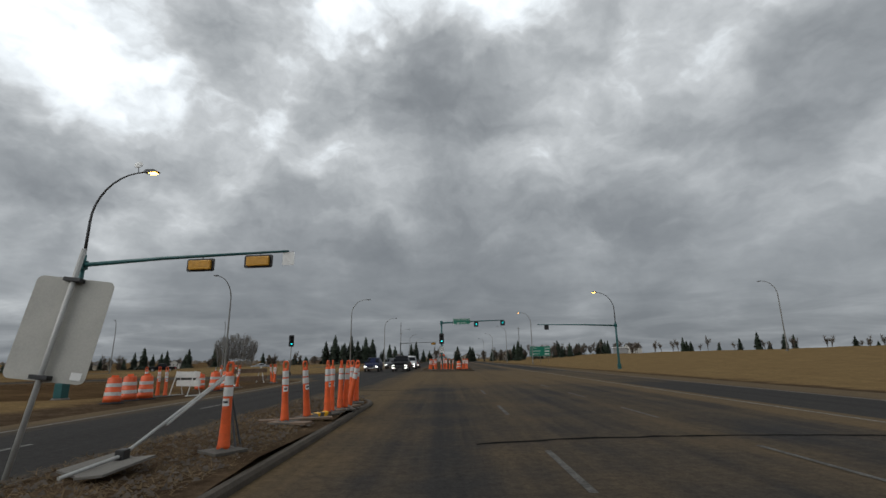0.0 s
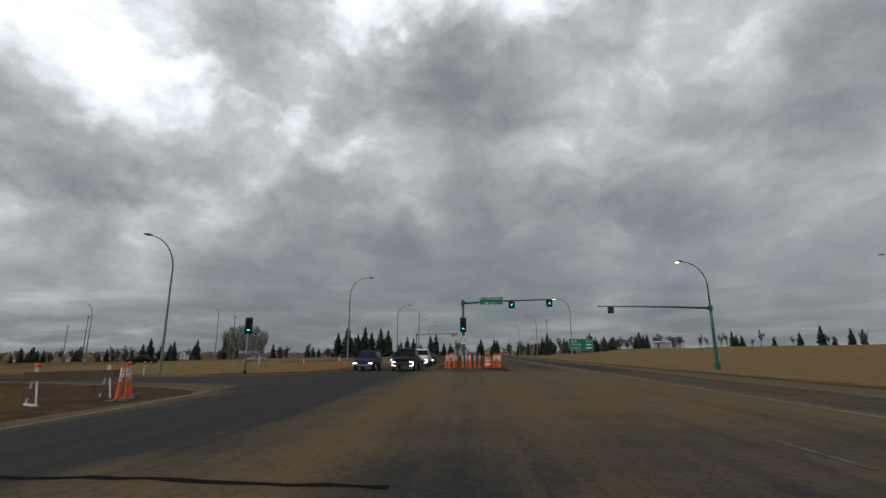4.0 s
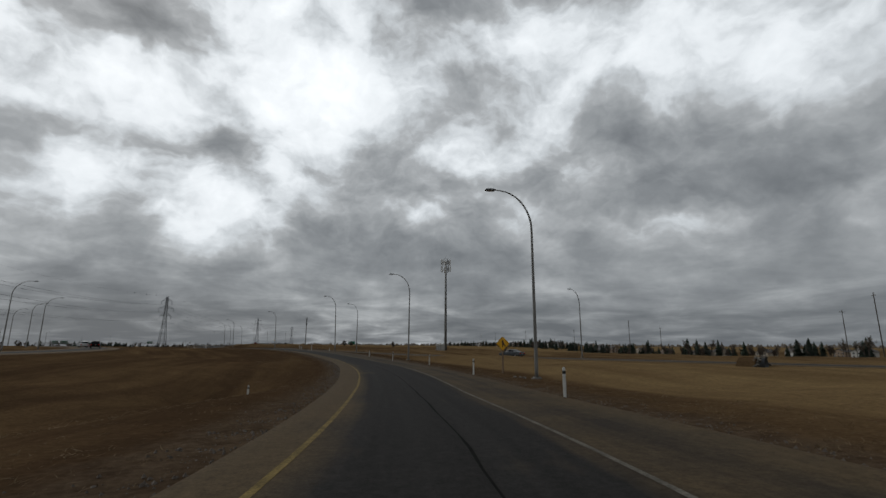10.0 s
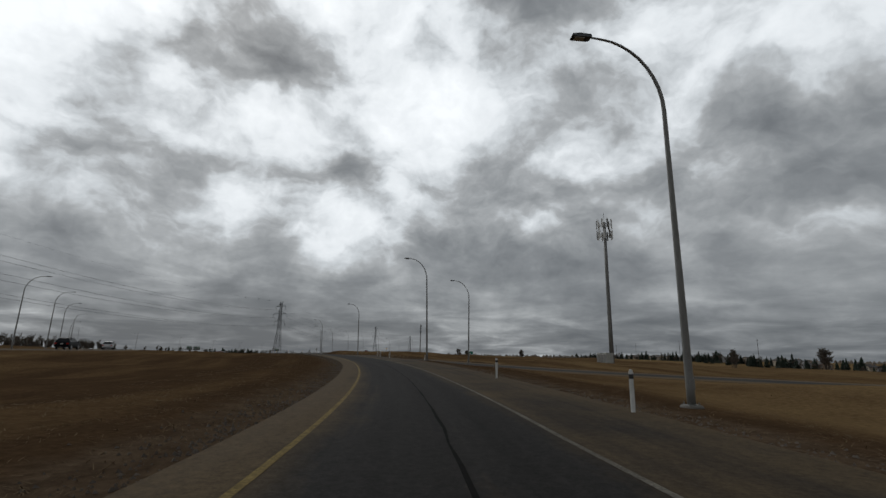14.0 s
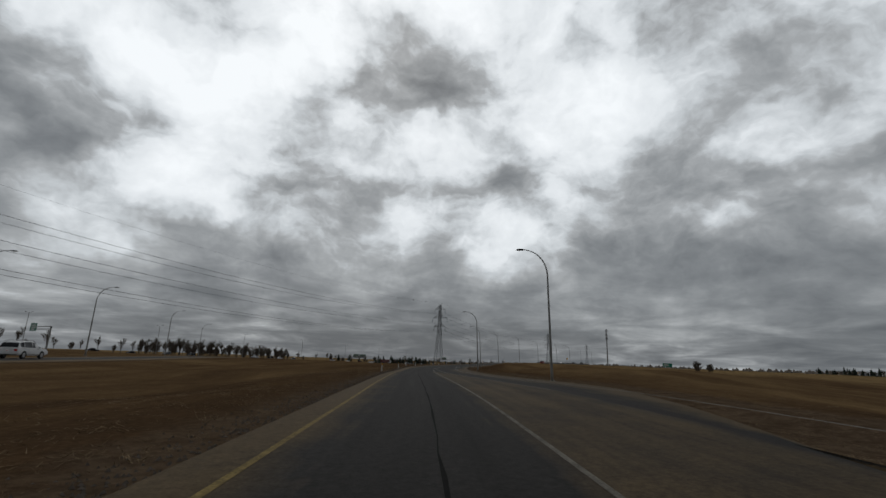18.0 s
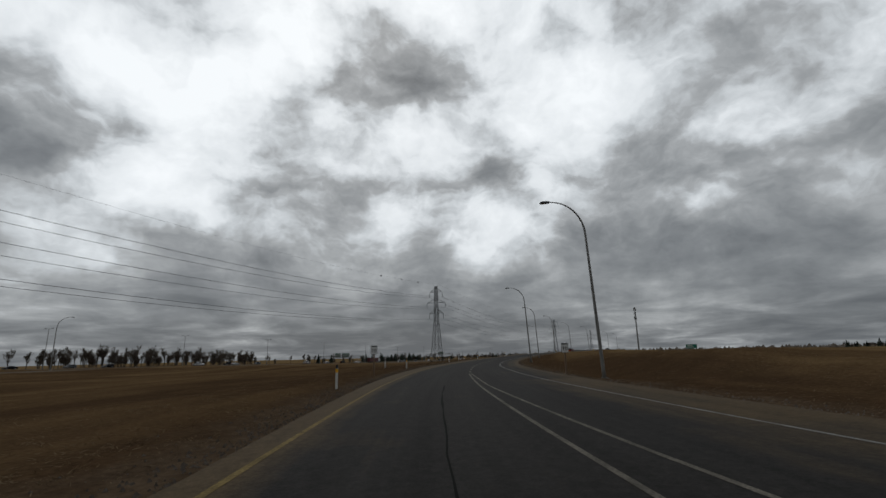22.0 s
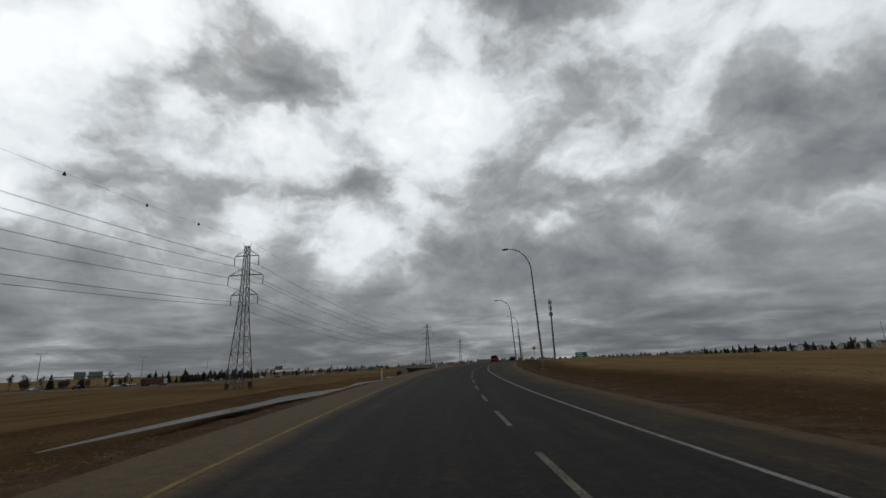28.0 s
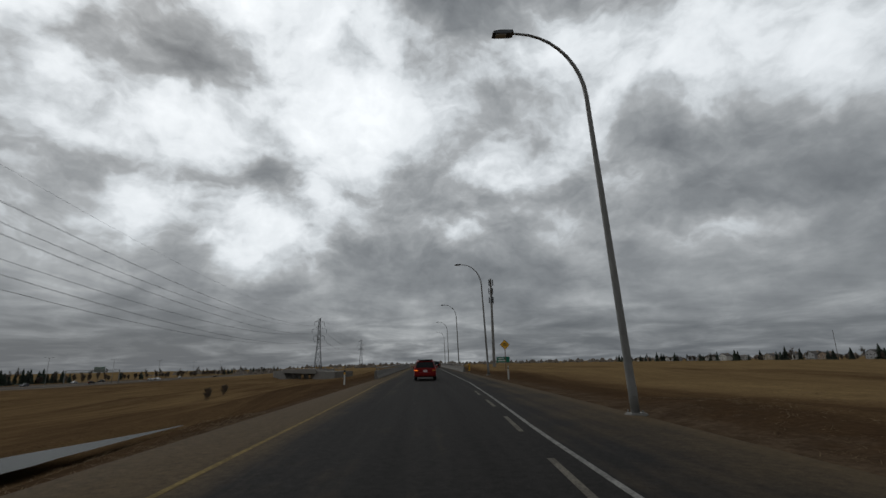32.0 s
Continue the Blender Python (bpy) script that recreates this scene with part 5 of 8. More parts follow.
MED_Z = 0.19
first_tube = delineator()
tubes = [(-3.27, 7.46, 0), (-3.45, 10.7, -2), (-3.19, 11.5, -6), (-2.92, 12.3, -2.5), (-2.9, 12.6, 2), (-2.82, 13.3, 0), (-2.74, 13.5, -4), (-2.76, 14.15, -11), (-2.95, 15.2, -3), (-2.79, 15.4, -2)]
for k, (x, y, lean) in enumerate(tubes):
    m = pose(x, y, MED_Z, 0, lean, 25 * k)
    if k == 0:
        first_tube.matrix_world = m
    else:
        copy_thing(first_tube, m)
for k, (x, y) in enumerate([(-2.07, 60.2), (-1.84, 60.4), (-1.71, 59.3), (-1.33, 59.3), (-1.16, 59.6), (-0.44, 63.0), (-0.36, 64.2), (-0.53, 59.3), (-0.17, 60.0), (0.05, 59.8), (0.14, 59.2), (0.49, 59.3), (0.84, 59.3),
                            (2.06, 59.3), (2.22, 59.4), (2.46, 59.9), (2.66, 60.1), (2.62, 59.3), (2.5, 61.2), (-2.08, 74.0), (-1.85, 76.5), (-2.15, 66.6), (-2.1, 68.0), (-2.3, 70.5), (-2.4, 79.5), (-2.4, 85.0), (-2.4, 90.0)]):
    copy_thing(first_tube, upright(x, y, k + 40, base_z=MED_Z))
for k, (x, y) in enumerate([(-13.4, 21.6), (-13.0, 21.9), (-12.7, 22.0), (-12.8, 27.2), (-12.6, 29.2), (-12.1, 34.1), (-12.5, 35.1), (-12.9, 35.8), (-14.5, 59.6), (-13.0, 66.0), (-12.9, 65.4), (-13.9, 31.0)]):
    copy_thing(first_tube, upright(x, y, k + 80))
first_barrel = barrel()
first_barrel.matrix_world = upright(-12.75, 18.6, 3, 0.01)
for k, (x, y) in enumerate([(-13.0, 19.9), (-12.8, 20.7), (-12.5, 26.2), (-12.8, 28.2), (-15.5, 30.5)]):
    copy_thing(first_barrel, stand_on(x, y, k * 30, 0.01))
copy_thing(first_barrel, pose(1.62, 59.4, MED_Z, 0, 0, 20))
for x, y in ((-2.5, 88.0), (-2.45, 92.0), (-2.0, 89.5), (-2.5, 97.0), (-2.1, 95.0)):
    copy_thing(first_barrel, pose(x, y, MED_Z, 0, 0, x * 50))
bar_a = barricade()
bar_a.matrix_world = stand_on(-12.3, 22.9, 160, 0.0)
copy_thing(bar_a, stand_on(-12.4, 96.0, 80, 0.0))


def board_barricade():
    root = thing("barricade", "long yellow-brown board barricade with an amber flasher", "barricade", "barricades", m=stand_on(-14.2, 34.6, 62))
    for x in (-1.1, 1.1):
        for y in (-1, 1):
            bm = bmesh.new()
            tube(bm, [(x, y * 0.42, 0.0), (x, y * 0.04, 1.25)], 0.035, 4)
            part("leg", bm, M_WHITEPOST, root)
        bm = bmesh.new()
        box(bm, x - 0.04, -0.5, -0.02, x + 0.04, 0.5, 0.05, 0.01)
        part("foot", bm, M_WHITEPOST, root)
    for z in (0.95, 0.42):
        bm = bmesh.new()
        box(bm, -1.5, -0.22, z - 0.15, 1.5, -0.18, z + 0.15, 0.006)
        part("board", bm, M_WOOD, root, "plain sandy-yellow board")
    bm = bmesh.new()
    lathe(bm, [(0.09, -0.05), (0.1, 0.0), (0.08, 0.05)], 14, (-1.1, -0.05, 1.32))
    part("flasher", bm, M_ORANGE, root)


board_barricade()


def sign_from_behind():
    """A large road sign on a leaning pole, seen from its back."""
    root = thing("road_sign", "large grey sign back on a leaning steel pole", "road sign", m=pose(-5.1, 5.88, 0.12, -4, 6.5, 4) @ Matrix.Scale(0.935, 4))
    bm = bmesh.new()
    tube(bm, [(0, 0, -0.15), (0, 0, 3.12)], 0.036, 10)
    part("pole", bm, M_PALESTEEL, root, smooth=True)
    bm = bmesh.new()
    prism(bm, rounded(1.08, 1.42, 0.09), 0.006, Matrix.Translation((0.0, 0.06, 1.98)))
    part("plate", bm, M_SIGNBACK, root, "plain grey back of the plate")
    for z in (1.32, 2.66):
        bm = bmesh.new()
        box(bm, -0.12, -0.05, z - 0.03, 0.12, 0.06, z + 0.03, 0.012)
        part("clamp", bm, M_BLACK, root)
    bm = bmesh.new()
    box(bm, 0.34, 0.052, 1.32, 0.48, 0.058, 1.42)
    part("sticker", bm, M_SIGNWHITE, root)


def fallen_stand():
    """A sign stand that has tipped over: ballast plates, a long tube and folded legs."""
    root = thing("sign_stand", "tipped portable sign stand with grey ballast plates and folded legs", "sign stand", m=pose(-4.15, 6.3, MED_Z, 0, 0, 0) @ Matrix.Scale(0.935, 4))
    for k, (x, y, a) in enumerate(((-0.15, 0.0, -14), (0.28, -0.28, -10))):
        bm = bmesh.new()
        box(bm, -0.2, -0.42, 0.0, 0.2, 0.42, 0.035, 0.01)
        bm.transform(pose(x, y, 0.06 + 0.03 * k, 5, 10 - 16 * k, a))
        part("ballast_plate", bm, M_CONC, root)
    bm = bmesh.new()
    tube(bm, [(-0.12, -0.72, 0.07), (0.1, 0.05, 0.18), (0.6, 1.3, 0.98)], 0.026, 8)
    part("tube", bm, M_PALESTEEL, root)
    for dx in (0.0, 0.05):
        bm = bmesh.new()
        tube(bm, [(0.3 + dx, 0.6, 0.5), (0.78 + dx, 1.5, 1.2)], 0.02, 6)
        part("folded_leg", bm, M_PALESTEEL, root)
    for x, y in ((0.72, 1.55), (1.05, 1.45), (0.98, 1.8)):
        bm = bmesh.new()
        tube(bm, [(0.8, 1.5, 1.16), (x, y, 0.0)], 0.018, 6)
        part("leg", bm, M_DARKSTEEL, root)
    bm = bmesh.new()
    box(bm, 0.03, 0.0, 0.12, 0.16, 0.14, 0.26, 0.02)
    part("clamp", bm, M_BLACK, root)


sign_from_behind()
fallen_stand()


def plank(x, y, turn, w=0.24, n=1.6):
    bm = bmesh.new()
    box(bm, -n / 2, -w / 2, 0.0, n / 2, w / 2, 0.045, 0.006)
    root = thing("plank", "weathered grey-brown plank lying on the median", "plank", "planks on the median", m=pose(x, y, MED_Z - 0.005, 0, 0, turn))
    part("board", bm, M_WOOD, root)


plank(-3.35, 11.2, 20)
plank(-3.05, 12.5, 64)
plank(-2.75, 13.9, 72, 0.3, 1.2)
plank(-3.3, 10.6, -14, 0.3, 0.9)


def hazard_block(x, y, turn):
    """A low moulded block with yellow stripes, lying loose on the earth."""
    root = thing("kerb_block", "grey rubber kerb block with worn yellow stripes on the median", "kerb block", m=pose(x, y, MED_Z - 0.01, 3, -4, turn))
    bm = bmesh.new()
    prism(bm, [(-0.36, 0.0), (0.36, 0.0), (0.34, 0.06), (0.30, 0.085), (-0.30, 0.085), (-0.34, 0.06)], 0.2)
    part("block", bm, M_SLAB, root)
    for k in range(3):
        bm = bmesh.new()
        q = -0.26 + 0.2 * k
        prism(bm, [(q, 0.001), (q + 0.1, 0.001), (q + 0.14, 0.084), (q + 0.04, 0.084)], 0.006, Matrix.Translation((0, -0.0065, 0)))
        box(bm, q + 0.04, 0.0, 0.0855, q + 0.14, 0.2, 0.0885)
        part("stripe", bm, M_SIGNYELLOW, root)


hazard_block(-3.0, 11.75, 38)


def work_sign(x, y, turn):
    """An orange diamond with two flags on a low stand."""
    root = thing("work_sign", "diamond roadwork sign seen from its pale grey back, with orange flags", "road sign", m=stand_on(x, y, turn))
    bm = bmesh.new()
    prism(bm, rounded(1.2, 1.2, 0.06), 0.012)
    bm.transform(Matrix.Translation((0, 0, 1.75)) @ Matrix.Rotation(radians(45), 4, "Y"))
    part("plate", bm, M_ORANGE, root)
    bm = bmesh.new()
    prism(bm, rounded(1.19, 1.19, 0.06), 0.008)
    bm.transform(Matrix.Translation((0, 0.018, 1.75)) @ Matrix.Rotation(radians(45), 4, "Y"))
    part("plate_back", bm, M_SIGNBACK, root, "pale grey back of the plate")
    bm = bmesh.new()
    tube(bm, [(0, 0.05, 0.1), (0, 0.05, 2.7)], 0.03, 6)
    part("mast", bm, M_STEEL, root)
    for side in (-1, 1):
        bm = bmesh.new()
        tube(bm, [(0, 0.05, 0.35), (side * 0.8, -0.4, 0.02)], 0.022, 6)
        part("leg", bm, M_STEEL, root)
        bm = bmesh.new()
        tube(bm, [(0, 0.05, 0.35), (side * 0.8, 0.5, 0.02)], 0.022, 6)
        part("leg", bm, M_STEEL, root)
        bm = bmesh.new()
        prism(bm, [(side * 0.1, 2.6), (side * 0.25, 3.05), (side * 0.72, 2.9), (side * 0.6, 2.45)], 0.02, Matrix.Translation((0, 0.04, 0)))
        part("flag", bm, M_ORANGE, root)


work_sign(-1.0, 125.0, 176)


# ---- medians with kerbs ----
def median(name, outline, label):
    """A raised island: earth inside a rounded concrete kerb."""
    c = np.array(outline)
    mid = c.mean(0)
    bm = bmesh.new()
    kerb = [(0.0, -0.1), (0.01, 0.07), (0.05, 0.115), (0.14, 0.12), (0.17, 0.08)]
    rings = []
    n = len(c)
    nrm = []
    for i in range(n):
        t = c[(i + 1) % n] - c[i - 1]
        v = np.array([-t[1], t[0]]) / (np.hypot(*t) + 1e-9)
        nrm.append(v if np.dot(v, mid - c[i]) > 0 else -v)
    for off, z in kerb:
        rings.append([bm.verts.new((*(c[i] + nrm[i] * off), z)) for i in range(n)])
    for a, b in zip(rings, rings[1:]):
        for i in range(n):
            bm.faces.new((a[i], a[(i + 1) % n], b[(i + 1) % n], b[i]))
    bmesh.ops.recalc_face_normals(bm, faces=bm.faces)
    k = tagged(obj("trim_kerb_" + name, bm, M_KERB), "worn, stained concrete kerb", "kerb", kind="structure")
    bm = bmesh.new()
    f = bm.faces.new([bm.verts.new((*(c[i] + nrm[i] * 0.165), MED_Z - 0.02)) for i in range(n)])
    if f.normal.z < 0:
        f.normal_flip()
    bmesh.ops.triangulate(bm, faces=bm.faces)
    bmesh.ops.subdivide_edges(bm, edges=[e for e in bm.edges if e.calc_length() > 1.2], cuts=2, use_grid_fill=True)
    for v in bm.verts:
        e = min(np.hypot(*(c - np.array(v.co.xy)).T))
        v.co.z += 0.05 * noise.noise(v.co * 1.3) * min(1, e) - 0.12 * max(0.0, 1 - e / 0.45)
    me = obj("ground_" + name, bm, M_GRASS)
    at = me.data.attributes.new("earth", "FLOAT", "POINT")
    at.data.foreach_set("value", [0.75] * len(me.data.vertices))
    tagged(me, label, "ground", kind="structure")


def nose(x0, x1, y_front, y_back, r_side, toward):
    """An island outline with a rounded nose at y_front."""
    out, mid, half = [], (x0 + x1) / 2, (x1 - x0) / 2
    for k in range(13):
        a = math.pi * k / 12
        out.append((mid - half * math.cos(a), y_front + toward * r_side * (math.sin(a) - 1)))
    for k in range(1, 12):
        t = k / 12
        out.append((x1, y_front - toward * r_side + (y_back - y_front + toward * r_side) * t))
    out.append((x1, y_back))
    out.append((x0, y_back))
    for k in range(1, 12):
        t = 1 - k / 12
        out.append((x0, y_front - toward * r_side + (y_back - y_front + toward * r_side) * t))
    return out


median("near", nose(-5.25, -2.42, 18.5, -50.0, 2.2, 1), "bare earth and dead grass on the near median")
median("far", nose(-3.2, 3.6, 58.2, 330.0, 1.3, -1), "bare earth and dead grass on the far median")

# ---- roadside posts and signs ----
def marker_post(kind):
    root = thing("marker_post", {"white": "white plastic marker post with a dark band", "hazard": "white marker post with a black and yellow cap"}[kind], "marker post", "marker posts")
    bm = bmesh.new()
    prism(bm, [(-0.055, -0.3), (0.055, -0.3), (0.055, 1.08), (0.03, 1.14), (-0.03, 1.14), (-0.055, 1.08)], 0.035, Matrix.Translation((0, -0.0175, 0)))
    part("post", bm, M_WHITEPOST, root)
    bm = bmesh.new()
    if kind == "white":
        box(bm, -0.058, -0.0205, 0.9, 0.058, 0.0205, 1.02)
        part("band", bm, M_BLACK, root)
    else:
        box(bm, -0.06, -0.022, 0.78, 0.06, 0.022, 0.96)
        part("band", bm, M_SIGNYELLOW, root)
        bm = bmesh.new()
        box(bm, -0.06, -0.022, 0.97, 0.06, 0.022, 1.15)
        part("cap", bm, M_BLACK, root)
    return root


post_w, post_h = marker_post("white"), marker_post("hazard")
first = {"white": post_w, "hazard": post_h}
used = set()
POSTS = [("hazard", 229, -4.7), ("hazard", 257, -5.0), ("hazard", 290.4, -6.2), ("hazard", 323, -6.0), ("hazard", 357, -6.3), ("hazard", 391, -5.8), ("hazard", 427, -6.2), ("hazard", 475, -6.4),
         ("white", 289.9, -8.7), ("white", 340, -7.4), ("white", 26, 6.9), ("white", 53.8, 6.2), ("white", 70.7, 6.5), ("white", 89.7, 7.1), ("white", 104.3, 5.9), ("white", 118, 5.6),
         ("white", 158.5, 5.7), ("white", 170.8, 7.1), ("white", 170.0, 7.3), ("white", 167.5, 14.2), ("white", 478, 7.4)]
for kind, s_, d_ in POSTS:
    p = ramp.at(s_, d_)
    m = pose(p.x, p.y, height(p.x, p.y), 0, 0, ramp.turn(s_))
    if kind not in used:
        used.add(kind)
        first[kind].matrix_world = m
    else:
        copy_thing(first[kind], m)
copy_thing(post_w, stand_on(-22.6, 68.5, 20))
copy_thing(post_w, stand_on(-74.7, 44.9, 80))


def wood_sign(label, at, turn, w, h, z, face, rim, post_h, diamond=False):
    root = thing("road_sign", label, "road sign", "road signs", m=stand_on(*at, turn))
    bm = bmesh.new()
    box(bm, -0.05, 0.02, -0.4, 0.05, 0.12, post_h, 0.01)
    part("post", bm, M_WOOD, root)
    bm = bmesh.new()
    prism(bm, rounded(w, h, 0.06), 0.012)
    m = Matrix.Translation((0, 0, z)) @ (Matrix.Rotation(radians(45), 4, "Y") if diamond else Matrix())
    bm.transform(m)
    plate = part("plate", bm, face, root)
    bm = bmesh.new()
    o, i_ = rounded(w - 0.03, h - 0.03, 0.05), rounded(w - 0.07, h - 0.07, 0.04)
    vo = [bm.verts.new((x, -0.004, q)) for x, q in o]
    vi = [bm.verts.new((x, -0.004, q)) for x, q in i_]
    for k in range(len(vo)):
        j = (k + 1) % len(vo)
        bm.faces.new((vo[k], vo[j], vi[j], vi[k]))
    bm.transform(m)
    part("border", bm, rim, plate)
    return root, plate


def merge_symbol(plate, z):
    bm = bmesh.new()
    prism(bm, [(-0.045, -0.27), (0.045, -0.27), (0.045, 0.10), (0.11, 0.10), (0.0, 0.29), (-0.11, 0.10), (-0.045, 0.10)], 0.004, Matrix.Translation((0, -0.006, z)))
    part("arrow", bm, M_SIGNBLACK, plate)
    bm = bmesh.new()
    prism(bm, [(0.045, -0.05), (0.2, -0.24), (0.26, -0.18), (0.045, 0.07)], 0.004, Matrix.Translation((0, -0.006, z)))
    part("branch", bm, M_SIGNBLACK, plate)


mz = 1.28 - height(-75.2, 63.4)
r_, pl = wood_sign("yellow diamond merge sign on a brown wooden post", (-75.2, 63.4), ramp.turn(72), 0.80, 0.80, mz, M_SIGNYELLOW, M_SIGNBLACK, mz + 0.4, True)
merge_symbol(pl, mz)
for x, y, s_, z_ in ((-257.86, -20.07, 271.5, 2.02), (-261.14, -5.54, 269.2, 1.9)):
    r_, pl = wood_sign("white rectangular 70 speed sign on a brown wooden post", (x, y), ramp.turn(s_), 0.56, 0.70, z_, M_SIGNWHITE, M_SIGNBLACK, z_ + 0.35)
    letters("numeral", "70", 0.40, M_SIGNBLACK, pl, Matrix.Translation((0, -0.006, z_ - 0.08)))
    bars(pl, Matrix.Translation((0, 0, z_ + 0.27)), [(0, 0, 0.4, 0.07)], M_SIGNBLACK)
wz = 4.75 - height(-486.0, -25.0)
r_, pl = wood_sign("yellow diamond warning sign on a post before the bridge", (-486.0, -25.0), ramp.turn(486), 0.95, 0.95, wz, M_SIGNYELLOW, M_SIGNBLACK, wz + 0.5, True)
bars(pl, Matrix.Translation((0, 0, wz)), [(0, 0.12, 0.5, 0.1), (0, -0.08, 0.56, 0.1)], M_SIGNBLACK)


def guide_sign(label, at, turn, w, h, z, rows, posts=3):
    root = thing("guide_sign", label, "road sign", "green guide signs", m=stand_on(*at, turn))
    for k in range(posts):
        x = (k / (posts - 1) - 0.5) * w * 0.8
        bm = bmesh.new()
        box(bm, x - 0.07, 0.03, -0.4, x + 0.07, 0.17, z + h / 2 - 0.1, 0.01)
        part("post", bm, M_WOOD, root)
    pl, m = panel(root, "board", w, h, (0, 0, z), 0, M_GREEN, 0.12, M_SIGNWHITE)
    bars(pl, m, rows, M_SIGNWHITE)
    return root


gs = guide_sign("green guide sign with three rows of white lettering in dry grass", (23.4, 118.5), -6, 4.9, 2.36, 3.0,
                [(1.6, 0.0, 1.05, 0.24), (1.6, -0.68, 1.05, 0.24)])
board = [o for o in gs.children if o.name.startswith("board")][0]
for text, x, z in (("178 St", -1.4, 3.68), ("1.5 km", 1.6, 3.68), ("170/159 St", -0.95, 3.0), ("Fox Drive", -1.1, 2.32)):
    letters("lettering", text, 0.47, M_SIGNWHITE, board, Matrix.Translation((x, -0.006, z)))
guide_sign("large green guide sign far beyond the bridge", (-790.0, 37.0), 88, 10.4, 4.2, 4.2 - height(-790.0, 37.0), [(-1.9, 0.9, 4.6, 0.65), (-1.1, -0.8, 5.8, 0.65)])


# ---- masts ----
def cell_tower():
    x, y = -197.5, 80.4
    root = thing("cell_tower", "tall grey monopole with clusters of white panel antennas", "antenna mast", m=stand_on(x, y, 0))
    h = 30.6
    bm = bmesh.new()
    tube(bm, [(0, 0, -0.2), (0, 0, 8), (0, 0, 18), (0, 0, h)], [0.48, 0.42, 0.36, 0.30], 16)
    part("pole", bm, M_STEEL, root, smooth=True)
    bm = bmesh.new()
    tube(bm, [(0, 0, h), (0, 0, h + 2.2)], 0.035, 6)
    part("lightning_rod", bm, M_STEEL, root)
    for zc in (h - 0.6, h - 3.0):
        bm = bmesh.new()
        pts = [(1.5 * math.cos(radians(60 * k)), 1.5 * math.sin(radians(60 * k)), zc) for k in range(6)]
        for a, b in zip(pts, pts[1:] + pts[:1]):
            tube(bm, [a, b], 0.045, 6)
        for a in pts[::2]:
            tube(bm, [(0, 0, zc), a], 0.06, 6)
        part("platform", bm, M_STEEL, root)
        for k in range(9):
            a = radians(40 * k + (10 if zc > h - 1 else 25))
            bm = bmesh.new()
            box(bm, -0.16, -0.08, -1.0, 0.16, 0.08, 1.0, 0.03)
            bm.transform(Matrix.Translation((1.62 * math.cos(a), 1.62 * math.sin(a), zc + 0.1)) @ Matrix.Rotation(a + radians(90), 4, "Z"))
            part("panel_antenna", bm, M_SIGNWHITE if k % 3 else M_STEEL, root)
    for a0 in (0.6, 2.4):
        bm = bmesh.new()
        tube(bm, [(0.46 * math.cos(a0), 0.46 * math.sin(a0), 0.3), (0.36 * math.cos(a0), 0.36 * math.sin(a0), h - 1)], 0.05, 5)
        part("cable_run", bm, M_BLACK, root)
    hut = thing("equipment_hut", "low grey equipment cabinets beside the mast", "cabinet", m=stand_on(x + 3.2, y - 2.5, 12))
    for k in range(3):
        bm = bmesh.new()
        box(bm, k * 1.5 - 1.6, -0.7, -0.1, k * 1.5 - 0.2, 0.7, 2.0 - 0.2 * (k == 1), 0.04)
        c = part("cabinet", bm, M_SIGNBACK, hut)
        bm = bmesh.new()
        box(bm, k * 1.5 - 1.5, -0.73, 0.15, k * 1.5 - 0.3, -0.705, 1.7, 0.01)
        part("door", bm, M_STEEL, c)


def far_mast():
    root = thing("radio_mast", "slim grey mast with stacked antennas at its top", "antenna mast", m=stand_on(-580.8, -9.0, 0))
    bm = bmesh.new()
    tube(bm, [(0, 0, -0.5), (0, 0, 12), (0, 0, 30)], [0.55, 0.45, 0.3], 10)
    part("pole", bm, M_STEEL, root)
    for k, z in enumerate((22.5, 25.5, 28.5)):
        for j in range(3):
            a = radians(120 * j + 30 * k)
            bm = bmesh.new()
            box(bm, -0.2, -0.12, -1.1, 0.2, 0.12, 1.1, 0.03)
            bm.transform(Matrix.Translation((0.75 * math.cos(a), 0.75 * math.sin(a), z)) @ Matrix.Rotation(a + radians(90), 4, "Z"))
            part("panel_antenna", bm, M_DARKSTEEL, root)
            bm = bmesh.new()
            tube(bm, [(0, 0, z), (0.7 * math.cos(a), 0.7 * math.sin(a), z)], 0.05, 5)
            part("bracket", bm, M_DARKSTEEL, root)


ARMS = [(0.93, 4.1), (0.79, 5.9), (0.65, 4.5)]


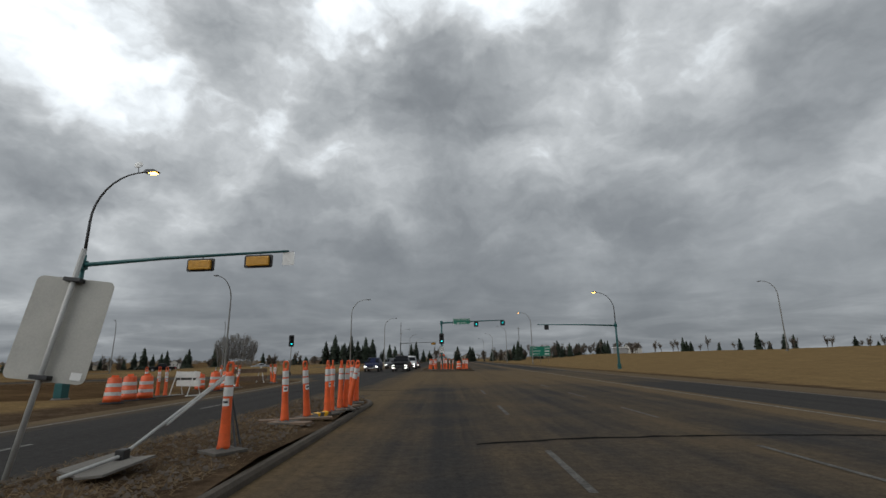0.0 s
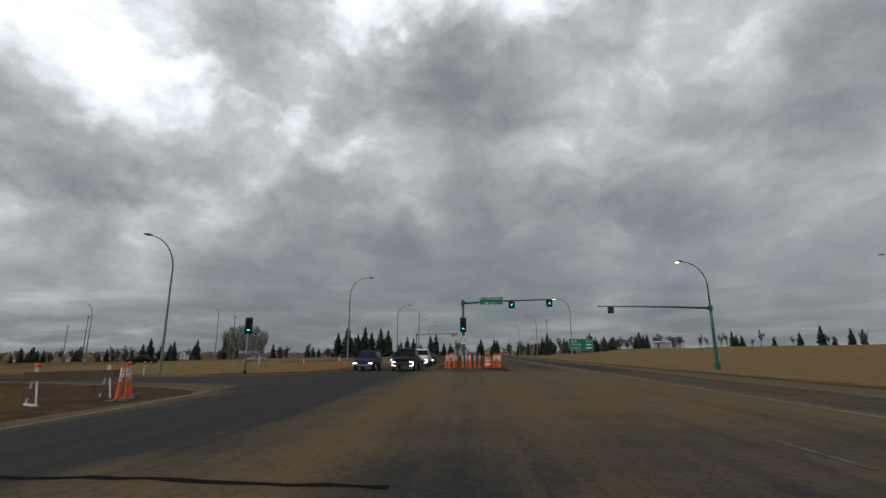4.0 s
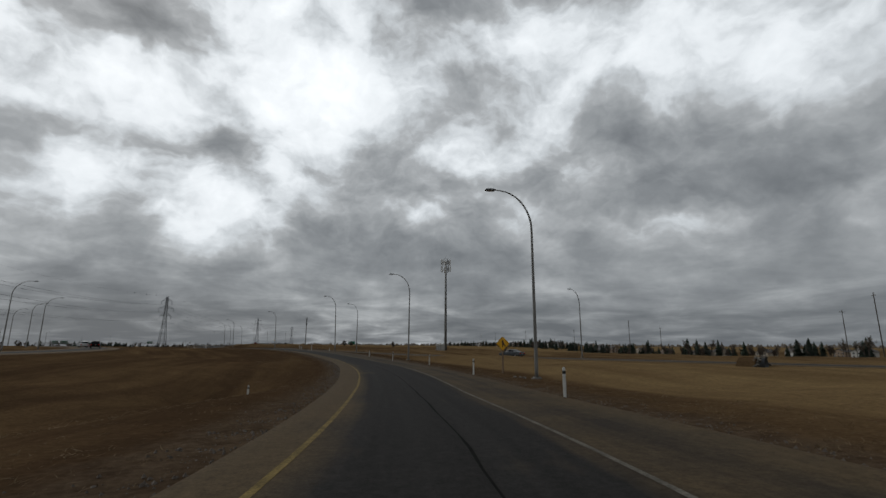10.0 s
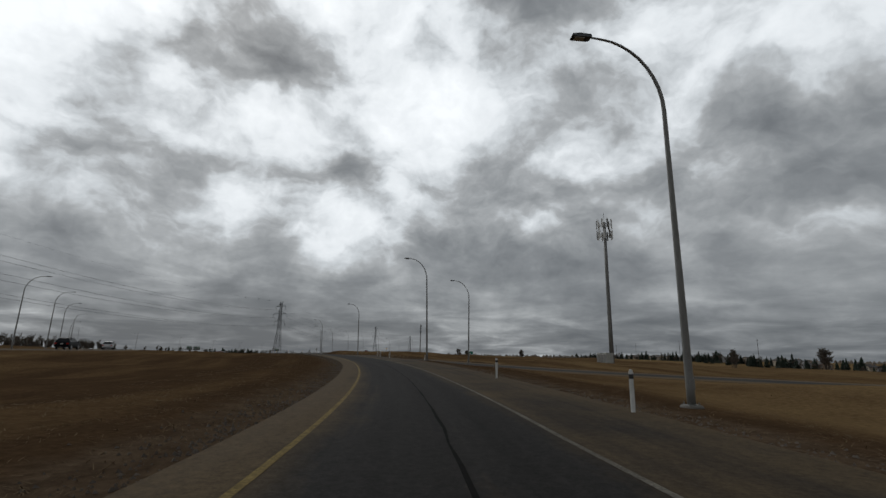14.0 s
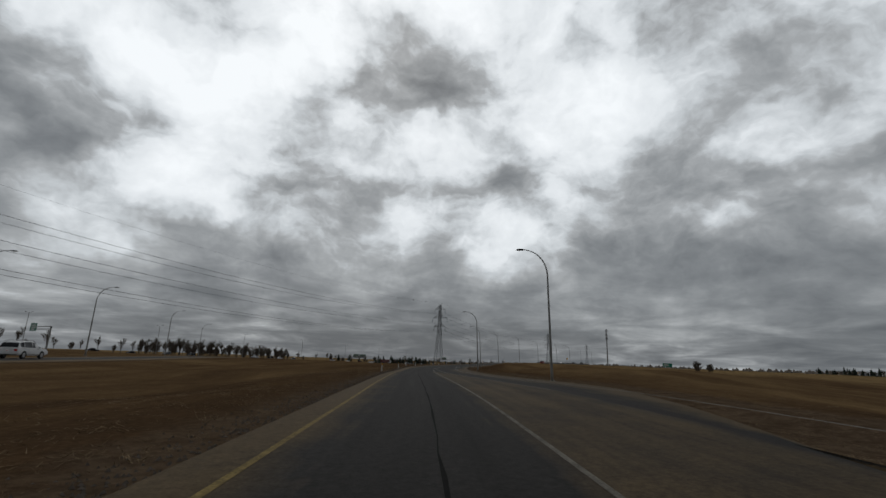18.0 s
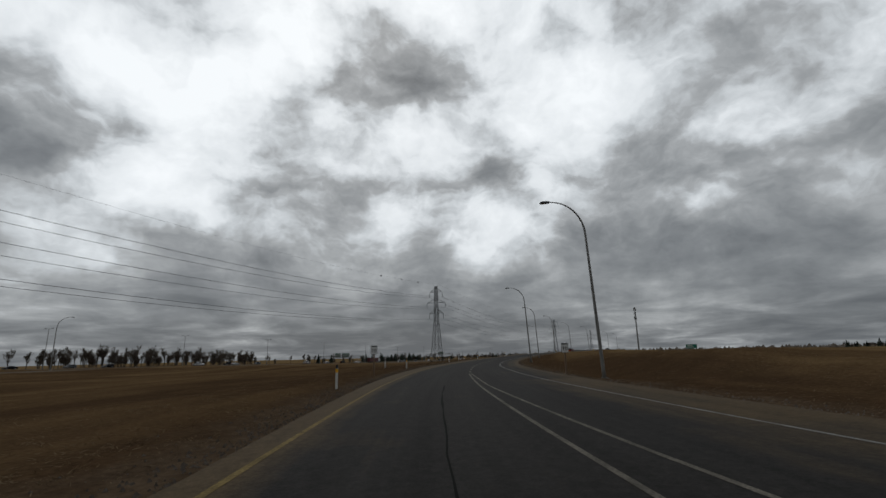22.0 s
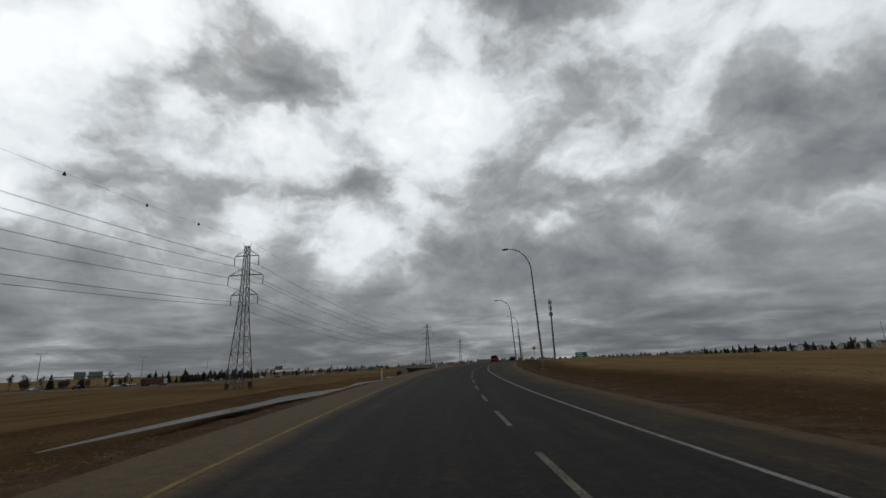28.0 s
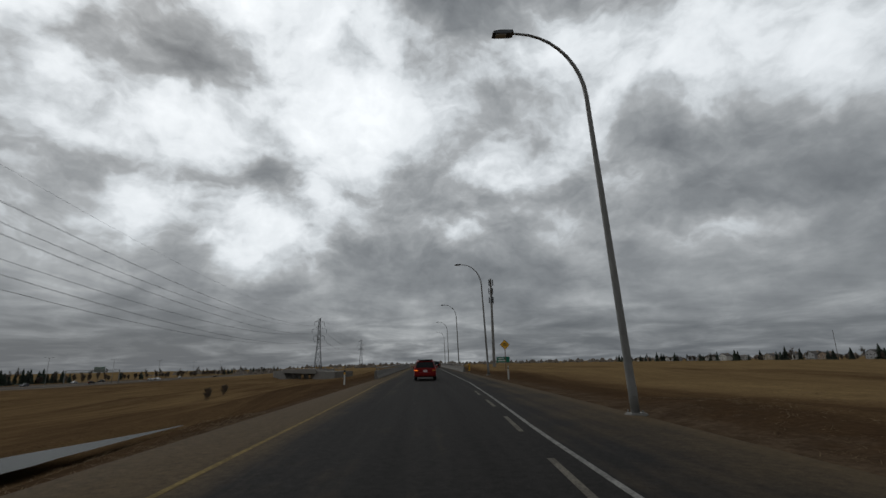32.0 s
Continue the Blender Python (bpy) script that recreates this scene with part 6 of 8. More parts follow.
def pylon(h=43.0):
    """A lattice transmission tower; its arms lie along x."""
    root = thing("pylon", "grey steel lattice power pylon with three pairs of arms", "pylon", "power pylons")
    w = lambda q: float(np.interp(q, [0, 0.55, 1], [2.9, 1.15, 0.6]))
    qs = [0, 0.13, 0.25, 0.36, 0.46, 0.55, 0.62, 0.68, 0.74, 0.80, 0.86, 0.92, 0.97, 1.0]
    corner = [(-1, -1), (1, -1), (1, 1), (-1, 1)]
    for sx_, sy_ in corner:
        bm = bmesh.new()
        tube(bm, [(sx_ * w(q), sy_ * w(q), q * h) for q in (0, 0.3, 0.55, 0.8, 1)], 0.15, 4)
        part("leg", bm, M_DARKSTEEL, root)
    bm = bmesh.new()
    for a, b in zip(qs, qs[1:]):
        for k in range(4):
            (ax, ay), (bx, by) = corner[k], corner[(k + 1) % 4]
            tube(bm, [(ax * w(a), ay * w(a), a * h), (bx * w(b), by * w(b), b * h)], 0.07, 3, False)
            tube(bm, [(bx * w(a), by * w(a), a * h), (ax * w(b), ay * w(b), b * h)], 0.07, 3, False)
            tube(bm, [(ax * w(b), ay * w(b), b * h), (bx * w(b), by * w(b), b * h)], 0.06, 3, False)
    part("bracing", bm, M_DARKSTEEL, root)
    for q, reach in ARMS:
        for side in (-1, 1):
            bm = bmesh.new()
            z, ww = q * h, w(q)
            tip = (side * reach, 0, z - 0.2)
            for sy_ in (-1, 1):
                tube(bm, [(side * ww, sy_ * ww, z), tip], 0.08, 4)
                tube(bm, [(side * ww, sy_ * ww, z + 2.0), tip], 0.07, 4)
            for t in (0.33, 0.66):
                tube(bm, [(side * (ww + (reach - ww) * t), 0, z - 0.1), (side * (ww + (reach - ww) * t), 0, z + 2.0 * (1 - t))], 0.05, 3)
            arm = part("arm", bm, M_DARKSTEEL, root)
            bm = bmesh.new()
            lathe(bm, [(0.06, -2.9), (0.16, -2.8), (0.10, -2.4), (0.16, -2.1), (0.10, -1.7), (0.16, -1.4), (0.10, -1.0), (0.16, -0.7), (0.05, -0.2)], 8, (tip[0], 0, z - 0.2))
            part("insulator", bm, M_DARKSTEEL, arm)
    for side in (-1, 1):
        bm = bmesh.new()
        tube(bm, [(0, 0, h - 1.2), (side * 1.5, 0, h + 1.0)], 0.06, 4)
        part("horn", bm, M_DARKSTEEL, root)
    return root


PYLONS = [(-130.0, -104.0), (-477.0, -115.0), (-824.0, -111.0), (-1171.0, -108.0)]
PYLON_K = (1.0, 1.055, 1.0, 1.0)
pyl = pylon()
spots = []
for k, (x, y) in enumerate(PYLONS):
    m = stand_on(x, y, 91, 0.3) @ Matrix.Diagonal((1, 1, PYLON_K[k], 1))
    spots.append(m)
    if k == 0:
        pyl.matrix_world = m
    else:
        copy_thing(pyl, m)


def wires():
    for q, reach in ARMS:
        for side in (-1, 1):
            for gap in (-0.2, 0.2):
                bm = bmesh.new()
                for a, b in zip(spots, spots[1:]):
                    pa, pb = a @ Vector((side * reach + gap, 0, q * 43 - 3.1)), b @ Vector((side * reach + gap, 0, q * 43 - 3.1))
                    pts = [pa.lerp(pb, t) - Vector((0, 0, 4 * 8.0 * t * (1 - t))) for t in np.linspace(0, 1, 25)]
                    tube(bm, pts, 0.028, 3, False)
                tagged(obj("power_line", bm, M_DARKSTEEL), "dark sagging power line strung between the pylons", "cable", "power lines")
    for k, t in enumerate((0.80, 0.86, 0.915)):
        a, b = spots[0] @ Vector((2.0, 0, 44)), spots[1] @ Vector((2.0, 0, 44))
        p = a.lerp(b, t) - Vector((0, 0, 4 * 8.0 * t * (1 - t)))
        mk = thing("marker_ball", "small dark marker cone hung on the line", "line marker", "line markers", m=Matrix.Translation(p))
        bm = bmesh.new()
        lathe(bm, [(0.32, -0.36), (0.22, 0.0), (0.05, 0.36)], 10)
        part("cone", bm, M_BLACK, mk)
    bm = bmesh.new()
    for a, b in zip(spots, spots[1:]):
        pa, pb = a @ Vector((2.0, 0, 44)), b @ Vector((2.0, 0, 44))
        tube(bm, [pa.lerp(pb, t) - Vector((0, 0, 4 * 8.0 * t * (1 - t))) for t in np.linspace(0, 1, 25)], 0.02, 3, False)
    tagged(obj("ground_wire", bm, M_DARKSTEEL), "thin ground wire over the power lines", "cable", "power lines")


cell_tower()
far_mast()
wires()


# ---- the freeway's gantries, lamps ----
def twin_lamp(h=15.0):
    root = thing("freeway_lamp", "tall thin freeway lamp with two arms", "street lamp", "freeway lamps")
    bm = bmesh.new()
    tube(bm, [(0, 0, -0.3), (0, 0, h)], [0.16, 0.08], 8)
    part("pole", bm, M_STEEL, root)
    for side in (-1, 1):
        bm = bmesh.new()
        tube(bm, [(0, 0, h - 0.1), (side * 1.6, 0, h + 0.15)], 0.045, 6)
        part("arm", bm, M_STEEL, root)
        bm = bmesh.new()
        box(bm, side * 2.0 - 0.45, -0.16, h + 0.08, side * 2.0 + 0.45, 0.16, h + 0.24, 0.04)
        part("lamp_head", bm, M_DARKSTEEL, root)
    return root


tl = None
for s_ in range(240, 1240, 62):
    p = freeway.at(s_, 0)
    m = pose(p.x, p.y, p.z, 0, 0, freeway.turn(s_))
    if tl is None:
        tl = twin_lamp()
        tl.matrix_world = m
    else:
        copy_thing(tl, m)


def gantry(at, turn, span, h, panels, label):
    root = thing("sign_gantry", label, "sign gantry", "sign gantries", m=pose(*at, 0, 0, turn))
    for x in (-span / 2, span / 2):
        bm = bmesh.new()
        tube(bm, [(x, 0, -0.5), (x, 0, h)], 0.28, 10)
        part("column", bm, M_STEEL, root)
    for z in (h - 1.2, h):
        bm = bmesh.new()
        tube(bm, [(-span / 2, 0, z), (span / 2, 0, z)], 0.16, 8)
        part("beam", bm, M_STEEL, root)
    bm = bmesh.new()
    n = int(span / 2)
    for k in range(n):
        a, b = -span / 2 + span * k / n, -span / 2 + span * (k + 1) / n
        tube(bm, [(a, 0, h - 1.2 if k % 2 else h), (b, 0, h if k % 2 else h - 1.2)], 0.07, 4)
    part("truss", bm, M_STEEL, root)
    for x, w, hh in panels:
        pl, m = panel(root, "sign_panel", w, hh, (x, 0.3, h + 0.4), 180, M_GREEN, 0.15, None, "green board seen from its grey back")
        bm = bmesh.new()
        for k in range(4):
            box(bm, x - w / 2 + w * (k + 0.5) / 4 - 0.06, 0.2, h + 0.4 - hh / 2, x - w / 2 + w * (k + 0.5) / 4 + 0.06, 0.28, h + 0.4 + hh / 2)
        for k in range(5):
            box(bm, x - w / 2, 0.12, h + 0.4 - hh / 2 + hh * (k + 0.3) / 5, x + w / 2, 0.18, h + 0.4 - hh / 2 + hh * (k + 0.7) / 5)
        part("sign_frame", bm, M_SIGNBACK, root, "pale grey ribs on the board's back")
    return root


gp = freeway.at(706, 0)
gantry((-543.4, -229.5, gp.z), 110, 36.0, 1.6 - gp.z, [(3.0, 6.0, 3.2), (-3.6, 4.8, 3.4)], "steel sign gantry over the freeway, boards seen from behind")
gp = freeway.at(900, 0)
gantry((gp.x, gp.y, gp.z), 86, 34.0, 8.0, [(4.0, 7.0, 3.2)], "steel sign gantry over the freeway, far off")


def cantilever():
    gz = height(-262.0, -173.0)
    root = thing("overhead_sign", "green overhead sign on a grey cantilever arm beside the freeway", "road sign", m=pose(-262.0, -173.5, gz, 0, 0, 84))
    bm = bmesh.new()
    tube(bm, [(0, 0, -0.3), (0, 0, 8.4 - gz)], 0.25, 10)
    part("column", bm, M_STEEL, root)
    for z in (7.4 - gz, 8.4 - gz):
        bm = bmesh.new()
        tube(bm, [(0, 0, z), (-19.0, 0, z)], 0.13, 8)
        part("beam", bm, M_STEEL, root)
    pl, m = panel(root, "sign_panel", 6.0, 3.0, (-15.0, -0.3, 8.2 - gz), 0, M_GREEN, 0.15, M_SIGNWHITE)
    bars(pl, m, [(-0.4, 0.7, 4.0, 0.45), (0.0, -0.1, 4.6, 0.45), (-0.6, -0.9, 3.0, 0.45)], M_SIGNWHITE)


cantilever()


# ---- utility poles ----
def utility_pole(h):
    root = thing("utility_pole", "weathered wooden utility pole with a crossarm", "utility pole", "utility poles")
    bm = bmesh.new()
    tube(bm, [(0, 0, -0.5), (0, 0, h)], [0.17, 0.11], 8)
    part("pole", bm, M_BARK, root)
    bm = bmesh.new()
    box(bm, -1.0, -0.06, h - 0.9, 1.0, 0.06, h - 0.76, 0.01)
    part("crossarm", bm, M_BARK, root)
    for x in (-0.9, 0, 0.9):
        bm = bmesh.new()
        lathe(bm, [(0.05, 0), (0.07, 0.1), (0.03, 0.18)], 8, (x, 0, h - 0.76))
        part("insulator", bm, M_STEEL, root)
    return root


up = utility_pole(17.5)
for k, (x, y) in enumerate([(-184.7, 226.3), (-95.0, 205.0), (-20.0, 210.0), (-290.0, 224.0), (-400.0, 222.0), (-510.0, 220.0), (-620.0, 219.0), (-686.0, 217.0), (40.0, 260.0), (-250.0, 180.0), (-145.0, 190.0)]):
    if k == 0:
        up.matrix_world = stand_on(x, y, 80)
    else:
        copy_thing(up, stand_on(x, y, 80 + 7 * k))


# ---- the bridge ahead ----
def parapet(name, s0, s1, d, label):
    root = thing(name, label, "bridge railing", "bridge railings", m=Matrix.Translation(ramp.at(s0, d)))
    o = ramp.at(s0, d)
    n = int((s1 - s0) / 6)
    for k in range(n):
        a, b = ramp.at(s0 + 6 * k, d), ramp.at(s0 + 6 * k + 5.97, d)
        t = (b - a).normalized()
        q = Vector((t.y, -t.x, 0))
        bm = bmesh.new()
        prof = [(-0.22, -0.6), (-0.22, 0.12), (-0.10, 0.32), (-0.08, 0.78), (0.14, 0.78), (0.2, -0.6)]
        if d > 0:
            prof = [(-x, z) for x, z in prof]
        va = [bm.verts.new(a - o + q * -x + Vector((0, 0, z))) for x, z in prof]
        vb = [bm.verts.new(b - o + q * -x + Vector((0, 0, z))) for x, z in prof]
        for i in range(len(va)):
            j = (i + 1) % len(va)
            bm.faces.new((va[i], va[j], vb[j], vb[i]))
        bm.faces.new(va)
        bm.faces.new(vb[::-1])
        bmesh.ops.recalc_face_normals(bm, faces=bm.faces)
        part("barrier_unit", bm, M_CONC, root)
        for f in (0.15, 0.65):
            c = a.lerp(b, f) - o
            bm = bmesh.new()
            box(bm, c.x - 0.05, c.y - 0.05, c.z + 0.75, c.x + 0.05, c.y + 0.05, c.z + 1.1)
            part("post", bm, M_STEEL, root)
    bm = bmesh.new()
    tube(bm, [ramp.at(s0 + 3 * k, d, 1.08) - o for k in range(int((s1 - s0) / 3) + 1)], 0.06, 6)
    part("handrail", bm, M_STEEL, root)


parapet("bridge_railing", 486, 600, -5.0, "grey concrete bridge barrier with a steel handrail")
parapet("bridge_railing", 508, 612, 6.0, "grey concrete bridge barrier with a steel handrail")
p = ramp.at(506, 6.6)
om = thing("object_marker", "yellow and black striped marker at the barrier's end", "road sign", m=stand_on(p.x, p.y, ramp.turn(506)))
bm = bmesh.new()
box(bm, -0.15, 0, 0.3, 0.15, 0.015, 1.3, 0.004)
pl = part("plate", bm, M_SIGNYELLOW, om)
for k in range(4):
    bm = bmesh.new()
    prism(bm, [(-0.14, 0.38 + 0.22 * k), (0.14, 0.5 + 0.22 * k), (0.14, 0.6 + 0.22 * k), (-0.14, 0.48 + 0.22 * k)], 0.004, Matrix.Translation((0, -0.005, 0)))
    part("stripe", bm, M_SIGNBLACK, pl)
bm = bmesh.new()
box(bm, -0.03, 0.016, -0.3, 0.03, 0.06, 1.0)
part("post", bm, M_STEEL, om)


def overpass():
    """A low concrete bridge on piers, far to the left beyond the field."""
    zt = -0.4
    root = thing("overpass", "long grey concrete road bridge on piers", "bridge", m=pose(-705.0, -96.0, zt, 0, 0, 28))
    bm = bmesh.new()
    box(bm, -34, -5.0, -1.3, 34, 5.0, 0.0, 0.05)
    part("deck", bm, M_CONC, root)
    for y in (-5.0, 4.7):
        bm = bmesh.new()
        box(bm, -34, y, 0.005, 34, y + 0.3, 0.85, 0.03)
        part("parapet", bm, M_CONC, root)
        bm = bmesh.new()
        tube(bm, [(-34, y + 0.15, 1.1), (34, y + 0.15, 1.1)], 0.05, 6)
        part("handrail", bm, M_STEEL, root)
    for side in (-1, 1):
        bm = bmesh.new()
        prism(bm, [(side * 34, -0.02), (side * 20, -8.0), (side * 60, -8.0), (side * 60, -0.02)], 9.0, Matrix.Translation((0, -4.5, 0)))
        part("abutment", bm, M_CONC, root)
    for x in (-14, 0, 14):
        for y in (-3.2, 0, 3.2):
            bm = bmesh.new()
            lathe(bm, [(0.5, -9.0), (0.5, -2.0)], 12, (x, y, 0))
            part("pier", bm, M_CONC, root)
        bm = bmesh.new()
        box(bm, x - 0.6, -4.6, -2.1, x + 0.6, 4.6, -1.31, 0.04)
        part("pier_cap", bm, M_CONC, root)


overpass()


# ---- water in the ditch, rocks at the culvert ----
def ditch():
    """Water stands level in the ditch; the banks cut its edge."""
    bm = bmesh.new()
    prev = None
    for s_ in np.arange(366, 464, 1.5):
        half = ip([(366, 0.05), (372, 0.45), (380, 0.8), (386, 1.35), (394, 0.9), (399, 0.3), (408, 1.1), (413, 1.15), (421, 0.35), (431, 1.5), (437, 1.4), (444, 0.25), (453, 1.05), (457, 0.7), (463, 0.1)], s_) * (1 + 0.16 * math.sin(s_ * 0.21) + 0.1 * math.sin(s_ * 0.57))
        row_ = [bm.verts.new((*ramp.at(s_, ip(EDGE_L, s_) - ip(DITCH, s_) + e_ * max(half, 0.05)).xy, -0.60)) for e_ in (1, 0, -1)]
        if prev:
            bm.faces.new((prev[0], row_[0], row_[1], prev[1]))
            bm.faces.new((prev[1], row_[1], row_[2], prev[2]))
        prev = row_
    bmesh.ops.recalc_face_normals(bm, faces=bm.faces)
    if sum(f.normal.z for f in bm.faces) < 0:
        bmesh.ops.reverse_faces(bm, faces=bm.faces)
    tagged(obj("water", bm, M_WATER), "still grey water in the roadside ditch", "water", kind="structure")


ditch()


def rocks(name, at, n, spread, seed, label):
    r = random.Random(seed)
    root = thing(name, label, "rocks", m=stand_on(*at, 0))
    for k in range(n):
        bm = bmesh.new()
        bmesh.ops.create_icosphere(bm, subdivisions=1, radius=r.uniform(0.05, 0.15))
        for v in bm.verts:
            v.co *= r.uniform(0.75, 1.2)
            v.co.z *= 0.65
        x, y = r.gauss(0, spread), r.gauss(0, spread * 0.6)
        bm.transform(Matrix.Translation((x, y, height(at[0] + x, at[1] + y) - height(*at) + 0.06)))
        part("rock", bm, M_ROCK, root)


def culvert(x, y, turn):
    """A corrugated pipe's mouth in a ring of stones; it opens along -y."""
    z0 = height(x, y)
    root = thing("culvert", "dark culvert mouth ringed by pale stones in the dry grass", "culvert", m=pose(x, y, z0, 0, 0, turn))
    bm = bmesh.new()
    rings = [[bm.verts.new((0.62 * k_ * math.cos(a), yy, 0.42 + 0.62 * k_ * math.sin(a))) for a in np.linspace(0, math.tau, 25)[:-1]] for yy, k_ in ((1.6, 0.93), (-0.9, 0.93), (-0.95, 1.0), (1.6, 1.0))]
    for ra, rb in zip(rings, rings[1:]):
        for k in range(24):
            bm.faces.new((ra[k], ra[(k + 1) % 24], rb[(k + 1) % 24], rb[k]))
    part("pipe", bm, M_DARKSTEEL, root, "round steel pipe", smooth=True)
    r = random.Random(5)
    for k in range(46):
        a = radians(r.uniform(-12, 192))
        rad = r.uniform(0.85, 1.55)
        bm = bmesh.new()
        bmesh.ops.create_icosphere(bm, subdivisions=1, radius=r.uniform(0.14, 0.26))
        for v in bm.verts:
            v.co *= r.uniform(0.78, 1.18)
            v.co.z *= 0.75
        bm.transform(Matrix.Translation((1.35 * rad * math.cos(a), -0.75 + r.uniform(0, 0.9), max(0.06, 0.25 + 0.62 * rad * math.sin(a)))))
        part("rock", bm, M_ROCK, root)
    bm = bmesh.new()
    prism(bm, [(-2.6, -0.3), (2.6, -0.3), (1.5, 0.75), (0.72, 1.12), (0.72, 0.1), (-0.72, 0.1), (-0.72, 1.12), (-1.5, 0.75)], 1.8, Matrix.Translation((0, -0.35, 0)))
    part("earth_bank", bm, M_GRASS, root)


culvert(-86.1, 96.0, 120)
rocks("rock_pile", (-76.0, 44.4), 22, 0.8, 6, "small pale rocks in the brown grass")
rocks("rock_pile", (-21.5, 60.3), 26, 0.8, 7, "pale rocks round a drain in the grass")
rocks("rock_pile", (-70.6, 63.0), 6, 0.4, 8, "a few pale stones beside a lamp footing")

# ---- vehicles ----
CARS = {
    # y, sill height, belt height, roof height, half width at the roof
    "van": dict(w=0.96, wheels=(-1.55, 1.45), r=0.33, st=[(-2.53, 0.46, 0.92, 0.95, 0.86), (-2.48, 0.34, 1.02, 1.06, 0.88), (-2.30, 0.30, 1.06, 1.64, 0.70), (-2.0, 0.28, 1.06, 1.73, 0.72), (-0.6, 0.26, 1.05, 1.75, 0.72),
                (0.5, 0.26, 1.03, 1.72, 0.70), (0.9, 0.26, 1.02, 1.60, 0.68), (1.65, 0.27, 1.0, 1.05, 0.80), (2.25, 0.30, 0.86, 0.92, 0.80), (2.52, 0.38, 0.66, 0.70, 0.70)]),
    "suv": dict(w=0.92, wheels=(-1.38, 1.32), r=0.36, st=[(-2.32, 0.5, 0.9, 0.95, 0.84), (-2.25, 0.4, 1.04, 1.08, 0.84), (-1.95, 0.34, 1.08, 1.60, 0.66), (-1.4, 0.32, 1.07, 1.70, 0.68), (-0.2, 0.32, 1.05, 1.72, 0.68),
                (0.25, 0.32, 1.04, 1.68, 0.66), (1.05, 0.32, 1.02, 1.08, 0.78), (1.8, 0.34, 0.98, 1.03, 0.78), (2.2, 0.38, 0.82, 0.86, 0.76), (2.34, 0.46, 0.68, 0.70, 0.70)]),
    "pickup": dict(w=1.0, wheels=(-1.75, 1.85), r=0.41, st=[(-2.9, 0.62, 1.10, 1.14, 0.92), (-2.82, 0.55, 1.16, 1.20, 0.93), (-0.95, 0.52, 1.17, 1.21, 0.93), (-0.9, 0.5, 1.18, 1.80, 0.74), (-0.5, 0.48, 1.18, 1.94, 0.76), (0.4, 0.48, 1.17, 1.95, 0.76),
                  (0.7, 0.48, 1.16, 1.86, 0.73), (1.35, 0.48, 1.16, 1.22, 0.90), (2.55, 0.5, 1.12, 1.16, 0.90), (2.85, 0.55, 1.0, 1.05, 0.86), (2.92, 0.6, 0.8, 0.84, 0.84)]),
    "sedan": dict(w=0.89, wheels=(-1.35, 1.4), r=0.31, st=[(-2.3, 0.42, 0.82, 0.86, 0.78), (-2.2, 0.32, 0.95, 0.99, 0.78), (-1.6, 0.26, 0.97, 1.02, 0.74), (-0.9, 0.24, 0.95, 1.36, 0.58), (-0.4, 0.24, 0.94, 1.43, 0.60), (0.2, 0.24, 0.93, 1.42, 0.60),
                 (0.5, 0.24, 0.92, 1.34, 0.58), (1.25, 0.25, 0.91, 0.95, 0.72), (2.05, 0.28, 0.78, 0.82, 0.72), (2.32, 0.36, 0.60, 0.63, 0.64)]),
}


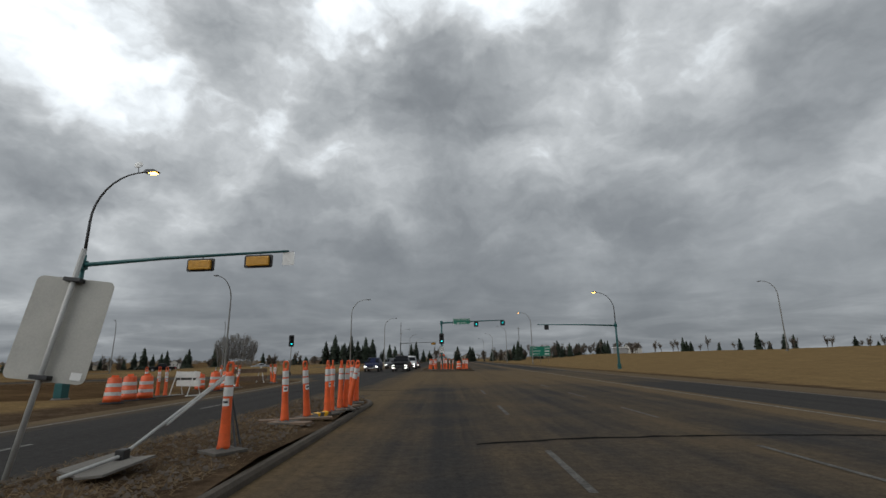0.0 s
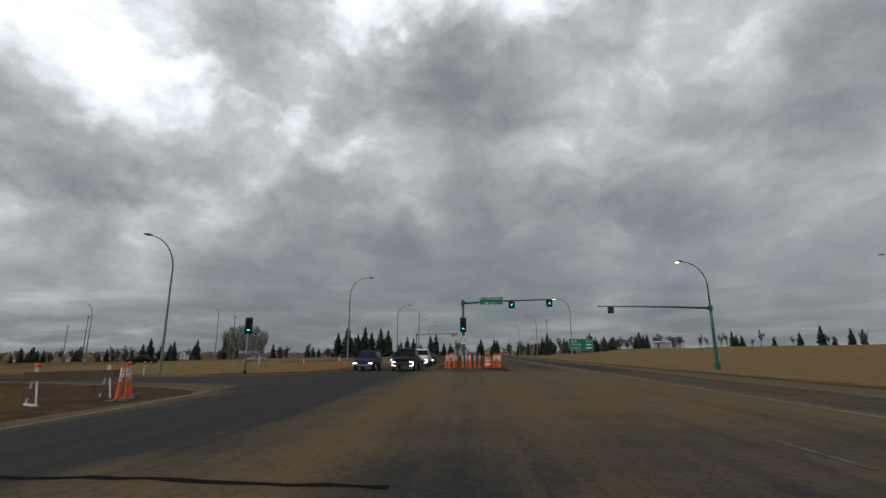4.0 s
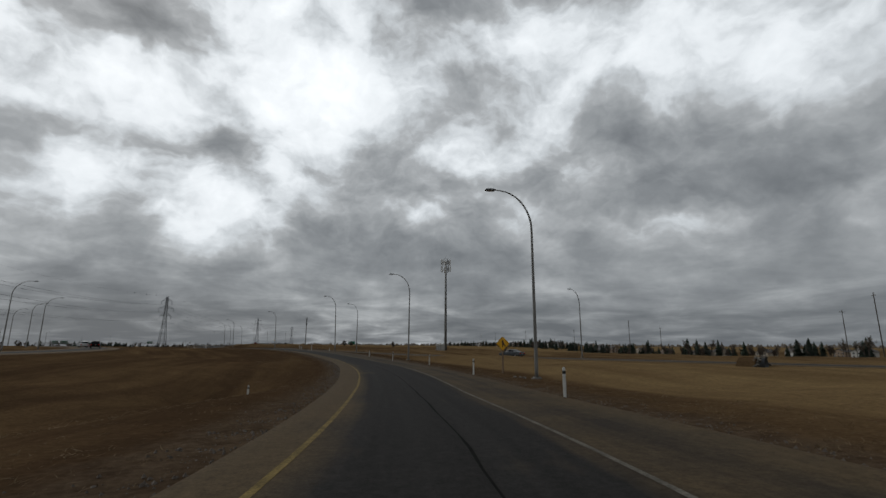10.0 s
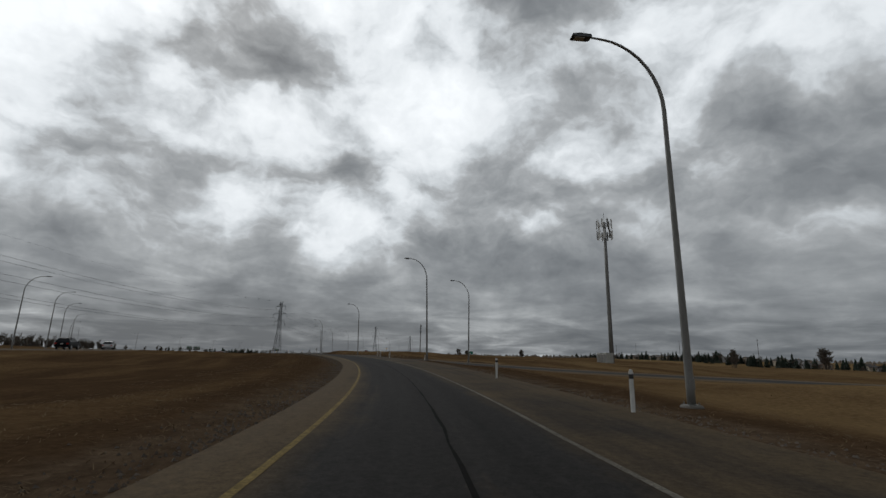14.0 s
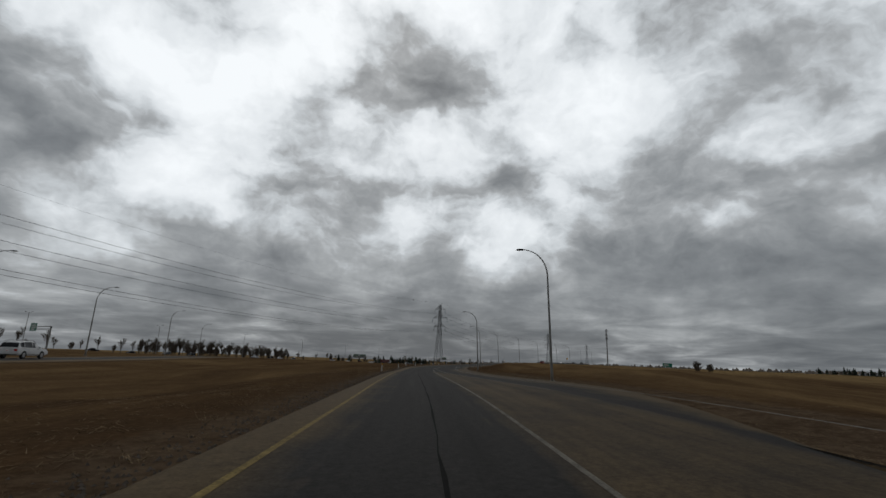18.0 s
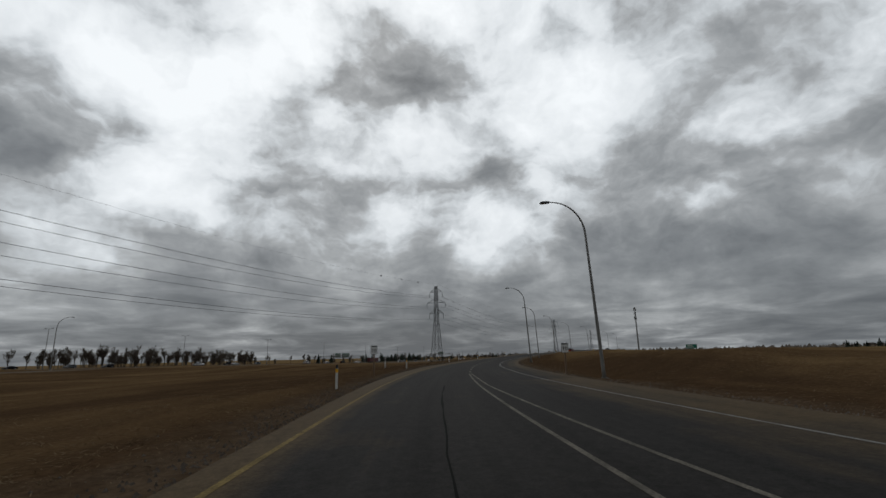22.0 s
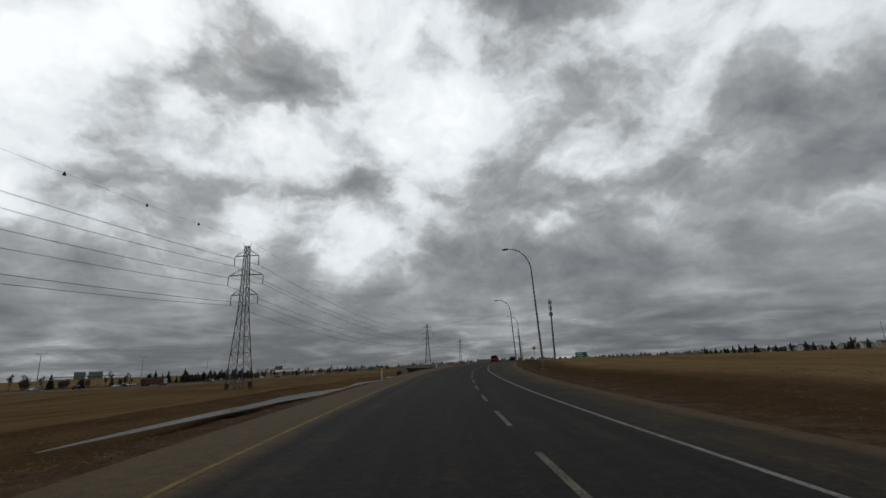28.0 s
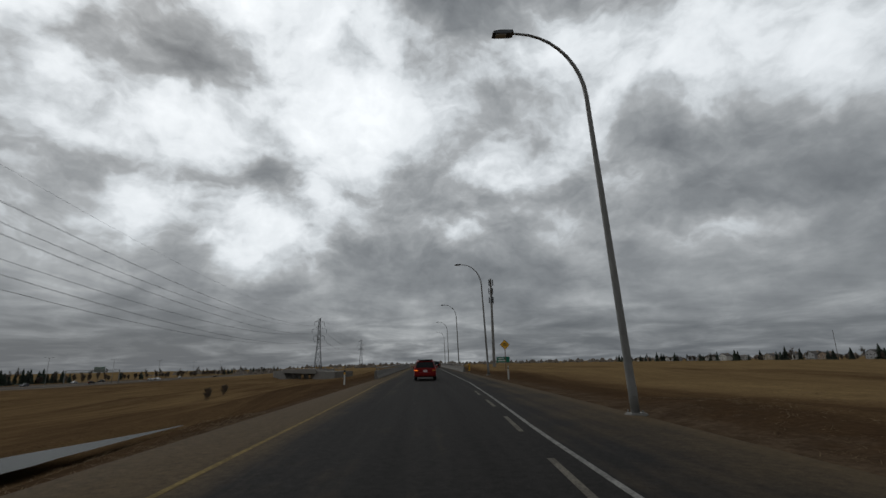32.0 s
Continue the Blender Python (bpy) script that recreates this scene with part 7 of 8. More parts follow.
def car(kind, name, label, paint, m, lights=False, category="car"):
    """A vehicle that faces +y: body, panes, bumpers, lamps, mirrors, plate and four wheels."""
    c = CARS[kind]
    root = thing(name, label, category, "vehicles", m=m)
    st, w = c["st"], c["w"]
    grid = []
    bm = bmesh.new()
    for y, zb, belt, roof, wr in st:
        taper = 1 - 0.10 * max(0, abs(y) - 1.9) ** 1.5
        half = [(w * 0.90 * taper, zb), (w * taper, zb + 0.22 * (belt - zb)), (w * 1.0 * taper, zb + 0.62 * (belt - zb)), (w * 0.965 * taper, belt), (wr * taper + 0.03, roof - 0.07), (wr * 0.86 * taper, roof - 0.012), (wr * 0.45 * taper, roof + 0.012)]
        row_ = [Vector((-x, y, z)) for x, z in half] + [Vector((x, y, z)) for x, z in half[::-1]]
        grid.append(row_)
    vv = [[bm.verts.new(p) for p in r] for r in grid]
    for a, b in zip(vv, vv[1:]):
        for k in range(len(a) - 1):
            bm.faces.new((a[k], a[k + 1], b[k + 1], b[k]))
        bm.faces.new((a[-1], a[0], b[0], b[-1]))
    bm.faces.new(vv[0][::-1])
    bm.faces.new(vv[-1])
    bmesh.ops.recalc_face_normals(bm, faces=bm.faces)
    part("body", bm, paint, root, smooth=False)

    def pane(nm, quad, inset=0.09, lift=0.012):
        q = [Vector(p) for p in quad]
        mid = sum(q, Vector()) / 4
        n = (q[1] - q[0]).cross(q[3] - q[0]).normalized()
        if n.dot(mid - Vector((0, mid.y * 0.6, 0.9))) < 0:
            n = -n
        size = max((p - mid).length for p in q)
        bm = bmesh.new()
        a = [bm.verts.new(p + (mid - p) * min(0.45, inset / size) + n * lift) for p in q]
        b = [bm.verts.new(p + (mid - p) * min(0.45, inset / size) - n * 0.01) for p in q]
        bm.faces.new(a)
        for i in range(4):
            bm.faces.new((a[i], b[i], b[(i + 1) % 4], a[(i + 1) % 4]))
        bmesh.ops.recalc_face_normals(bm, faces=bm.faces)
        part(nm, bm, M_GLASS, root, "dark tinted glass")

    cab = [i for i, s in enumerate(st) if s[3] - s[2] > 0.3]
    i0, i1 = cab[0], cab[-1]
    for i in range(i0, i1):
        if st[i + 1][0] - st[i][0] > 0.28:
            for off in (3, 9):
                pane("side_window", (grid[i][off], grid[i][off + 1], grid[i + 1][off + 1], grid[i + 1][off]), 0.06)
    f = lambda i, j, t: grid[i][j].lerp(grid[i + 1][j], t)
    pane("windscreen", (f(i1, 4, 0.06), f(i1, 9, 0.06), f(i1, 9, 0.94), f(i1, 4, 0.94)), 0.04, 0.065)
    pane("rear_window", (f(i0 - 1, 4, 0.10), f(i0 - 1, 9, 0.10), f(i0 - 1, 9, 0.94), f(i0 - 1, 4, 0.94)), 0.05, 0.065)
    yr, yf = st[0][0], st[-1][0]
    zr, zf = st[0][1], st[-1][1]
    tw = w * 0.93
    for side in (-1, 1):
        bm = bmesh.new()
        zt = st[0][2]
        if kind == "van":
            box(bm, side * (w - 0.16) - 0.19, yr - 0.03, 0.80, side * (w - 0.16) + 0.13, yr + 0.16, 0.99, 0.02)
        elif kind == "pickup":
            box(bm, side * (w - 0.12) - 0.1, yr - 0.02, 0.75, side * (w - 0.12) + 0.07, yr + 0.1, 1.1, 0.02)
        else:
            box(bm, side * (w - 0.2) - 0.16, yr - 0.02, zt - 0.17, side * (w - 0.2) + 0.12, yr + 0.15, zt + 0.04, 0.02)
        tl_ = part("tail_lamp", bm, M_TAIL, root, "red tail lamp")
        if kind == "van":
            bm = bmesh.new()
            box(bm, side * (w - 0.18) - 0.17, yr - 0.036, 0.82, side * (w - 0.18) + 0.13, yr - 0.028, 0.88)
            part("turn_lens", bm, M_AMBERLENS if side < 0 else M_AMBER_BACK, tl_, "amber turn lens")
        bm = bmesh.new()
        zh = st[-1][2]
        tall = 0.34 if kind == "pickup" else 0.12
        box(bm, side * (w * 0.74) - 0.16, yf - 0.2, zh - 0.02 - tall, side * (w * 0.74) + 0.16, yf + 0.015, zh + 0.01, 0.03)
        lamp_ = part("head_lamp", bm, M_HEADLIT if lights else M_CLEAR, root, "bright headlamp" if lights else "")
        if kind == "pickup":
            bm = bmesh.new()
            box(bm, side * (w * 0.74 - 0.05) - 0.12, yf - 0.1, zh - 0.27, side * (w * 0.74 - 0.05) + 0.12, yf + 0.03, zh - 0.09, 0.02)
            part("lamp_core", bm, M_BLACK, lamp_, "dark lamp core inside a bright bracket")
        bm = bmesh.new()
        box(bm, side * (w + 0.02) - 0.02, st[i1][0] + 0.30, 1.0 * st[i1][2] - 0.02, side * (w + 0.2) + 0.02, st[i1][0] + 0.42, st[i1][2] + 0.16, 0.03)
        part("wing_mirror", bm, paint if kind != "pickup" else M_BLACK, root)
    bm = bmesh.new()
    box(bm, -tw, yr - 0.10, zr - 0.06, tw, yr + 0.12, zr + 0.22, 0.05)
    part("rear_bumper", bm, paint if kind in ("van", "sedan", "suv") else M_STEEL, root)
    bm = bmesh.new()
    box(bm, -tw * 0.92, yf - 0.14, zf - 0.10, tw * 0.92, yf + 0.06, zf + 0.14, 0.05)
    part("front_bumper", bm, paint if kind == "sedan" else M_BLACK, root)
    bm = bmesh.new()
    box(bm, -w * 0.42, yf - 0.02, zf + 0.16, w * 0.42, yf + 0.03, st[-1][2] + 0.02, 0.02)
    gr_ = part("grille", bm, M_BLACK, root)
    if kind == "suv":
        bm = bmesh.new()
        zt = st[-1][2]
        tube(bm, [(-0.46, yf + 0.04, zt - 0.02), (-0.24, yf + 0.05, zt - 0.26), (0.24, yf + 0.05, zt - 0.26), (0.46, yf + 0.04, zt - 0.02)], 0.03, 6)
        part("grille_trim", bm, M_RIM, gr_, "chrome trim in a wide vee")
        bm = bmesh.new()
        box(bm, -0.62, yf + 0.02, zf - 0.02, 0.62, yf + 0.075, zf + 0.03, 0.015)
        part("bumper_lip", bm, M_RIM, root, "bright lower lip")
    elif kind == "pickup":
        bm = bmesh.new()
        box(bm, -w * 0.42, yf + 0.028, st[-1][2] - 0.20, w * 0.42, yf + 0.045, st[-1][2] - 0.14, 0.008)
        part("grille_bar", bm, M_DARKSTEEL, gr_)
    bm = bmesh.new()
    zp = 0.80 if kind == "van" else (0.78 if kind == "pickup" else st[0][2] - 0.12)
    box(bm, -0.16, yr - 0.035, zp - 0.08, 0.16, yr - 0.015, zp + 0.08, 0.005)
    pl_ = part("number_plate", bm, M_SIGNWHITE, root, "white plate with a dark bar")
    bm = bmesh.new()
    box(bm, -0.1, yr - 0.04, zp - 0.025, 0.1, yr - 0.036, zp + 0.025)
    part("plate_bar", bm, M_TAIL, pl_)
    if kind in ("van", "suv"):
        for side in (-1, 1):
            bm = bmesh.new()
            tube(bm, [(side * 0.62, -1.9, st[3][3] + 0.0), (side * 0.62, -1.8, st[3][3] + 0.06), (side * 0.62, 0.1, st[4][3] + 0.06), (side * 0.62, 0.25, st[4][3])], 0.022, 6)
            part("roof_rail", bm, M_BLACK, root)
    if kind == "van":
        bm = bmesh.new()
        box(bm, -0.62, yr + 0.05, 1.70, 0.62, yr + 0.4, 1.76, 0.02)
        part("spoiler", bm, M_BLACK, root)
    for y in c["wheels"]:
        for side in (-1, 1):
            r = c["r"]
            prof = [(r * 0.6, -0.11), (r * 0.93, -0.11), (r, -0.07), (r, 0.07), (r * 0.93, 0.11), (r * 0.6, 0.11)]
            bm = bmesh.new()
            lathe(bm, prof, 20)
            mm = Matrix.Translation((side * (w - 0.10), y, r)) @ Matrix.Rotation(radians(90), 4, "Y")
            bm.transform(mm)
            wh = part("tyre", bm, M_RUBBER, root, smooth=False)
            bm = bmesh.new()
            lathe(bm, [(r * 0.62, -0.118), (r * 0.58, -0.122), (r * 0.15, -0.122), (r * 0.15, 0.122), (r * 0.58, 0.122), (r * 0.62, 0.118)], 14)
            bm.transform(mm)
            part("rim", bm, M_RIM, wh)
            # flat black ring on the body side, standing in for the shaded wheel well
            bm = bmesh.new()
            n = 14
            for i in range(n):
                a, b = math.pi * i / n, math.pi * (i + 1) / n
                q = [(side * (w + 0.004), y + rr * math.cos(t), r + rr * math.sin(t)) for rr, t in ((r * 1.16, a), (r * 1.16, b), (r * 0.9, b), (r * 0.9, a))]
                bm.faces.new([bm.verts.new(p) for p in q])
            part("wheel_arch", bm, M_BLACK, root)
    return root


def paint(name, color, flake=0.0):
    return mat(name, color, 0.38, flake, vary=0.18, scale=1.5, fine=0.04, coat=0.02, spec=0.08)


P_RED, P_BLACK, P_WHITE = paint("red_car_paint", (0.20, 0.012, 0.012)), paint("black_car_paint", (0.006, 0.006, 0.007)), paint("white_car_paint", (0.6, 0.6, 0.6))
P_BLUE, P_SILVER, P_GREY = paint("dark_blue_car_paint", (0.012, 0.018, 0.05)), paint("silver_car_paint", (0.32, 0.33, 0.34), 0.4), paint("grey_car_paint", (0.10, 0.105, 0.11), 0.3)


def on_line(line, s_, d_, back=False):
    p = line.at(s_, d_, 0.01)
    return pose(p.x, p.y, p.z, 0, 0, line.turn(s_) + (180 if back else 0))


car("van", "minivan", "dark red minivan with tinted windows driving in the ramp's lane", P_RED, on_line(ramp, 480, 0.1), category="minivan")
car("sedan", "sedan", "silver sedan on the ramp ahead", P_SILVER, on_line(ramp, 530, 0.6))
car("suv", "suv", "black SUV far ahead on the ramp", P_BLACK, on_line(ramp, 560, 3.2), category="suv")
car("pickup", "pickup_truck", "black pickup truck far ahead on the bridge", P_BLACK, on_line(ramp, 590, 3.4), category="pickup truck")
car("sedan", "sedan", "dark sedan far ahead on the bridge", P_GREY, on_line(ramp, 622, 0.4))
car("suv", "suv", "dark blue SUV waiting in the oncoming lane with lights on", P_BLUE, pose(-9.3, 61.8, 0.01, 0, 0, 180), True, "suv")
car("pickup", "pickup_truck", "black pickup truck in the oncoming lane with bright headlamps", P_BLACK, pose(-5.6, 61.0, 0.01, 0, 0, 180), True, "pickup truck")
car("pickup", "pickup_truck", "white pickup truck in the oncoming lane", P_WHITE, pose(-5.4, 72.5, 0.01, 0, 0, 180), True, "pickup truck")
car("suv", "suv", "dark grey SUV in the oncoming queue", P_GREY, pose(-9.0, 80.0, 0.01, 0, 0, 180), True, "suv")
car("sedan", "sedan", "dark sedan in the oncoming queue", P_BLACK, pose(-5.5, 84.0, 0.01, 0, 0, 180), True)
car("sedan", "sedan", "grey sedan on the side ramp", P_GREY, on_line(joiner, 206, 0.2))
car("pickup", "pickup_truck", "black pickup truck on the side ramp", P_BLACK, on_line(joiner, 140, 0.0), category="pickup truck")
car("sedan", "sedan", "silver sedan on the side ramp", P_SILVER, on_line(joiner, 118, 0.0))
car("suv", "suv", "black SUV on the exit road", P_BLACK, on_line(exit_road, 222, 0.0, True), category="suv")
car("suv", "suv", "white SUV with lights on, on the exit road", P_WHITE, on_line(exit_road, 188, 1.0, True), True, "suv")
r7 = random.Random(7)
FLEET = [("sedan", P_SILVER, "silver sedan"), ("suv", P_BLACK, "black SUV"), ("pickup", P_WHITE, "white pickup truck"), ("sedan", P_WHITE, "white sedan"), ("suv", P_GREY, "grey SUV"), ("sedan", P_BLACK, "dark sedan"), ("pickup", P_BLACK, "black pickup truck")]
made = {}
for k in range(34):
    kd, pt, what = FLEET[r7.randrange(len(FLEET))]
    s_ = 330 + k * 22 + r7.uniform(-8, 8)
    d_ = r7.choice((-15.5, -11.5, -8.0, 8.0, 11.5, 15.5))
    m = on_line(freeway, s_, d_, d_ < 0)
    if what not in made:
        made[what] = car(kd, {"sedan": "sedan", "suv": "suv", "pickup": "pickup_truck"}[kd], what + " on the freeway beyond the grass", pt, m, category={"sedan": "car", "suv": "suv", "pickup": "pickup truck"}[kd])
    else:
        copy_thing(made[what], m)
# a long dark red trailer under the gantry
tr = thing("semi_trailer", "long dark red semi trailer on the freeway", "truck trailer", m=on_line(freeway, 730, 11.0))
bm = bmesh.new()
box(bm, -1.3, -7.5, 1.1, 1.3, 6.5, 4.0, 0.04)
part("box", bm, mat("dull_red_trailer", (0.10, 0.02, 0.02), 0.5, vary=0.2), tr)
bm = bmesh.new()
box(bm, -1.2, 7.2, 0.7, 1.2, 10.0, 3.5, 0.15)
part("cab", bm, P_WHITE, tr)
for y in (-6.4, -5.1, 7.8, 9.2):
    for side in (-1, 1):
        bm = bmesh.new()
        lathe(bm, [(0.4, -0.14), (0.5, -0.12), (0.5, 0.12), (0.4, 0.14)], 14)
        bm.transform(Matrix.Translation((side * 1.1, y, 0.5)) @ Matrix.Rotation(radians(90), 4, "Y"))
        part("tyre", bm, M_RUBBER, tr)

# ---- trees and houses ----
def conifer(seed, h=7.5):
    r = random.Random(seed)
    root = thing("spruce", "dark green spruce with a ragged pointed crown", "conifer", "spruces along the houses")
    bm = bmesh.new()
    tube(bm, [(0, 0, -0.3), (0, 0, h * 0.5), (0, 0, h)], [0.14, 0.08, 0.01], 6)
    part("trunk", bm, M_BARK, root)
    bm = bmesh.new()
    layers = 20
    for k in range(layers):
        q = k / (layers - 1)
        z = 0.35 + q * (h - 0.5)
        rad = (1 - q) ** 0.75 * h * 0.34 * r.uniform(0.7, 1.15) + 0.15
        n = int(10 - 4 * q)
        for j in range(n):
            a = math.tau * (j + r.uniform(-0.35, 0.35)) / n + k
            rr = rad * r.uniform(0.65, 1.15)
            c, s = math.cos(a), math.sin(a)
            wd = rr * 0.42 + 0.05
            droop = rr * r.uniform(0.15, 0.45)
            v = [bm.verts.new(p) for p in ((0, 0, z + 0.25), (c * rr * 0.6 - s * wd, s * rr * 0.6 + c * wd, z - droop * 0.5), (c * rr, s * rr, z - droop), (c * rr * 0.6 + s * wd, s * rr * 0.6 - c * wd, z - droop * 0.5))]
            bm.faces.new((v[0], v[1], v[2]))
            bm.faces.new((v[0], v[2], v[3]))
            v2 = [bm.verts.new(p) for p in ((c * rr * 0.3, s * rr * 0.3, z - 0.35), (c * rr * 0.55 - s * wd * 0.7, s * rr * 0.55 + c * wd * 0.7, z - droop * 0.3), (c * rr * 0.9, s * rr * 0.9, z - droop * 1.4))]
            bm.faces.new(v2)
    part("crown", bm, M_FIR, root)
    return root


def bare_tree(seed, h=9.0, spread=0.5, stems=1, name="bare_tree", label="bare leafless tree with fine grey-brown twigs"):
    r = random.Random(seed)
    root = thing(name, label, "tree", "bare trees along the houses")
    wood, fine = bmesh.new(), bmesh.new()

    def grow(p, d, length, rad, level):
        end = p + d * length
        mid = p + d * length * 0.5 + Vector((r.uniform(-1, 1), r.uniform(-1, 1), 0)) * length * 0.05
        if level < 2:
            tube(wood, [p, mid, end], [rad, rad * 0.8, rad * 0.6], 5, False)
        else:
            side = d.cross(Vector((r.uniform(-1, 1), r.uniform(-1, 1), 0.3))).normalized() * max(rad, 0.042)
            a, b, c = fine.verts.new(p - side), fine.verts.new(p + side), fine.verts.new(end)
            fine.faces.new((a, b, c))
        if level == 4:
            return
        n = (6, 6, 6, 5)[level]
        for k in range(n):
            t = r.uniform(0.25, 1.0)
            nd = (d + Vector((r.uniform(-1, 1), r.uniform(-1, 1), r.uniform(-0.1, 0.55))) * spread * (1.2 if level else 1.0)).normalized()
            grow(p + d * length * t, nd, length * r.uniform(0.38, 0.62), rad * 0.5, level + 1)

    for k in range(stems):
        o = Vector((r.uniform(-0.6, 0.6), r.uniform(-0.6, 0.6), -0.2)) if stems > 1 else Vector((0, 0, -0.2))
        grow(o, Vector((r.uniform(-0.12, 0.12), r.uniform(-0.12, 0.12), 1)).normalized(), h * 0.55, h * 0.018, 0)
    part("trunk", wood, M_BARK, root)
    part("crown", fine, M_TWIG, root, "haze of fine bare twigs")
    return root


M_SIDING = [mat("house_siding_" + n, c, 0.8, vary=0.1, scale=0.7) for n, c in (("beige", (0.34, 0.29, 0.22)), ("grey", (0.28, 0.28, 0.28)), ("white", (0.5, 0.49, 0.46)), ("tan", (0.26, 0.19, 0.13)))]
M_SHINGLE = mat("roof_shingle", (0.085, 0.075, 0.068), 0.95, vary=0.3, scale=2, random=0.25)
M_PANE = mat("house_window", (0.03, 0.035, 0.04), 0.1)


def house(k, w=11.0, d=9.0, h=5.2, pitch=2.6):
    tone = ("beige", "grey", "white", "tan")[k]
    root = thing("house", f"{tone} two-storey house with a dark shingled gable roof", "house", "houses")
    bm = bmesh.new()
    prism(bm, [(-w / 2, -0.6), (w / 2, -0.6), (w / 2, h), (0, h + pitch), (-w / 2, h)], d, Matrix.Translation((0, -d / 2, 0)))
    wall = part("wall", bm, M_SIDING[k], root)
    for side in (-1, 1):
        bm = bmesh.new()
        e = w / 2 + 0.5
        slope = pitch / (w / 2)
        prism(bm, [(0, h + pitch + 0.12), (side * e, h - 0.5 * slope + 0.12), (side * e, h - 0.5 * slope - 0.02), (0, h + pitch - 0.02)], d + 0.8, Matrix.Translation((0, -d / 2 - 0.4, 0)))
        part("roof", bm, M_SHINGLE, root)
    bm = bmesh.new()
    box(bm, w * 0.2, 0.5, h + 0.5, w * 0.2 + 0.7, 1.3, h + pitch + 0.7)
    part("chimney", bm, M_SIDING[3], root)
    for z in (1.0, 3.4):
        for x in (-w * 0.32, 0.0, w * 0.30):
            bm = bmesh.new()
            box(bm, x - 0.75, -d / 2 - 0.05, z - 0.05, x + 0.75, -d / 2 + 0.02, z + 1.25)
            fr = part("window_frame", bm, M_SIGNWHITE, wall)
            bm = bmesh.new()
            box(bm, x - 0.66, -d / 2 - 0.06, z + 0.03, x + 0.66, -d / 2 - 0.045, z + 1.17)
            part("pane", bm, M_PANE, fr)
    return root


r9 = random.Random(9)
firs = [conifer(k, h) for k, h in ((1, 7.0), (2, 8.4), (3, 6.2))]
bares = [bare_tree(k, h, sp) for k, h, sp in ((11, 8.5, 0.5), (12, 7.0, 0.6))]


def poplar_clump():
    """A wide fan of many slender bare stems."""
    r = random.Random(21)
    root = thing("poplar_clump", "wide rounded clump of bare pale poplars", "tree", "bare trees along the houses")
    fine = bmesh.new()
    for k in range(36):
        wood = bmesh.new()
        x = -7.2 + 14.4 * (k + r.uniform(0.1, 0.9)) / 36
        y = r.uniform(-2.5, 2.5)
        h = 13.8 * math.sqrt(max(0.15, 1 - (x / 10.5) ** 2)) * r.uniform(0.88, 1.05)
        lean = x * 0.34
        pts = [Vector((x, y, -0.3)), Vector((x + lean * 0.35, y, h * 0.5)), Vector((x + lean, y + r.uniform(-0.8, 0.8), h))]
        tube(wood, pts, [0.12, 0.07, 0.02], 5, False)
        part("trunk", wood, M_POPLAR, root)
        for j in range(120):
            t = r.uniform(0.22, 1.0)
            p = pts[0].lerp(pts[1], t * 2) if t < 0.5 else pts[1].lerp(pts[2], t * 2 - 1)
            a = r.uniform(0, math.tau)
            d = Vector((math.cos(a) * 0.75 + lean * 0.04, math.sin(a) * 0.75, 0.9)) * r.uniform(1.0, 2.6) * (1.25 - t * 0.6)
            s = Vector((-math.sin(a), math.cos(a), 0)) * 0.055
            fine.faces.new([fine.verts.new(v) for v in (p - s, p + s, p + d)])
            for i in range(3):
                u = r.uniform(0.3, 0.9)
                b = r.uniform(0, math.tau)
                e = Vector((math.cos(b) * 0.35, math.sin(b) * 0.35, 0.8)) * r.uniform(0.5, 1.1)
                fine.faces.new([fine.verts.new(v) for v in (p + d * u - s * 0.6, p + d * u + s * 0.6, p + d * u + e)])
    part("crown", fine, M_POPLAR, root, "haze of pale bare twigs")
    return root


M_POPLAR = mat("pale_poplar_bark", (0.20, 0.18, 0.15), 0.95, vary=0.2, scale=0.4)
poplar = poplar_clump()
scrub = bare_tree(31, 5.0, 0.6, 4, "bare_shrub", "low bare brown shrub with many stems")
homes = [house(k) for k in range(4)]
placed = set()


def put(src, x, y, turn=None, scale=1.0, sink=0.05):
    m = stand_on(x, y, r9.uniform(0, 360) if turn is None else turn, sink)
    if src.name not in placed:
        placed.add(src.name)
        src.matrix_world = m @ Matrix.Scale(scale, 4)
        return src
    ob = copy_thing(src, m)
    ob.scale = (scale, scale, scale * r9.uniform(0.9, 1.1))
    return ob


# the row of houses and gardens north of the interchange
for k in range(30):
    x = -520 + k * 19 + r9.uniform(-4, 4)
    if -110 < x < -84:
        continue
    put(homes[r9.randrange(4)], x, 252 + r9.uniform(-6, 10), r9.choice((0, 8, -6, 90)), r9.uniform(0.55, 0.72), 0.3)
for k in range(330):
    x = -560 + k * 1.9 + r9.uniform(-5, 5)
    if -108 < x < -88:
        continue
    q = r9.random()
    y = 224 + r9.uniform(-4, 22)
    if q < 0.55:
        put(firs[r9.randrange(3)], x, y, None, r9.uniform(0.6, 1.2))
    elif q < 0.68:
        put(scrub, x, y, None, r9.uniform(0.8, 1.2))
    else:
        put(bares[r9.randrange(2)], x, y, None, r9.uniform(0.7, 1.1))
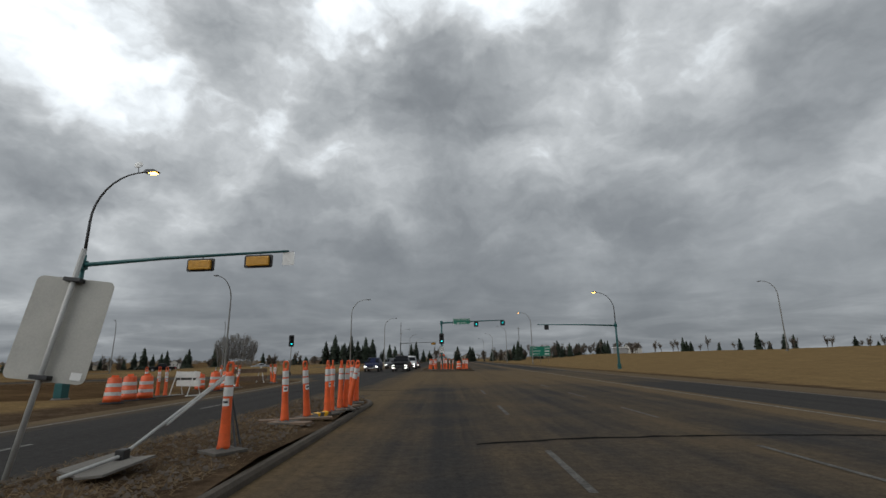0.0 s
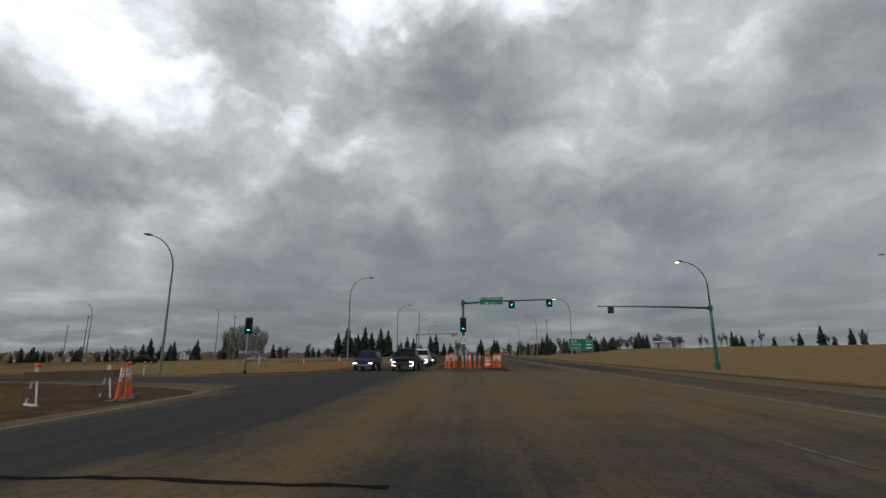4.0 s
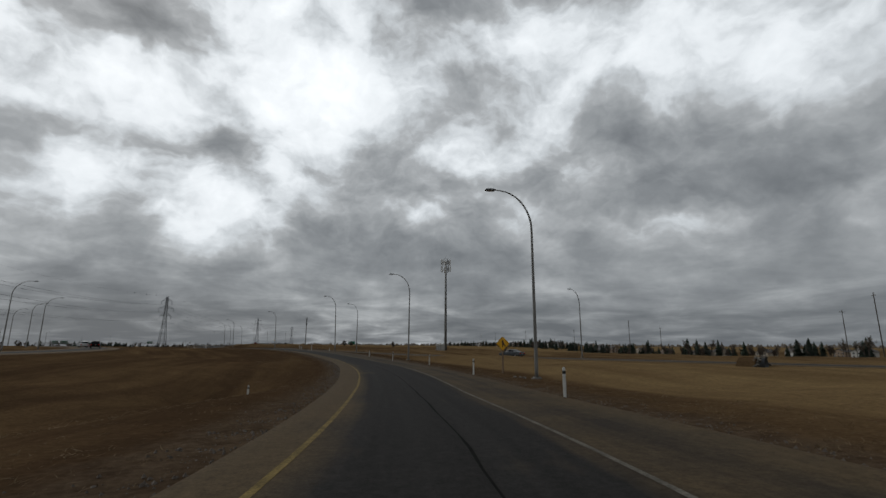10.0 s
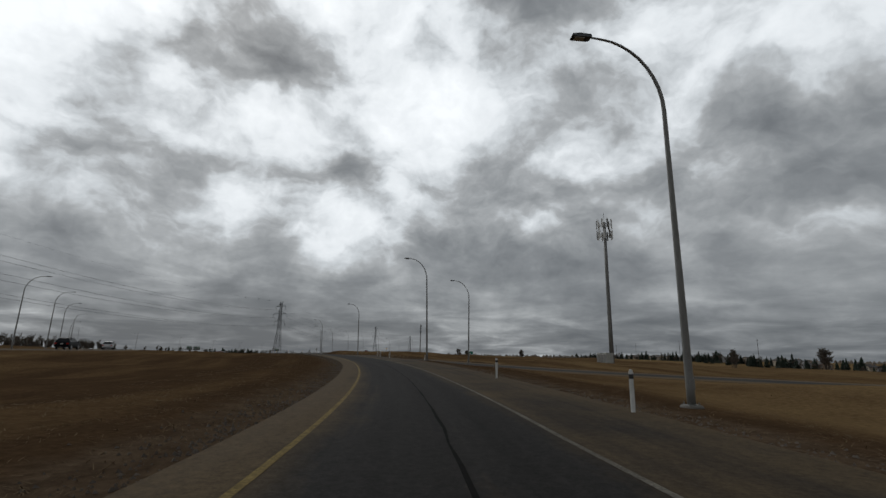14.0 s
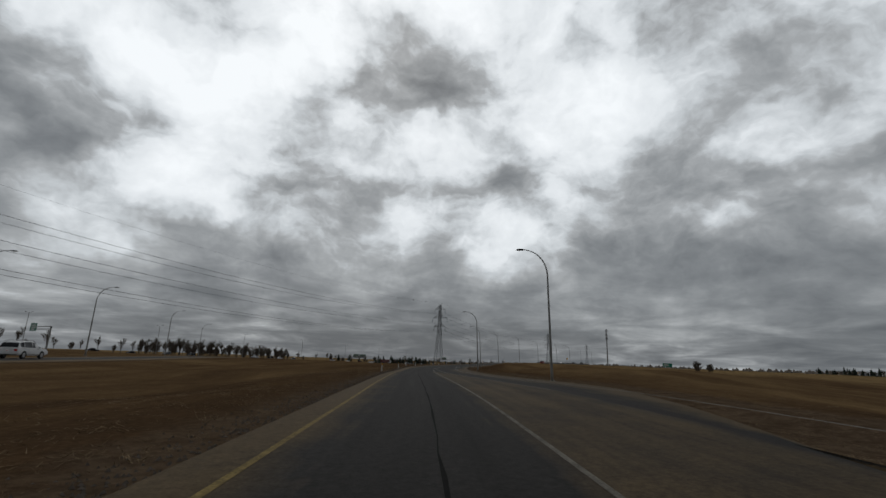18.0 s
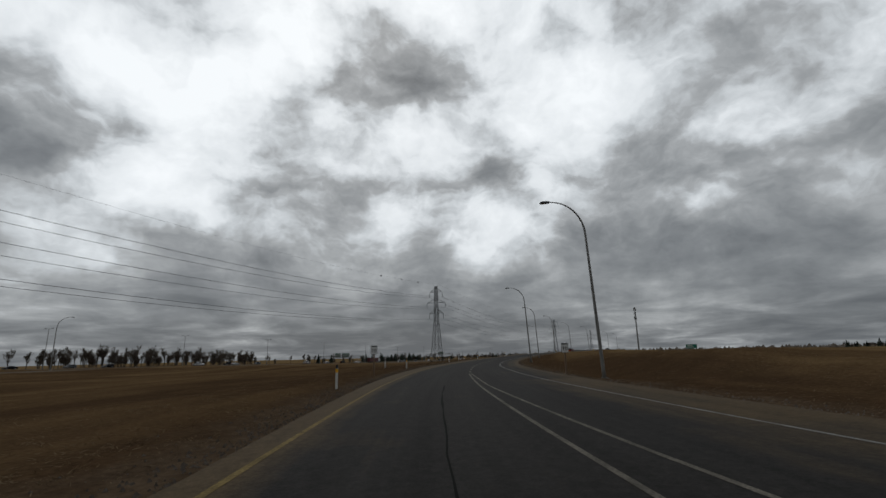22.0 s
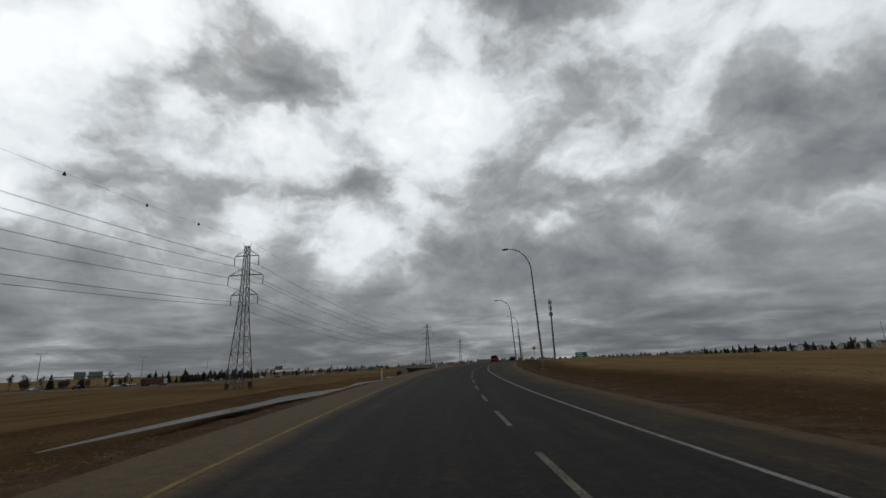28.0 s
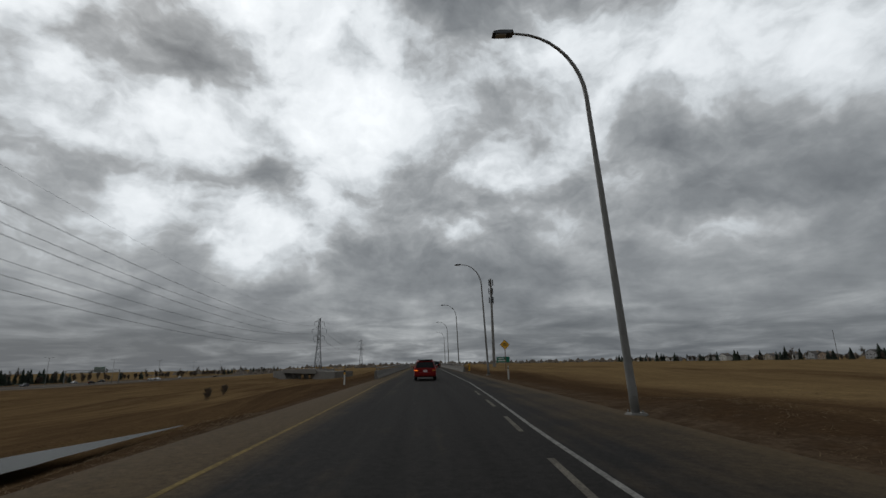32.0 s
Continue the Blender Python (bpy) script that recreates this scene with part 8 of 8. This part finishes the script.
# the row goes on to the west
for k in range(24):
    put(homes[r9.randrange(4)], -1010 + k * 21 + r9.uniform(-5, 5), 262 + r9.uniform(-8, 12), r9.choice((0, 8, -6, 90)), r9.uniform(0.6, 0.85), 0.3)
for k in range(110):
    x, y = -1020 + k * 4.3 + r9.uniform(-5, 5), 240 + r9.uniform(-8, 24)
    put(r9.choice((firs[0], firs[1], firs[2], bares[0], scrub, scrub)), x, y, None, r9.uniform(0.7, 1.25))
put(poplar, -98.0, 222.0, 24)
put(bares[0], -265.0, 222.0, 40, 1.25)
# east of the avenue
for k in range(130):
    x = 34 + k * 2.7 + r9.uniform(-3, 3)
    y = 260 - k * 1.1 + r9.uniform(-8, 8)
    if r9.random() < 0.4:
        put(firs[r9.randrange(3)], x, y, None, r9.uniform(0.6, 1.05))
    else:
        put(bares[r9.randrange(2)], x, y, None, r9.uniform(0.6, 1.0))
for k in range(2):
    put(homes[r9.randrange(4)], 52 + k * 45, 262 - k * 14, r9.choice((0, 90)), 0.7, 0.3)
def hut():
    root = thing("hut", "small grey-blue utility hut with a flat white roof in the grass", "hut", m=stand_on(83.0, 227.0, -20, 0.2))
    bm = bmesh.new()
    box(bm, -3.2, -2.0, 0.0, 3.2, 2.0, 2.6, 0.03)
    part("wall", bm, M_SIDING[1], root)
    bm = bmesh.new()
    box(bm, -3.7, -2.5, 2.605, 3.7, 2.5, 2.95, 0.04)
    part("roof", bm, M_SIGNWHITE, root)
    bm = bmesh.new()
    box(bm, -1.8, -2.04, 0.05, -0.8, -2.005, 2.1, 0.01)
    part("door", bm, M_DARKSTEEL, root)


hut()
# along the avenue's far end
for k in range(15):
    put(firs[r9.randrange(3)], r9.uniform(-52, -29), r9.uniform(186, 204), None, r9.uniform(1.0, 1.45))
for k in range(44):
    x = 23 + k * 1.6 + r9.uniform(-1.5, 1.5)
    put(firs[r9.randrange(3)] if 5 < k % 14 < 9 else scrub if k % 3 else bares[1], x, 236 + r9.uniform(-8, 8), None, r9.uniform(0.8, 1.2))
# thicket and spruce belt beyond the freeway
for k in range(52):
    s_ = 330 + k * 6.8
    p = freeway.at(s_, -36 - r9.uniform(0, 12))
    put(bares[r9.randrange(2)] if k % 3 else scrub, p.x, p.y, None, r9.uniform(0.9, 1.5))
for k in range(56):
    p = freeway.at(815 + k * 2.2, -32 - r9.uniform(0, 10))
    put(firs[r9.randrange(3)], p.x, p.y, None, r9.uniform(0.8, 1.25))
for k in range(120):
    t_ = k / 119
    put(bares[r9.randrange(2)] if k % 4 else scrub, -352 - 150 * t_ + r9.uniform(-3, 3), -247 - 30 * t_ - r9.uniform(0, 18), None, r9.uniform(1.15, 1.6))
for k in range(150):
    s_ = 690 + k * 5.0 + r9.uniform(-2, 2)
    p = freeway.at(s_, -31 - r9.uniform(0, 14))
    put(r9.choice((scrub, scrub, scrub, bares[0], bares[1], firs[2])), p.x, p.y, None, r9.uniform(0.9, 1.4))
for k in range(26):
    p = freeway.at(170 + k * 7, -34 - r9.uniform(0, 12))
    put(r9.choice((scrub, bares[0], bares[1], firs[1])), p.x, p.y, None, r9.uniform(0.7, 1.2))
# single bushes in the fields
for x, y, sc in ((-330.0, 42.0, 0.9), (-336.0, 46.0, 0.8), (-250.0, 66.0, 0.8), (-180.0, 96.0, 0.7), (-163.0, 99.0, 0.7), (-507.0, -72.0, 0.5), (-478.0, -112.0, 0.6), (-474.0, -117.0, 0.5), (-520.0, -74.0, 0.5)):
    put(scrub, x, y, None, sc)
# the far rim of trees
r10 = random.Random(10)


def far_woods():
    """Woods on the skyline, as one ragged mass of many narrow crowns."""
    bm = bmesh.new()
    for k in range(3200):
        a = r10.uniform(0, math.tau)
        d = r10.uniform(850, 1500)
        x, y = -250 + d * math.cos(a), d * math.sin(a)
        h, w = r10.uniform(3, 8), r10.uniform(2, 6)
        z = height(x, y) - 0.5
        n = 5
        b = [bm.verts.new((x + w * math.cos(i * math.tau / n), y + w * math.sin(i * math.tau / n), z + r10.uniform(0, h * 0.35))) for i in range(n)]
        t = bm.verts.new((x + r10.uniform(-1, 1), y + r10.uniform(-1, 1), z + h))
        g = [bm.verts.new((v.co.x, v.co.y, z - 1)) for v in b]
        for i in range(n):
            bm.faces.new((b[i], b[(i + 1) % n], t))
            bm.faces.new((g[i], g[(i + 1) % n], b[(i + 1) % n], b[i]))
    tagged(obj("far_woods", bm, M_TWIG), "brown leafless woods along the skyline", "woods", kind="stuff")


far_woods()


# ---- dead grass tufts and loose gravel along the edges ----
M_STRAW = mat("straw", (0.19, 0.135, 0.078), 1.0, spec=0.1, vary=0.45, scale=0.8)
M_GRAVEL = mat("gravel", (0.125, 0.102, 0.082), 0.95, vary=0.45, scale=6)


def tufts(name, places, seed, label):
    r = np.random.RandomState(seed)
    p = np.array(places)
    z, _ = terrain(p[:, 0], p[:, 1])
    z = np.where(np.isnan(p[:, 2]), z, p[:, 2])
    n, blades = len(p), 7
    a = r.uniform(0, math.tau, (n, blades))
    o = r.normal(0, 0.13, (n, blades, 2))
    h = r.uniform(0.02, 0.06, (n, blades)) * r.uniform(0.6, 1.4, (n, 1))
    lean = r.normal(0, 0.11, (n, blades, 2))
    w = 0.009
    base = np.stack([p[:, None, 0] + o[..., 0], p[:, None, 1] + o[..., 1], np.repeat(z[:, None] - 0.01, blades, 1)], -1)
    d = np.stack([np.cos(a) * w, np.sin(a) * w, 0 * a], -1)
    tip = base + np.stack([lean[..., 0], lean[..., 1], h], -1)
    v = np.stack([base - d, base + d, tip], 2).reshape(-1, 3)
    me = bpy.data.meshes.new(name)
    me.from_pydata(v.tolist(), [], np.arange(len(v)).reshape(-1, 3).tolist())
    me.materials.append(M_STRAW)
    tagged(new(name, me), label, "grass", kind="stuff")


def pebbles(name, places, seed, label, small=0.012, large=0.05):
    r = np.random.RandomState(seed)
    p = np.array(places)
    z, _ = terrain(p[:, 0], p[:, 1])
    z = np.where(np.isnan(p[:, 2]), z, p[:, 2])
    n = len(p)
    s = r.uniform(small, large, n) ** 1.0
    dirs = np.array([(1, 0, 0), (-0.5, 0.87, 0), (-0.5, -0.87, 0), (0.1, 0.1, 0.9)], float)
    v = dirs[None] * s[:, None, None] * r.uniform(0.6, 1.4, (n, 4, 1))
    v = v + np.stack([p[:, 0], p[:, 1], z + 0.002], 1)[:, None]
    f = (np.arange(n) * 4)[:, None, None] + np.array([(0, 1, 3), (1, 2, 3), (2, 0, 3)])[None]
    me = bpy.data.meshes.new(name)
    me.from_pydata(v.reshape(-1, 3).tolist(), [], f.reshape(-1, 3).tolist())
    me.materials.append(M_GRAVEL)
    tagged(new(name, me), label, "gravel", kind="stuff")


r12 = random.Random(12)
NAN = float("nan")
verge, rubble = [], []
for k in range(26000):
    s_ = r12.uniform(26, 455)
    side = r12.random() < 0.5
    e_ = 0.7 + 8.5 * r12.random() ** 1.6
    d_ = ip(EDGE_R, s_) + e_ if side else ip(EDGE_L, s_) - e_
    p = ramp.at(s_, d_)
    verge.append((p.x, p.y, NAN))
tufts("verge_grass", verge, 1, "short dead straw-coloured grass along the verges")
for k in range(20000):
    s_ = r12.uniform(26, 330)
    e_ = abs(r12.gauss(0, 0.55)) + 0.05
    d_ = ip(EDGE_R, s_) + e_ if r12.random() < 0.3 else ip(EDGE_L, s_) - e_
    p = ramp.at(s_, d_)
    rubble.append((p.x, p.y, NAN))
pebbles("verge_gravel", rubble, 2, "loose grey-brown gravel along the pavement edge")
island = [(r12.uniform(-5.1, -2.8), r12.uniform(3, 17.5), MED_Z - 0.01) for k in range(1500)]
tufts("median_grass", island, 3, "trampled dead grass on the near median")
clods = [(r12.uniform(-5.1, -2.8), r12.uniform(3, 18.5), MED_Z - 0.015) for k in range(2500)]
pebbles("median_clods", clods, 4, "loose earth clods and gravel on the near median")
